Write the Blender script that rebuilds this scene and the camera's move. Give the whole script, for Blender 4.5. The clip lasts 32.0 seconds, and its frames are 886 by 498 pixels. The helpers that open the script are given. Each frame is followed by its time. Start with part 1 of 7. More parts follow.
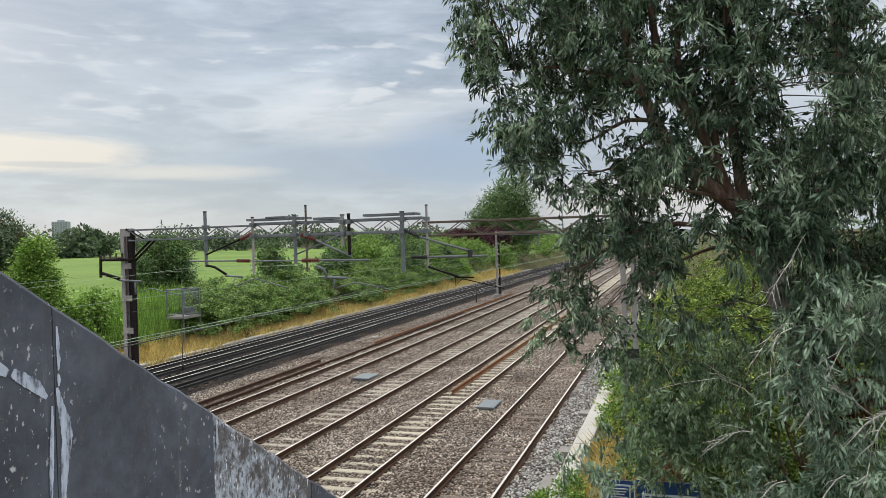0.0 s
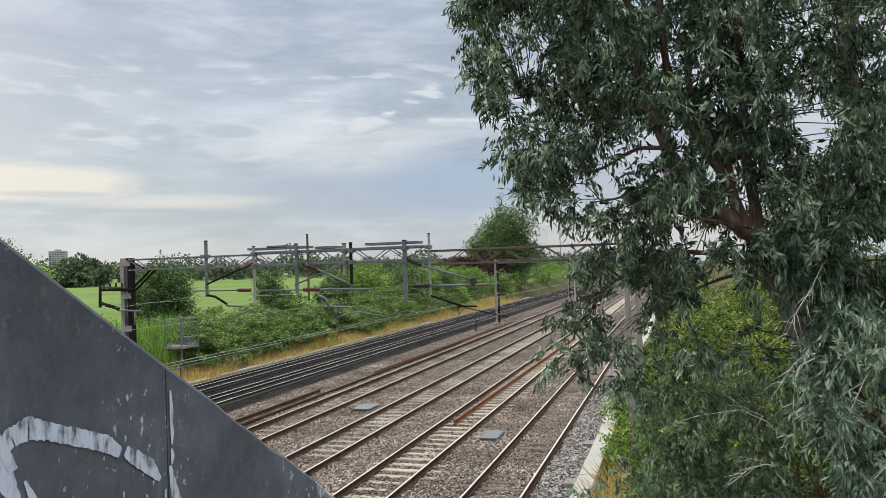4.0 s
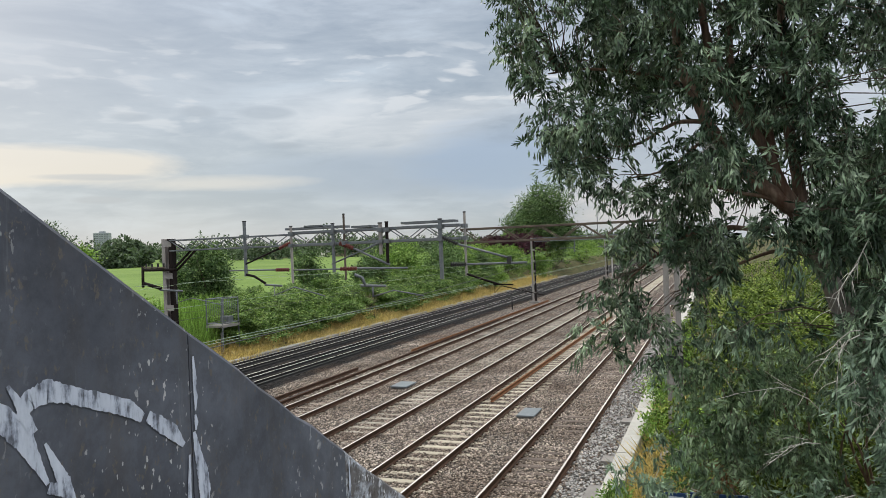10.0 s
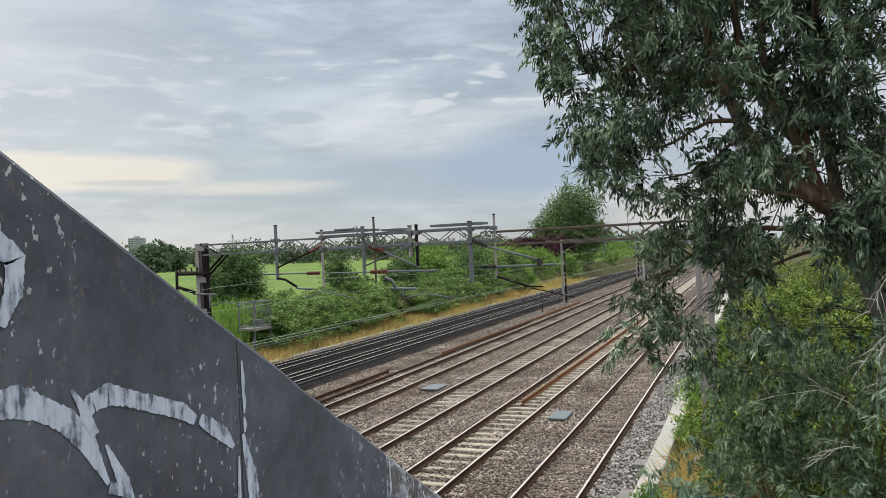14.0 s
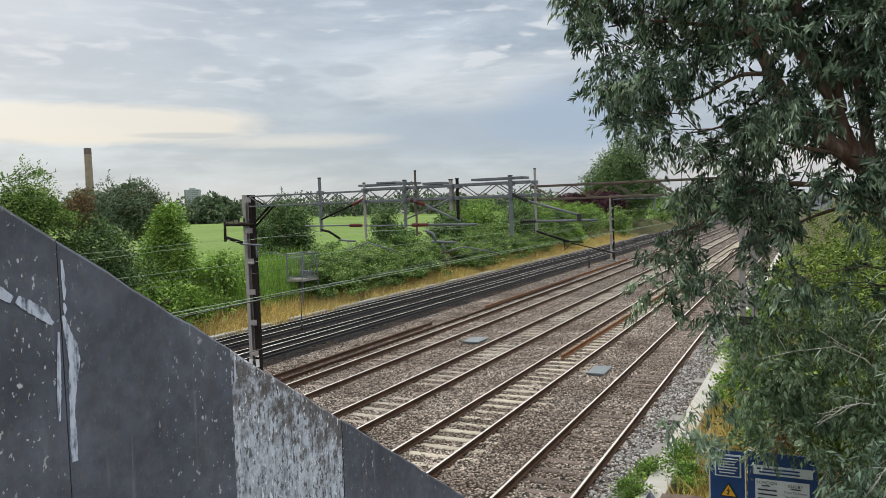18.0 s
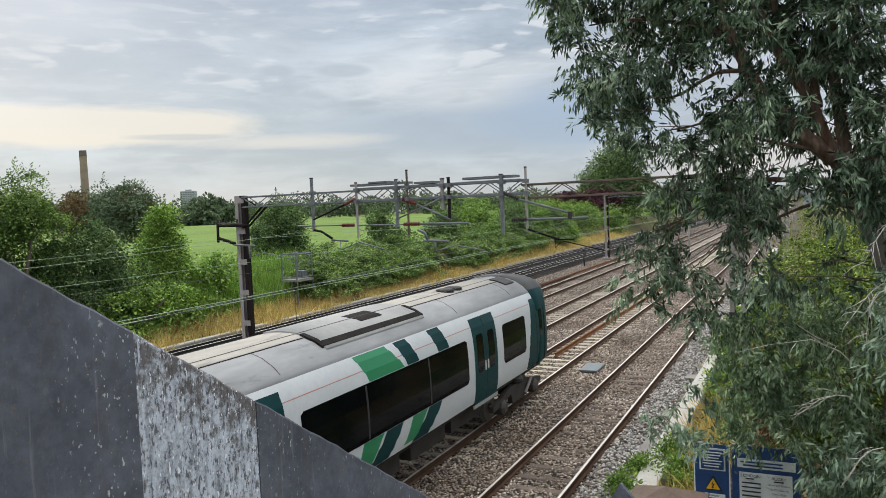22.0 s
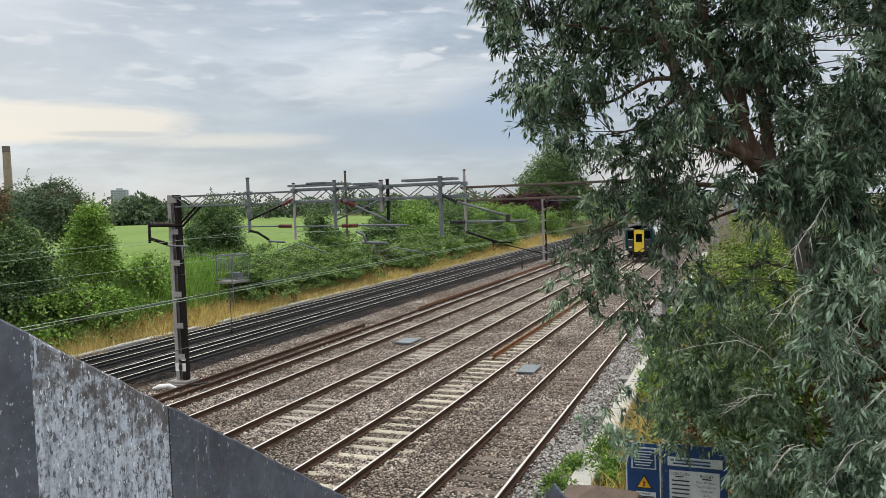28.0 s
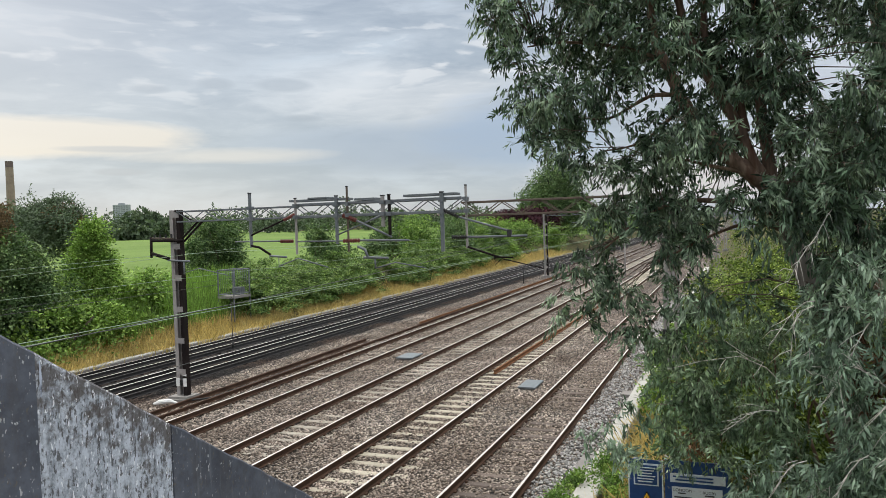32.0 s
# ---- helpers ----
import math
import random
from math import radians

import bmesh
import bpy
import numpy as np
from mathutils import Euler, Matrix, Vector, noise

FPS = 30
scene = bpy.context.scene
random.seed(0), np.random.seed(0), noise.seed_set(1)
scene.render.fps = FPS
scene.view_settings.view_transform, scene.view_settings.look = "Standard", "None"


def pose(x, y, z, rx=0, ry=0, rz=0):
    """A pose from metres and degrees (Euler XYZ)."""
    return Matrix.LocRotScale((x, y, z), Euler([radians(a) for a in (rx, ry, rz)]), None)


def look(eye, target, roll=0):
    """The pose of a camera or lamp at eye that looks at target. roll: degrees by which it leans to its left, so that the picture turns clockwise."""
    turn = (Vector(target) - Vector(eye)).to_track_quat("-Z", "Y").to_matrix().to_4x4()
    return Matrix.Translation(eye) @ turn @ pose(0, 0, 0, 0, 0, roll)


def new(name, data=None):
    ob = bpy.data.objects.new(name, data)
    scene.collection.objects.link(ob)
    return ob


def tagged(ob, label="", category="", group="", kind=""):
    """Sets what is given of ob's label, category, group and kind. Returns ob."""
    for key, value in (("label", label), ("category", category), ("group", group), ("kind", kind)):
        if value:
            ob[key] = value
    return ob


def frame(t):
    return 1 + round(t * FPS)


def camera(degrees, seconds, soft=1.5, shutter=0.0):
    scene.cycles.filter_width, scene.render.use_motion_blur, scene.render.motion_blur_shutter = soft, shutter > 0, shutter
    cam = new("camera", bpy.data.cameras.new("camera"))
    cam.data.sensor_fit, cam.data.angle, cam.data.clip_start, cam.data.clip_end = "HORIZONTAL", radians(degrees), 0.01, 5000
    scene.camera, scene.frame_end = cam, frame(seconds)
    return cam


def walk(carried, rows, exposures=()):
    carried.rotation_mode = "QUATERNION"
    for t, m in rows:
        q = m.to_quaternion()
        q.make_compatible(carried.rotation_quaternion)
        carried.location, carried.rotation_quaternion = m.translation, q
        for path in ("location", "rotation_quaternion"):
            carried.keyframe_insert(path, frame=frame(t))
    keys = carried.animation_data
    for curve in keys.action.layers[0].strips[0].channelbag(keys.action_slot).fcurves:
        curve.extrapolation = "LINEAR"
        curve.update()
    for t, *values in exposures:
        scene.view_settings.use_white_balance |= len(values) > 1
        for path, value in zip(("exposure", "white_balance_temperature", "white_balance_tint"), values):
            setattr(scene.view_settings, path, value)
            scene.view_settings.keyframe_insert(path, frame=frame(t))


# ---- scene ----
cam = camera(60.7, 32.0, soft=0.55)
PATH = [
    (0, (-0.61, 0.446, 5.921), (-1.207, 2.354, 5.896), -1.7),
    (0.5, (-0.638, 0.467, 5.897), (-1.155, 2.399, 5.89), -2.0),
    (1, (-0.707, 0.487, 5.943), (-1.163, 2.434, 5.954), -2.0),
    (1.5, (-0.808, 0.491, 5.947), (-1.235, 2.444, 5.976), -1.7),
    (2, (-0.839, 0.502, 5.947), (-1.283, 2.451, 5.996), -1.3),
    (2.5, (-0.826, 0.503, 5.948), (-1.308, 2.443, 6.011), -1.1),
    (3, (-0.811, 0.511, 5.945), (-1.338, 2.439, 6.01), -1.2),
    (3.5, (-0.798, 0.513, 5.942), (-1.361, 2.431, 6.001), -1.6),
    (5.5, (-0.79, 0.53, 5.93), (-1.41, 2.431, 5.946), -2.0),
    (6, (-0.79, 0.531, 5.93), (-1.413, 2.432, 5.938), -2.0),
    (6.5, (-0.791, 0.534, 5.929), (-1.418, 2.433, 5.931), -2.0),
    (7, (-0.792, 0.534, 5.927), (-1.422, 2.432, 5.925), -2.1),
    (7.5, (-0.791, 0.533, 5.927), (-1.426, 2.43, 5.922), -2.1),
    (8, (-0.789, 0.532, 5.926), (-1.427, 2.428, 5.918), -2.2),
    (8.5, (-0.792, 0.535, 5.926), (-1.436, 2.428, 5.917), -2.2),
    (9, (-0.791, 0.532, 5.926), (-1.443, 2.423, 5.918), -2.2),
    (9.5, (-0.791, 0.534, 5.926), (-1.456, 2.42, 5.918), -2.3),
    (10, (-0.79, 0.535, 5.926), (-1.471, 2.416, 5.923), -2.3),
    (10.5, (-0.789, 0.536, 5.926), (-1.487, 2.41, 5.924), -2.4),
    (11, (-0.787, 0.531, 5.925), (-1.501, 2.399, 5.926), -2.5),
    (11.5, (-0.789, 0.529, 5.926), (-1.516, 2.393, 5.93), -2.4),
    (12, (-0.792, 0.525, 5.926), (-1.528, 2.385, 5.933), -2.3),
    (12.5, (-0.794, 0.526, 5.927), (-1.536, 2.383, 5.938), -2.3),
    (13, (-0.794, 0.528, 5.926), (-1.54, 2.384, 5.939), -2.4),
    (13.5, (-0.787, 0.523, 5.926), (-1.532, 2.379, 5.937), -2.5),
    (14, (-0.795, 0.522, 5.929), (-1.548, 2.375, 5.936), -2.7),
    (14.5, (-0.781, 0.521, 5.928), (-1.551, 2.367, 5.93), -2.7),
    (16.5, (-0.582, 0.42, 5.932), (-1.452, 2.22, 5.899), -2.3),
    (17, (-0.56, 0.468, 5.908), (-1.438, 2.263, 5.854), -2.1),
    (17.5, (-0.476, 0.475, 5.9), (-1.356, 2.269, 5.819), -2.1),
    (18, (-0.477, 0.489, 5.889), (-1.352, 2.284, 5.782), -2.0),
    (18.5, (-0.455, 0.498, 5.884), (-1.324, 2.294, 5.753), -1.9),
    (19, (-0.352, 0.503, 5.874), (-1.22, 2.298, 5.727), -2.0),
    (19.5, (-0.284, 0.477, 5.873), (-1.155, 2.272, 5.724), -2.0),
    (20, (-0.305, 0.468, 5.873), (-1.179, 2.262, 5.732), -2.0),
    (20.5, (-0.314, 0.478, 5.871), (-1.186, 2.273, 5.743), -2.2),
    (21, (-0.305, 0.485, 5.871), (-1.174, 2.283, 5.754), -2.4),
    (21.5, (-0.299, 0.483, 5.872), (-1.167, 2.281, 5.761), -2.5),
    (22, (-0.3, 0.485, 5.871), (-1.168, 2.284, 5.762), -2.5),
    (22.5, (-0.294, 0.491, 5.869), (-1.158, 2.291, 5.757), -2.5),
    (23, (-0.289, 0.498, 5.868), (-1.144, 2.302, 5.751), -2.4),
    (23.5, (-0.289, 0.492, 5.867), (-1.13, 2.303, 5.745), -2.4),
    (24, (-0.295, 0.496, 5.866), (-1.119, 2.314, 5.742), -2.3),
    (24.5, (-0.295, 0.503, 5.866), (-1.104, 2.327, 5.742), -2.2),
    (25, (-0.292, 0.501, 5.867), (-1.091, 2.331, 5.746), -2.2),
    (25.5, (-0.297, 0.507, 5.866), (-1.088, 2.34, 5.746), -2.2),
    (27.5, (-0.289, 0.52, 5.865), (-1.029, 2.375, 5.755), -2.0),
    (28, (-0.289, 0.523, 5.862), (-1.01, 2.385, 5.753), -1.9),
    (28.5, (-0.29, 0.521, 5.865), (-0.999, 2.388, 5.758), -1.8),
    (29, (-0.291, 0.525, 5.864), (-0.997, 2.393, 5.759), -1.8),
    (29.5, (-0.286, 0.521, 5.865), (-0.992, 2.389, 5.762), -1.8),
    (30, (-0.279, 0.518, 5.866), (-0.989, 2.385, 5.766), -1.8),
    (30.5, (-0.274, 0.52, 5.866), (-0.985, 2.387, 5.771), -1.9),
    (31, (-0.284, 0.526, 5.865), (-0.996, 2.393, 5.778), -1.8),
    (31.5, (-0.286, 0.519, 5.869), (-1.002, 2.385, 5.79), -1.9),
    (32, (-0.285, 0.513, 5.87), (-1.009, 2.376, 5.8), -1.9),
]
walk(cam, [(t, look(eye, aim, roll)) for t, eye, aim, roll in PATH],
     [(0, 0.0), (3.5, 0.0), (5.5, -0.06), (14.5, -0.07), (18, -0.06), (20, 0.02), (21, 0.0), (32, 0.0)])

# ---- world and light ----
SUN_ELEVATION, SUN_AZIMUTH = radians(32), radians(-60)
world = bpy.data.worlds.new("overcast_sky")
scene.world = world
world.use_nodes = True


def node(tree, kind, inputs=(), **settings):
    n = tree.nodes.new(kind)
    for key, value in settings.items():
        setattr(n, key, value)
    for key, value in dict(inputs).items():
        if isinstance(value, bpy.types.NodeSocket):
            tree.links.new(value, n.inputs[key])
        else:
            n.inputs[key].default_value = value
    return n


def maths(tree, op, a, b=0.0, c=0.0, clamp=False):
    n = node(tree, "ShaderNodeMath", {0: a, 1: b, 2: c}, operation=op, use_clamp=clamp)
    return n.outputs[0]


def blend(tree, factor, a, b, mode="MIX"):
    n = node(tree, "ShaderNodeMix", {0: factor, 6: a, 7: b}, data_type="RGBA", blend_type=mode)
    return n.outputs[2]


def ramp(tree, factor, stops):
    n = node(tree, "ShaderNodeValToRGB", {0: factor})
    e = n.color_ramp.elements
    while len(e) < len(stops):
        e.new(0.5)
    for slot, (place, colour) in zip(e, stops):
        slot.position = place
        slot.color = colour if len(colour) == 4 else (*colour, 1)
    return n.outputs[0]


def noise_at(tree, vector, scale, detail=4.0, rough=0.55, kind="NOISE"):
    if kind == "VORONOI":
        return node(tree, "ShaderNodeTexVoronoi", {"Vector": vector, "Scale": scale})
    return node(tree, "ShaderNodeTexNoise", {"Vector": vector, "Scale": scale, "Detail": detail, "Roughness": rough}).outputs[0]


def build_sky():
    t = world.node_tree
    t.nodes.clear()
    way = node(t, "ShaderNodeTexCoord").outputs["Generated"]
    sky = node(t, "ShaderNodeTexSky", sky_type="NISHITA", sun_disc=False, sun_elevation=SUN_ELEVATION, sun_rotation=SUN_AZIMUTH)
    x, y, z = node(t, "ShaderNodeSeparateXYZ", {0: way}).outputs
    up = maths(t, "MAXIMUM", z, 0.0)
    lie = node(t, "ShaderNodeMapping", {"Vector": way, "Rotation": (0, radians(-3), 0), "Scale": (1.0, 1.0, 4.6)}).outputs[0]
    shift = node(t, "ShaderNodeVectorMath", {0: node(t, "ShaderNodeTexNoise", {"Vector": lie, "Scale": 4.0, "Detail": 3.0}).outputs["Color"], "Scale": 0.16}, operation="SCALE").outputs[0]
    bent = node(t, "ShaderNodeVectorMath", {0: lie, 1: shift}, operation="ADD").outputs[0]
    big = noise_at(t, bent, 5.2, 6.0, 0.56)
    small = noise_at(t, bent, 15.0, 6.0, 0.58)
    mixed = maths(t, "ADD", maths(t, "MULTIPLY", big, 0.68), maths(t, "MULTIPLY", small, 0.32))

    def bank(x0, wide, z0, high, soft, ragged=1.3):
        """A soft-edged stretch of cloud about a bearing and a height."""
        u = maths(t, "POWER", maths(t, "ABSOLUTE", maths(t, "MULTIPLY_ADD", x, 1 / wide, -x0 / wide)), 2.0)
        v = maths(t, "POWER", maths(t, "ABSOLUTE", maths(t, "MULTIPLY_ADD", up, 1 / high, -z0 / high)), 2.0)
        edge = maths(t, "MULTIPLY_ADD", mixed, 2.0 * ragged, -ragged)
        return maths(t, "MULTIPLY", maths(t, "ADD", maths(t, "SUBTRACT", 1.0, maths(t, "ADD", u, v)), edge), soft, clamp=True)

    deck = ramp(t, up, [(0.0, (0.52, 0.60, 0.69)), (0.08, (0.49, 0.56, 0.635)), (0.15, (0.495, 0.55, 0.61)), (0.22, (0.455, 0.515, 0.58)), (0.30, (0.38, 0.435, 0.505))])
    mottle = ramp(t, mixed, [(0.38, (0.79, 0.82, 0.855)), (0.48, (0.95, 0.96, 0.97)), (0.53, (1.08, 1.07, 1.06)), (0.62, (1.26, 1.25, 1.23))])
    layer = blend(t, 1.0, deck, mottle, "MULTIPLY")
    # broken bright ripples in the deck
    ripple = ramp(t, noise_at(t, bent, 15.0, 3.5, 0.45), [(0.55, (0, 0, 0)), (0.65, (1, 1, 1))])
    band = maths(t, "SUBTRACT", 1.0, maths(t, "POWER", maths(t, "ABSOLUTE", maths(t, "MULTIPLY_ADD", up, 16.0, -3.3)), 2.0), clamp=True)
    layer = blend(t, maths(t, "MULTIPLY", maths(t, "MULTIPLY", ripple, band), 0.8), layer, (0.80, 0.815, 0.83, 1))
    layer = blend(t, maths(t, "MULTIPLY", bank(-0.82, 0.30, 0.24, 0.10, 0.9, 0.8), 0.62), layer, (0.36, 0.405, 0.46, 1))
    layer = blend(t, maths(t, "MULTIPLY", bank(-0.40, 0.17, 0.165, 0.05, 0.9), 0.75), layer, (0.78, 0.80, 0.82, 1))
    layer = blend(t, maths(t, "MULTIPLY", bank(-0.43, 0.20, 0.10, 0.035, 1.2), 0.8), layer, (0.41, 0.49, 0.60, 1))
    layer = blend(t, maths(t, "MULTIPLY", bank(-0.26, 0.13, 0.115, 0.06, 1.0), 0.85), layer, (0.39, 0.50, 0.66, 1))
    # a few small dark rags of cloud below the layer
    for x0, wide, z0, high in ((-0.531, 0.026, 0.180, 0.0075), (-0.515, 0.022, 0.139, 0.0045), (-0.598, 0.016, 0.180, 0.007), (-0.659, 0.016, 0.173, 0.005)):
        layer = blend(t, maths(t, "MULTIPLY", bank(x0, wide * 1.2, z0, high * 1.2, 1.2, 2.0), 0.55), layer, (0.35, 0.40, 0.46, 1))
    # towards the horizon: a blue-grey veil, and a long warm opening in the west
    low = maths(t, "POWER", maths(t, "SUBTRACT", 1.0, up, clamp=True), 13.0)
    layer = blend(t, maths(t, "MULTIPLY", low, 0.6), layer, (0.52, 0.60, 0.685, 1))
    warm = maths(t, "MULTIPLY", bank(-0.76, 0.16, 0.115, 0.027, 1.8, 0.7), 0.9)
    layer = blend(t, warm, layer, (0.86, 0.79, 0.69, 1))
    layer = blend(t, maths(t, "MULTIPLY", bank(-0.60, 0.13, 0.093, 0.012, 1.2, 0.8), 0.7), layer, (0.80, 0.77, 0.72, 1))
    for x0, wide, z0, high in ((-0.693, 0.05, 0.101, 0.005), (-0.692, 0.026, 0.074, 0.0055)):
        layer = blend(t, maths(t, "MULTIPLY", bank(x0, wide, z0, high, 1.4, 1.6), 0.55), layer, (0.42, 0.47, 0.54, 1))
    layer = blend(t, maths(t, "MULTIPLY", maths(t, "MULTIPLY_ADD", x, 5.0, 0.9, clamp=True), 0.6), layer, (0.68, 0.74, 0.82, 1))
    layer = blend(t, maths(t, "MULTIPLY", bank(-0.02, 0.26, 0.045, 0.04, 1.0), 0.7), layer, (0.84, 0.78, 0.76, 1))
    gap = ramp(t, noise_at(t, bent, 0.5, 3.0, 0.5), [(0.40, (0.25, 0.25, 0.25)), (0.62, (0, 0, 0))])
    blue = blend(t, 1.0, sky.outputs[0], (0.10, 0.10, 0.10, 1), "MULTIPLY")
    both = blend(t, gap, layer, blue)
    both = blend(t, maths(t, "MULTIPLY_ADD", up, 2.2, -0.75, clamp=True), both, (0.60, 0.595, 0.575, 1))
    ground = blend(t, maths(t, "MULTIPLY", z, -8.0, clamp=True), both, (0.12, 0.12, 0.11, 1))
    # an overcast sky brightens towards the zenith
    bright = maths(t, "MULTIPLY_ADD", maths(t, "POWER", up, 2.3), 4.0, 0.93)
    back = node(t, "ShaderNodeBackground", {"Color": ground, "Strength": bright})
    node(t, "ShaderNodeOutputWorld", {"Surface": back.outputs[0]})


build_sky()
sun = new("sun", bpy.data.lights.new("sun", "SUN"))
sun.data.energy, sun.data.angle, sun.data.color = 1.5, radians(40), (1.0, 0.94, 0.86)
sun.matrix_world = look((0, 0, 60), Vector((0, 0, 60)) - Vector((math.sin(SUN_AZIMUTH) * math.cos(SUN_ELEVATION), math.cos(SUN_AZIMUTH) * math.cos(SUN_ELEVATION), math.sin(SUN_ELEVATION))))
scene.view_settings.exposure = 0.0


# ---- materials ----
def material(name, colours, scale=6.0, rough=0.8, metal=0.0, fine=40.0, bump=0.3, depth=0.01, spots=None, island=0.0, through_light=0.0, stretch=(1, 1, 1), own=0.0, spec=0.5):
    """A surface with colour that varies at two scales and a fine relief. island, own: spread of brightness from piece to piece."""
    m = bpy.data.materials.new(name)
    m.use_nodes = True
    t = m.node_tree
    t.nodes.clear()
    co = node(t, "ShaderNodeMapping", {"Vector": node(t, "ShaderNodeTexCoord").outputs["Object"], "Scale": stretch}).outputs[0]
    a = noise_at(t, co, scale, 5.0)
    b = noise_at(t, co, fine, 3.0)
    f = maths(t, "ADD", maths(t, "MULTIPLY", a, 0.62), maths(t, "MULTIPLY", b, 0.38))
    n = len(colours)
    c = ramp(t, f, [(0.34 + 0.32 * i / max(1, n - 1), k) for i, k in enumerate(colours)])
    if spots:
        tint, size, low, high = spots
        mask = ramp(t, noise_at(t, co, size, 6.0, 0.68), [(low, (0, 0, 0)), (high, (1, 1, 1))])
        c = blend(t, mask, c, (*tint, 1))
    if island or own:
        if island:
            r = node(t, "ShaderNodeNewGeometry").outputs["Random Per Island"]
        else:
            r = node(t, "ShaderNodeObjectInfo").outputs["Random"]
        spread = island or own
        k = maths(t, "MULTIPLY_ADD", r, 2 * spread, 1 - spread)
        grey = node(t, "ShaderNodeCombineXYZ", {0: k, 1: k, 2: k}).outputs[0]
        c = blend(t, 1.0, c, grey, "MULTIPLY")
    relief = node(t, "ShaderNodeBump", {"Height": f, "Strength": bump, "Distance": depth}).outputs[0]
    p = node(t, "ShaderNodeBsdfPrincipled", {"Base Color": c, "Metallic": metal, "Normal": relief, "Specular IOR Level": spec,
                                             "Roughness": maths(t, "MULTIPLY_ADD", b, 0.3, rough - 0.15, clamp=True)})
    shade = p.outputs[0]
    if through_light:
        back = node(t, "ShaderNodeBsdfTranslucent", {"Color": blend(t, 1.0, c, (1.1, 1.25, 0.7, 1), "MULTIPLY")})
        shade = node(t, "ShaderNodeMixShader", {0: through_light, 1: shade, 2: back.outputs[0]}).outputs[0]
    node(t, "ShaderNodeOutputMaterial", {"Surface": shade})
    return m


def ballast_material(name, tint_a, tint_b, dark):
    m = bpy.data.materials.new(name)
    m.use_nodes = True
    t = m.node_tree
    t.nodes.clear()
    co = node(t, "ShaderNodeTexCoord").outputs["Object"]
    cell = noise_at(t, co, 14.0, kind="VORONOI")
    pick = node(t, "ShaderNodeSeparateXYZ", {0: cell.outputs["Color"]}).outputs[0]
    # gaps between stones are darkened: their shade is painted into the colour
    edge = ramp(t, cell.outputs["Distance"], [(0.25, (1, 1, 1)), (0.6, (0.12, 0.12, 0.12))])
    stone = ramp(t, pick, [(0.0, dark), (0.45, tint_a), (0.8, tint_b), (1.0, tuple(1.15 * v for v in tint_b))])
    rust = ramp(t, noise_at(t, co, 0.35, 4.0), [(0.42, (0, 0, 0)), (0.66, (0.6, 0.6, 0.6))])
    stone = blend(t, rust, stone, (0.20, 0.125, 0.085, 1))
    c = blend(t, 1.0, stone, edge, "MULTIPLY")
    lift = maths(t, "SUBTRACT", 1.0, cell.outputs["Distance"])
    relief = node(t, "ShaderNodeBump", {"Height": lift, "Strength": 1.0, "Distance": 0.05}).outputs[0]
    p = node(t, "ShaderNodeBsdfPrincipled", {"Base Color": c, "Roughness": 0.95, "Normal": relief, "Specular IOR Level": 0.2})
    node(t, "ShaderNodeOutputMaterial", {"Surface": p.outputs[0]})
    return m


M = {}
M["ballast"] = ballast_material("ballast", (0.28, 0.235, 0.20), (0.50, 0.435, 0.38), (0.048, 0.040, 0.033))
M["stone"] = material("ballast_stone", [(0.09, 0.071, 0.058), (0.285, 0.235, 0.195), (0.54, 0.47, 0.41)], 0.5, 0.95, fine=9, island=0.68, spec=0.2)
M["fresh_stone"] = material("fresh_stone", [(0.22, 0.215, 0.21), (0.42, 0.41, 0.40)], 0.5, 0.95, fine=9, island=0.75, spec=0.2)
def land_material():
    """Mown grass on the field, rough dark soil on the bank and east of the railway."""
    m = bpy.data.materials.new("land")
    m.use_nodes = True
    t = m.node_tree
    t.nodes.clear()
    co = node(t, "ShaderNodeTexCoord").outputs["Object"]
    x = node(t, "ShaderNodeSeparateXYZ", {0: co}).outputs[0]
    mow = maths(t, "ADD", maths(t, "MULTIPLY", noise_at(t, co, 0.03, 4.0), 0.6), maths(t, "MULTIPLY", noise_at(t, co, 0.9, 5.0), 0.4))
    grass = ramp(t, mow, [(0.35, (0.10, 0.165, 0.038)), (0.5, (0.135, 0.21, 0.05)), (0.65, (0.175, 0.25, 0.068))])
    rough = ramp(t, noise_at(t, co, 1.1, 6.0, 0.65), [(0.35, (0.035, 0.05, 0.018)), (0.5, (0.075, 0.075, 0.035)), (0.65, (0.15, 0.115, 0.06))])
    wob = maths(t, "MULTIPLY_ADD", noise_at(t, co, 0.4, 3.0), 3.0, -1.5)
    west = maths(t, "MULTIPLY_ADD", maths(t, "ADD", x, wob), -0.5, -17.0, clamp=True)
    c = blend(t, west, rough, grass)
    relief = node(t, "ShaderNodeBump", {"Height": noise_at(t, co, 9.0, 5.0), "Strength": 0.6, "Distance": 0.06}).outputs[0]
    p = node(t, "ShaderNodeBsdfPrincipled", {"Base Color": c, "Roughness": 0.95, "Normal": relief, "Specular IOR Level": 0.1})
    node(t, "ShaderNodeOutputMaterial", {"Surface": p.outputs[0]})
    return m


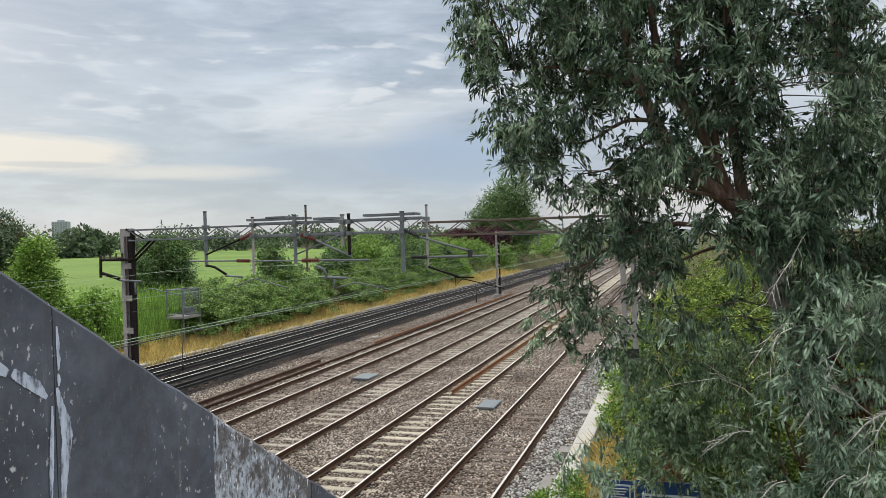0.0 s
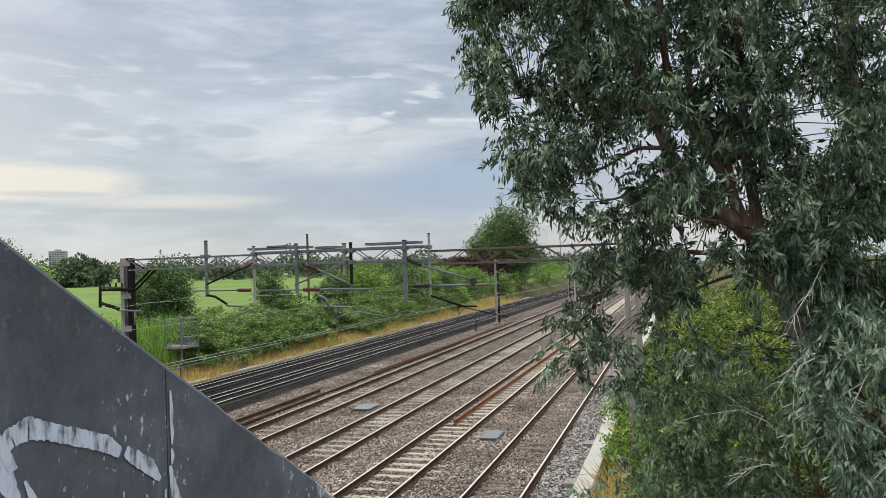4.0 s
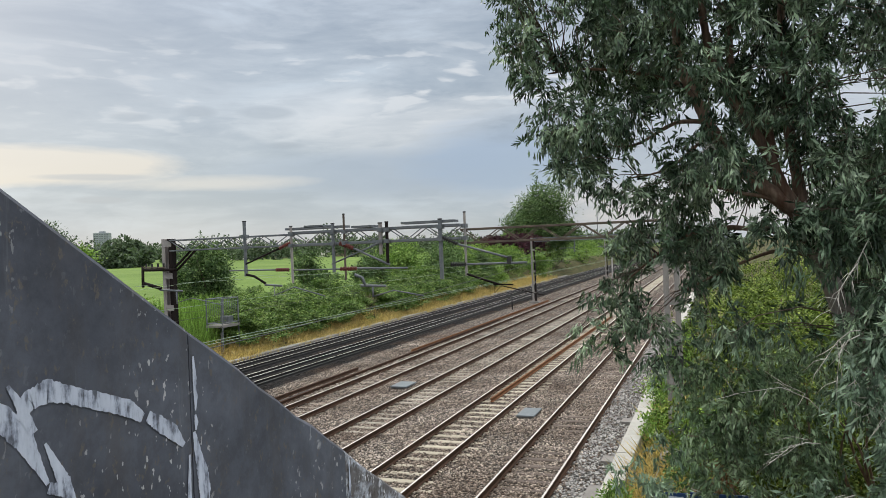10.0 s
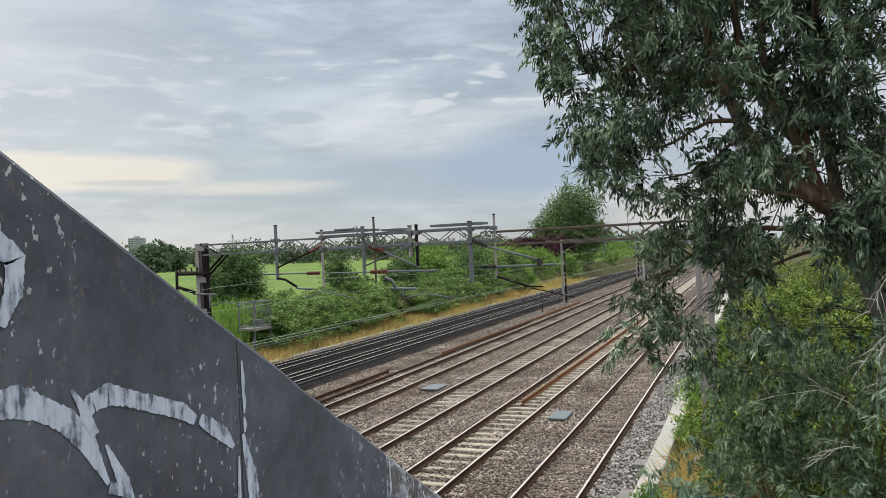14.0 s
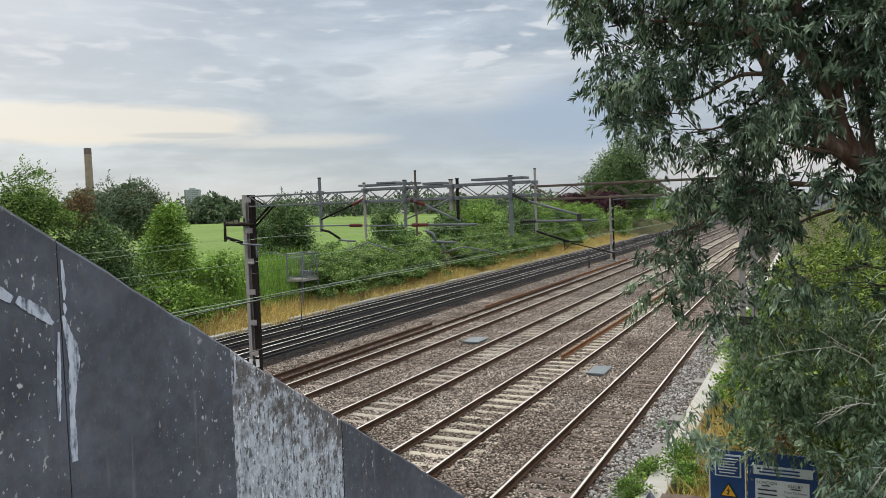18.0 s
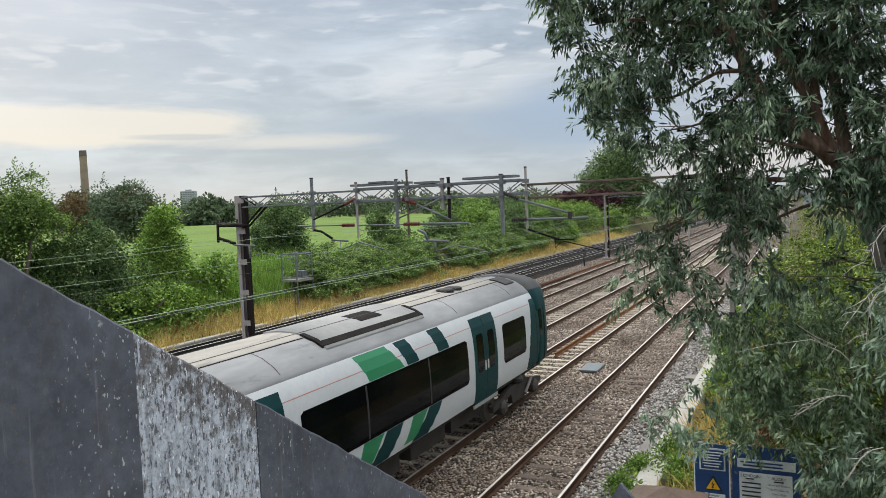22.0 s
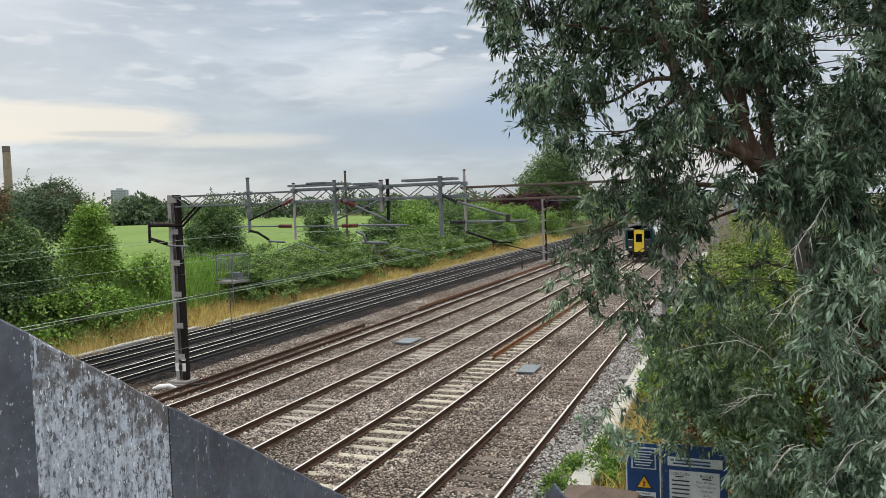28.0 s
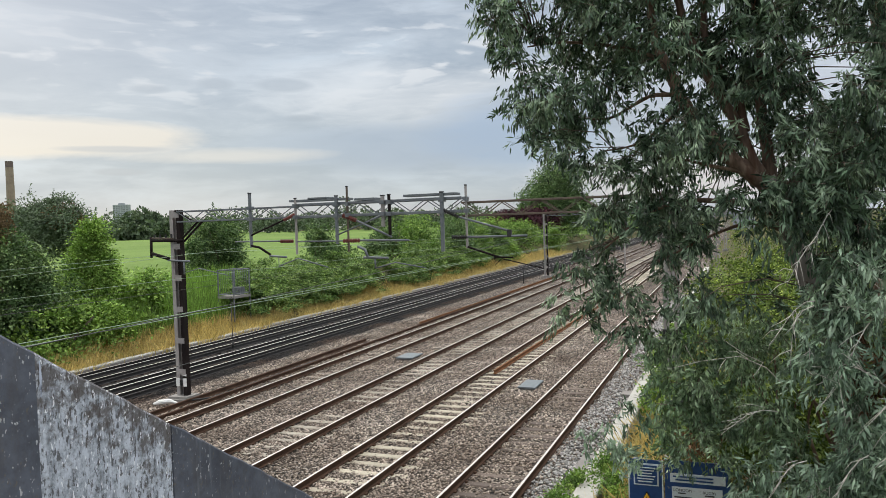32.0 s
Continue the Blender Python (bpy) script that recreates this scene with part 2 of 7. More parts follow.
M["land"] = land_material()
# near black for the shade between the electric rails, put into the ballast colour
M["shaded_ballast"] = ballast_material("shaded_ballast", (0.036, 0.032, 0.032), (0.066, 0.059, 0.057), (0.016, 0.015, 0.015))
M["rail_top"] = material("polished_rail", [(0.68, 0.63, 0.58), (0.84, 0.80, 0.75)], 3, 0.4, 0.5, fine=60)
M["rail_side"] = material("rusty_rail", [(0.05, 0.029, 0.019), (0.105, 0.06, 0.04)], 2, 0.85, 0.1, fine=30, spec=0.2)
# the shade on the electric rails' webs is part of this colour
M["rail_dark"] = material("dark_rail", [(0.018, 0.016, 0.017), (0.038, 0.034, 0.034)], 2, 0.8, 0.0, fine=30, spec=0.25)
M["conductor"] = material("conductor_rail", [(0.014, 0.013, 0.014), (0.032, 0.029, 0.029)], 2, 0.8, 0.0, fine=30)
M["old_rail"] = material("orange_rust", [(0.14, 0.062, 0.03), (0.24, 0.115, 0.055)], 2, 0.9, 0.05, fine=30, spec=0.2)
M["sleeper"] = material("concrete_sleeper", [(0.32, 0.285, 0.22), (0.45, 0.41, 0.325)], 1.5, 0.9, fine=25, own=0.16)
M["sleeper_mid"] = material("grey_sleeper", [(0.25, 0.225, 0.185), (0.36, 0.33, 0.275)], 1.5, 0.9, fine=25, own=0.18)
M["sleeper_worn"] = material("dusty_sleeper", [(0.20, 0.165, 0.138), (0.29, 0.25, 0.21)], 1.5, 0.9, fine=25, own=0.2)
M["sleeper_dark"] = material("stained_sleeper", [(0.085, 0.063, 0.052), (0.15, 0.118, 0.10)], 1.5, 0.9, fine=25, own=0.2)
# sleepers darkened in colour to match the painted shade between the electric rails
M["sleeper_shaded"] = material("shade_dark_sleeper", [(0.02, 0.018, 0.018), (0.045, 0.04, 0.038)], 1.5, 0.9, fine=25, own=0.2, spec=0.15)
M["concrete"] = material("pale_concrete", [(0.36, 0.35, 0.32), (0.49, 0.48, 0.45)], 2.0, 0.9, fine=30, spots=((0.25, 0.23, 0.18), 3, 0.6, 0.75))
M["grey_concrete"] = material("grey_concrete", [(0.17, 0.16, 0.15), (0.28, 0.265, 0.25)], 2.0, 0.9, fine=30)
M["steel"] = material("galvanised_steel", [(0.135, 0.15, 0.165), (0.22, 0.235, 0.25)], 5, 0.6, 0.45, fine=60)
M["mast"] = material("weathered_mast_steel", [(0.26, 0.24, 0.232), (0.39, 0.365, 0.35)], 3, 0.75, 0.1, fine=40, stretch=(1, 1, 0.25), spots=((0.15, 0.105, 0.085), 5, 0.60, 0.74))
M["mast_dark"] = material("shaded_mast_steel", [(0.012, 0.009, 0.009), (0.032, 0.025, 0.024)], 3, 0.8, 0.1, fine=40, stretch=(1, 1, 0.3), spec=0.08)
M["rust"] = material("rusty_lattice", [(0.085, 0.068, 0.056), (0.17, 0.13, 0.10)], 3, 0.85, 0.1, fine=40)
M["insulator"] = material("brown_glaze", [(0.10, 0.022, 0.018), (0.17, 0.038, 0.03)], 6, 0.4, fine=50)
M["black"] = material("black_fitting", [(0.016, 0.016, 0.017), (0.035, 0.033, 0.033)], 6, 0.6, fine=50)
M["wire"] = material("green_copper_wire", [(0.22, 0.31, 0.21), (0.33, 0.42, 0.30)], 6, 0.7, 0.0, fine=50)
M["wire_dark"] = material("dark_wire", [(0.05, 0.055, 0.05), (0.09, 0.095, 0.09)], 6, 0.6, 0.2, fine=50)
M["white"] = material("white_paint", [(0.70, 0.70, 0.68), (0.82, 0.82, 0.80)], 6, 0.6, fine=50)
M["pad"] = material("grey_cover_plate", [(0.13, 0.155, 0.17), (0.19, 0.215, 0.23)], 6, 0.6, 0.1, fine=50)
M["euc_leaf"] = material("eucalyptus_leaf", [(0.006, 0.016, 0.009), (0.09, 0.142, 0.088), (0.48, 0.59, 0.43)], 2.0, 0.42, fine=5, island=0.75, spec=0.25, through_light=0.14, bump=0.05)
M["euc_pale"] = material("silvery_leaf", [(0.065, 0.108, 0.067), (0.225, 0.31, 0.225), (0.50, 0.60, 0.47)], 2.2, 0.5, fine=6, island=0.62, through_light=0.15, bump=0.05, spec=0.2)
M["bark"] = material("eucalyptus_bark", [(0.05, 0.03, 0.021), (0.155, 0.098, 0.068), (0.36, 0.27, 0.20)], 3.0, 0.85, fine=22, stretch=(1, 1, 0.22), bump=1.0, depth=0.04, spots=((0.10, 0.046, 0.028), 5, 0.54, 0.66))
M["euc_young"] = material("young_eucalyptus_leaf", [(0.042, 0.08, 0.042), (0.18, 0.26, 0.155), (0.47, 0.57, 0.38)], 2.4, 0.5, fine=6, island=0.62, through_light=0.18, bump=0.05, spec=0.3)
M["leaf_brown"] = material("withered_leaf", [(0.06, 0.03, 0.018), (0.17, 0.085, 0.048), (0.34, 0.20, 0.12)], 2.4, 0.7, fine=6, island=0.5, through_light=0.15, bump=0.05, spec=0.2)
M["bark_pale"] = material("pale_eucalyptus_bark", [(0.11, 0.085, 0.07), (0.21, 0.175, 0.15), (0.31, 0.27, 0.235)], 2.2, 0.85, fine=16, stretch=(1, 1, 0.25), bump=0.8, depth=0.03)
M["twig_dead"] = material("bleached_twig", [(0.40, 0.37, 0.33), (0.62, 0.59, 0.54)], 4, 0.85, fine=30)
M["twig"] = material("brown_twig", [(0.10, 0.075, 0.055), (0.24, 0.195, 0.15)], 4, 0.85, fine=30)
M["leaf_mid"] = material("hedge_leaf", [(0.03, 0.07, 0.016), (0.15, 0.255, 0.058), (0.42, 0.55, 0.16)], 1.6, 0.6, fine=9, island=0.5, through_light=0.22, bump=0.05, spec=0.2)
M["leaf_light"] = material("light_green_leaf", [(0.05, 0.11, 0.022), (0.19, 0.31, 0.066), (0.42, 0.56, 0.15)], 1.6, 0.6, fine=9, island=0.45, through_light=0.22, bump=0.05, spec=0.2)
M["leaf_bramble"] = material("bramble_leaf", [(0.024, 0.056, 0.015), (0.12, 0.205, 0.052), (0.40, 0.51, 0.17)], 1.6, 0.55, fine=9, island=0.5, through_light=0.22, bump=0.05, spec=0.2)
M["leaf_deep"] = material("deep_green_leaf", [(0.02, 0.047, 0.018), (0.095, 0.16, 0.06), (0.29, 0.39, 0.16)], 1.6, 0.6, fine=9, island=0.5, through_light=0.18, bump=0.05, spec=0.18)
M["leaf_under"] = material("olive_undergrowth", [(0.022, 0.046, 0.013), (0.115, 0.168, 0.038), (0.38, 0.45, 0.11)], 2.0, 0.65, fine=5, island=0.65, through_light=0.2, bump=0.05, spec=0.15)
M["leaf_dry"] = material("dry_undergrowth", [(0.09, 0.068, 0.032), (0.21, 0.16, 0.075), (0.38, 0.30, 0.15)], 2.0, 0.8, fine=5, island=0.5, through_light=0.15, bump=0.05, spec=0.15)
# leaf_dark is lightened for distance: aerial haze is put into the colour
M["leaf_dark"] = material("distant_leaf", [(0.06, 0.088, 0.056), (0.115, 0.155, 0.098), (0.18, 0.225, 0.145)], 0.3, 0.75, fine=1.2, island=0.45, through_light=0.15, bump=0.05, spec=0.15)
M["leaf_purple"] = material("copper_leaf", [(0.022, 0.008, 0.014), (0.06, 0.022, 0.032), (0.13, 0.05, 0.065)], 0.5, 0.65, fine=5, island=0.5, through_light=0.1, bump=0.05, spec=0.15)
M["leaf_bronze"] = material("bronze_leaf", [(0.12, 0.085, 0.045), (0.20, 0.135, 0.075)], 0.5, 0.65, fine=5, island=0.4, through_light=0.12, bump=0.05, spec=0.15)
M["straw"] = material("dry_grass", [(0.36, 0.25, 0.095), (0.62, 0.46, 0.19), (0.80, 0.66, 0.34)], 2.5, 0.85, fine=8, island=0.35, through_light=0.3, bump=0.05)
M["green_blade"] = material("tall_green_grass", [(0.13, 0.24, 0.045), (0.31, 0.48, 0.10)], 1.5, 0.8, fine=8, island=0.5, through_light=0.2, bump=0.05)
M["weed"] = material("olive_weed", [(0.06, 0.085, 0.028), (0.12, 0.14, 0.05)], 0.6, 0.8, fine=8, island=0.4, through_light=0.2, bump=0.05)
M["wood"] = material("brown_stem", [(0.07, 0.05, 0.038), (0.14, 0.105, 0.08)], 3, 0.9, fine=20)


# ---- building helpers ----
class Geo:
    """Collects vertices and faces of one mesh."""

    def __init__(self):
        self.v, self.f = [], []

    def add(self, verts, faces):
        n = len(self.v)
        self.v.extend(tuple(p) for p in verts)
        self.f.extend(tuple(i + n for i in face) for face in faces)
        return self

    def box(self, x0, x1, y0, y1, z0, z1, m=None):
        vs = [Vector((x, y, z)) for z in (z0, z1) for x, y in ((x0, y0), (x1, y0), (x1, y1), (x0, y1))]
        if m is not None:
            vs = [m @ v for v in vs]
        return self.add(vs, [(3, 2, 1, 0), (4, 5, 6, 7), (0, 1, 5, 4), (1, 2, 6, 5), (2, 3, 7, 6), (3, 0, 4, 7)])

    def bar(self, a, b, w, h, ch=0.12, up=(0, 0, 1)):
        """A bar of w x h with cut corners from a to b."""
        a, b = Vector(a), Vector(b)
        d = (b - a).normalized()
        side = d.cross(Vector(up))
        side = side.normalized() if side.length > 1e-5 else Vector((1, 0, 0))
        top = side.cross(d)
        c = ch * min(w, h)
        ring = [(w / 2 - c, -h / 2), (w / 2, -h / 2 + c), (w / 2, h / 2 - c), (w / 2 - c, h / 2), (-w / 2 + c, h / 2), (-w / 2, h / 2 - c), (-w / 2, -h / 2 + c), (-w / 2 + c, -h / 2)]
        vs = [p + side * u + top * v for p in (a, b) for u, v in ring]
        return self.add(vs, [(i, (i + 1) % 8, 8 + (i + 1) % 8, 8 + i) for i in range(8)] + [tuple(range(7, -1, -1)), tuple(range(8, 16))])

    def tube(self, points, radii, n=8):
        """A round tube along points; radii a number or one for each point."""
        pts = [Vector(p) for p in points]
        if not hasattr(radii, "__len__"):
            radii = [radii] * len(pts)
        rings, ref = [], Vector((0.31, 0.17, 0.93))
        for i, (p, r) in enumerate(zip(pts, radii)):
            d = (pts[min(i + 1, len(pts) - 1)] - pts[max(i - 1, 0)]).normalized()
            s = d.cross(ref)
            s = s.normalized() if s.length > 1e-4 else Vector((1, 0, 0))
            q = d.cross(s)
            rings.append([p + (s * math.cos(k * math.tau / n) + q * math.sin(k * math.tau / n)) * r for k in range(n)])
        faces = [(j * n + k, j * n + (k + 1) % n, (j + 1) * n + (k + 1) % n, (j + 1) * n + k) for j in range(len(pts) - 1) for k in range(n)]
        faces += [tuple(range(n - 1, -1, -1)), tuple(range((len(pts) - 1) * n, len(pts) * n))]
        return self.add([v for ring in rings for v in ring], faces)

    def extrude(self, ring, axis_from, axis_to, place=lambda u, v, s: (u, s, v)):
        """A profile of (u, v) drawn along s."""
        n = len(ring)
        vs = [place(u, v, s) for s in (axis_from, axis_to) for u, v in ring]
        return self.add(vs, [(i, (i + 1) % n, n + (i + 1) % n, n + i) for i in range(n)] + [tuple(range(n - 1, -1, -1)), tuple(range(n, 2 * n))])

    def make(self, name, mat, parent=None, label="", smooth=False):
        me = bpy.data.meshes.new(name)
        me.from_pydata(self.v, [], self.f)
        return link(name, me, mat, parent, label, smooth)


def link(name, me, mat, parent=None, label="", smooth=False):
    me.materials.append(M[mat] if isinstance(mat, str) else mat)
    me.validate()
    bm = bmesh.new()
    bm.from_mesh(me)
    if len(bm.faces) < 60000:
        bmesh.ops.recalc_face_normals(bm, faces=bm.faces)
        bm.to_mesh(me)
    bm.free()
    if smooth:
        me.polygons.foreach_set("use_smooth", [True] * len(me.polygons))
    ob = new(name, me)
    if parent is not None:
        ob.parent = parent
    if label:
        tagged(ob, label)
    return ob


def bulk(name, verts, faces, mat, parent=None, label="", smooth=False):
    """A large mesh from arrays: verts (n, 3), faces (m, k) of one size."""
    verts, faces = np.asarray(verts, np.float32), np.asarray(faces, np.int32)
    me = bpy.data.meshes.new(name)
    k = faces.shape[1]
    me.vertices.add(len(verts))
    me.vertices.foreach_set("co", verts.ravel())
    me.loops.add(faces.size)
    me.loops.foreach_set("vertex_index", faces.ravel())
    me.polygons.add(len(faces))
    me.polygons.foreach_set("loop_start", np.arange(0, faces.size, k, dtype=np.int32))
    me.polygons.foreach_set("loop_total", np.full(len(faces), k, np.int32))
    me.materials.append(M[mat])
    if smooth:
        me.polygons.foreach_set("use_smooth", np.ones(len(faces), bool))
    me.update(calc_edges=True)
    ob = new(name, me)
    if parent is not None:
        ob.parent = parent
    if label:
        tagged(ob, label)
    return ob


def thing(name, label, category, place=(0, 0, 0), group="", kind=""):
    ob = new(name)
    ob.location = place
    ob.empty_display_size = 0.2
    return tagged(ob, label, category, group, kind)


def part(name, geo, mat, parent, label="", smooth=False):
    return geo.make(name, mat, parent, label, smooth)


def leaf_array(centres, ways, length, width, rng, curl=0.25, face=None):
    """Leaves as folded diamonds: from each centre along its way, turned at random or towards face."""
    n = len(centres)
    ways = ways / (np.linalg.norm(ways, axis=1, keepdims=True) + 1e-9)
    ref = rng.normal(size=(n, 3)) if face is None else face
    side = np.cross(ways, ref)
    side /= np.linalg.norm(side, axis=1, keepdims=True) + 1e-9
    out = np.cross(side, ways)
    ln = (length * rng.uniform(0.65, 1.25, n))[:, None]
    wd = (width * rng.uniform(0.7, 1.25, n))[:, None]
    a = centres
    b = centres + ways * ln * 0.42 + side * wd * 0.5 + out * wd * curl
    c = centres + ways * ln + out * ln * 0.06
    d = centres + ways * ln * 0.42 - side * wd * 0.5 + out * wd * curl
    verts = np.stack([a, b, c, d], 1).reshape(-1, 3)
    return verts, np.arange(4 * n).reshape(n, 4)


def crown_points(centre, radii, n, rng, lumps=9, shell=0.66, cone=0.0):
    """Points of an uneven crown: in lumps set about an ellipsoid."""
    centre, radii = np.array(centre, float), np.array(radii, float)
    d = rng.normal(size=(lumps, 3))
    d /= np.linalg.norm(d, axis=1, keepdims=True)
    mids = d * rng.uniform(0.45, 0.86, (lumps, 1))
    size = rng.uniform(0.28, 0.5, lumps) * min(1.0, (13 / lumps) ** 0.36)
    which = rng.integers(0, lumps, n)
    p = rng.normal(size=(n, 3))
    p /= np.linalg.norm(p, axis=1, keepdims=True)
    p *= rng.uniform(shell, 1.0, (n, 1)) ** 0.8
    q = mids[which] + p * size[which][:, None]
    core = rng.random(n) < 0.12
    q[core] *= 0.5
    q[:, :2] *= (1.0 - cone * np.clip(q[:, 2:] * 0.5 + 0.5, 0, 1)) * (1 + 0.35 * cone)
    outward = q / (np.linalg.norm(q, axis=1, keepdims=True) + 1e-6) * 0.4 + p
    outward /= np.linalg.norm(outward, axis=1, keepdims=True) + 1e-6
    return centre + q * radii, outward


def leafy(name, label, category, base, centre, radii, n, leaf, mat, seed, lumps=9, stems=3, droop=0.0, group="", extra=None, stem_mat="wood", cone=0.0):
    """A shrub or tree: stems from its base into the crown, and a crown of many leaves."""
    rng = np.random.default_rng(seed)
    base = Vector(base)
    top = thing(name, label, category, base, group)
    c = np.array(centre) - np.array(base)
    for i in range(stems):
        g = Geo()
        end = Vector(c) + Vector(rng.uniform(-0.55, 0.55, 3)) * min(radii)
        mid = end * 0.5 + Vector((rng.uniform(-0.2, 0.2), rng.uniform(-0.2, 0.2), 0)) * min(radii)
        r = 0.03 * max(radii) + 0.01
        start = Vector((rng.uniform(-0.3, 0.3), rng.uniform(-0.3, 0.3), -0.15)) * (0.2 if stems == 1 else 0.6)
        g.tube([start, mid, end, end + (end - mid) * 0.35], [r, r * 0.75, r * 0.45, r * 0.15], 7)
        part("trunk" if stems == 1 else "stem", g, stem_mat, top, smooth=True)
    # leaves in flat sprays that face outwards and up
    run = 48
    p, o = crown_points(c, radii, max(30, n // run), rng, lumps, cone=cone)
    which = np.repeat(np.arange(len(p)), run)
    up = o * 0.75 + np.array([0, 0, 0.6]) + rng.normal(size=o.shape) * 0.3
    up /= np.linalg.norm(up, axis=1, keepdims=True)
    d = rng.normal(size=(len(which), 3))
    d -= up[which] * (d * up[which]).sum(1, keepdims=True) * 0.8
    size = (leaf * rng.uniform(1.2, 3.4, len(p)))[which][:, None]
    q = p[which] + d * size - np.array([0, 0, 0.22]) * size * (d * d).sum(1, keepdims=True)
    v, f = leaf_array(q, d + rng.normal(size=d.shape) * 0.4 + np.array([0, 0, -droop]), leaf * 1.1, leaf * 0.68, rng, face=up[which] + rng.normal(size=d.shape) * 0.38)
    # longer shoots that break the outline
    m, run = max(6, n // 300), 22
    pick = rng.integers(0, len(p), m)
    tip = o[pick] * 0.5 + rng.normal(size=(m, 3)) * 0.25 + np.array([0, 0, 0.75])
    tip /= np.linalg.norm(tip, axis=1, keepdims=True)
    far = rng.uniform(0.14, 0.42, m) * min(radii)
    step = np.repeat(np.linspace(0, 1, run)[None, :], m, 0)
    sp = (p[pick][:, None, :] + tip[:, None, :] * (step * far[:, None])[:, :, None]).reshape(-1, 3) + rng.normal(size=(m * run, 3)) * leaf * 0.25
    sw = np.repeat(tip, run, 0) * 0.5 + rng.normal(size=(m * run, 3)) * 0.7
    v2, f2 = leaf_array(sp, sw, leaf * 0.9, leaf * 0.5, rng)
    v, f = np.concatenate([v, v2]), np.concatenate([f, f2 + len(v)])
    bulk("crown", v, f, mat, top)
    if extra:
        p, o = crown_points(c + np.array(extra[1]), np.array(radii) * extra[2], int(n * extra[3]), rng, lumps)
        v, f = leaf_array(p, o + rng.normal(size=o.shape) * 0.5, leaf, leaf * 0.6, rng)
        bulk("crown", v, f, extra[0], top, "bronze young shoots")
    return top


# ---- ground and tracks ----
RNG = np.random.default_rng(5)
TRACKS = {"track_1": -5.6, "track_2": -9.0, "track_3": -12.37, "track_4": -16.07}
DC_TRACKS = {"electric_track_1": -22.2, "electric_track_2": -25.35}


def ground_height(x, y):
    """Height of the land: the flat railway, a bank to the west, the field behind it."""
    x, y = np.asarray(x, float), np.asarray(y, float)
    z = np.full(np.broadcast(x, y).shape, -0.42)
    bank = np.clip((-27.2 - x) / 6.0, 0, 1)
    z = z + bank * bank * (3 - 2 * bank) * 2.3
    z = z + np.clip((-33 - x) / 330.0, 0, 1.4) * 2.6
    east = np.clip((x + 3.0) / 9.0, 0, 1)
    return z + east * 0.25


def grid_mesh(name, xs, ys, height, mat, **tags):
    gx, gy = np.meshgrid(xs, ys)
    v = np.stack([gx, gy, height(gx, gy)], -1).reshape(-1, 3)
    w, h = len(xs), len(ys)
    i = (np.arange(h - 1)[:, None] * w + np.arange(w - 1)[None]).ravel()
    return tagged(bulk(name, v, np.stack([i, i + 1, i + 1 + w, i + w], 1), mat, smooth=True), **tags)


far = np.array([-3000, -1800, -1000, -600, -420, -330, -250, -180, -130, -95, -70, -55, -45])
xs = np.concatenate([far, np.arange(-40, 12, 0.8), np.array([15, 20, 30, 50, 90, 200, 500, 1200, 3000])])
ys = np.concatenate([np.array([-3000, -1200, -500, -200, -90, -40]), np.arange(-20, 130, 2.0), np.array([140, 160, 190, 230, 300, 400, 600, 1000, 1800, 3000])])
ground = grid_mesh("ground", xs, ys, ground_height, "land", label="wide mown green playing field beyond the railway bank", category="ground", kind="structure")


def bed_height(x, y):
    z = np.full(x.shape, -0.21)
    for c in TRACKS.values():
        d = np.abs(x - c)
        z += np.where(d < 0.68, 0.012, 0) + np.where((d > 0.85) & (d < 1.7), 0.035, 0)
    z = np.where(x < -26.9, z - (-26.9 - x) * 0.3, z)
    z = np.where(x > -4.1, z - (x + 4.1) * 0.10, z)
    rough = np.sin(x * 7.3 + y * 2.1) * np.sin(y * 5.7 - x * 3.3) * 0.012 + np.sin(y * 1.3 + x * 0.7) * 0.012
    return z + rough


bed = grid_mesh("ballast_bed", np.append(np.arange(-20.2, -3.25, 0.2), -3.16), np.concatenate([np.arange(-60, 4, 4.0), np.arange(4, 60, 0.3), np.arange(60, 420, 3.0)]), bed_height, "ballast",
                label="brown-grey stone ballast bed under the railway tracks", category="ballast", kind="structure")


grid_mesh("ballast_bed", np.append(np.arange(-26.9, -20.2, 0.2), -20.2), np.concatenate([np.arange(-60, 4, 4.0), np.arange(4, 60, 0.6), np.arange(60, 420, 6.0)]), bed_height, "shaded_ballast",
          label="ballast bed under the electric tracks, darkened for shade between rails", category="ballast", kind="structure")
grid_mesh("ballast_bed", np.array([-27.6, -27.2, -26.9]), np.concatenate([np.arange(-60, 4, 4.0), np.arange(4, 60, 0.6), np.arange(60, 420, 6.0)]), bed_height, "ballast",
          label="pale ballast edge beside the electric tracks", category="ballast", kind="structure")


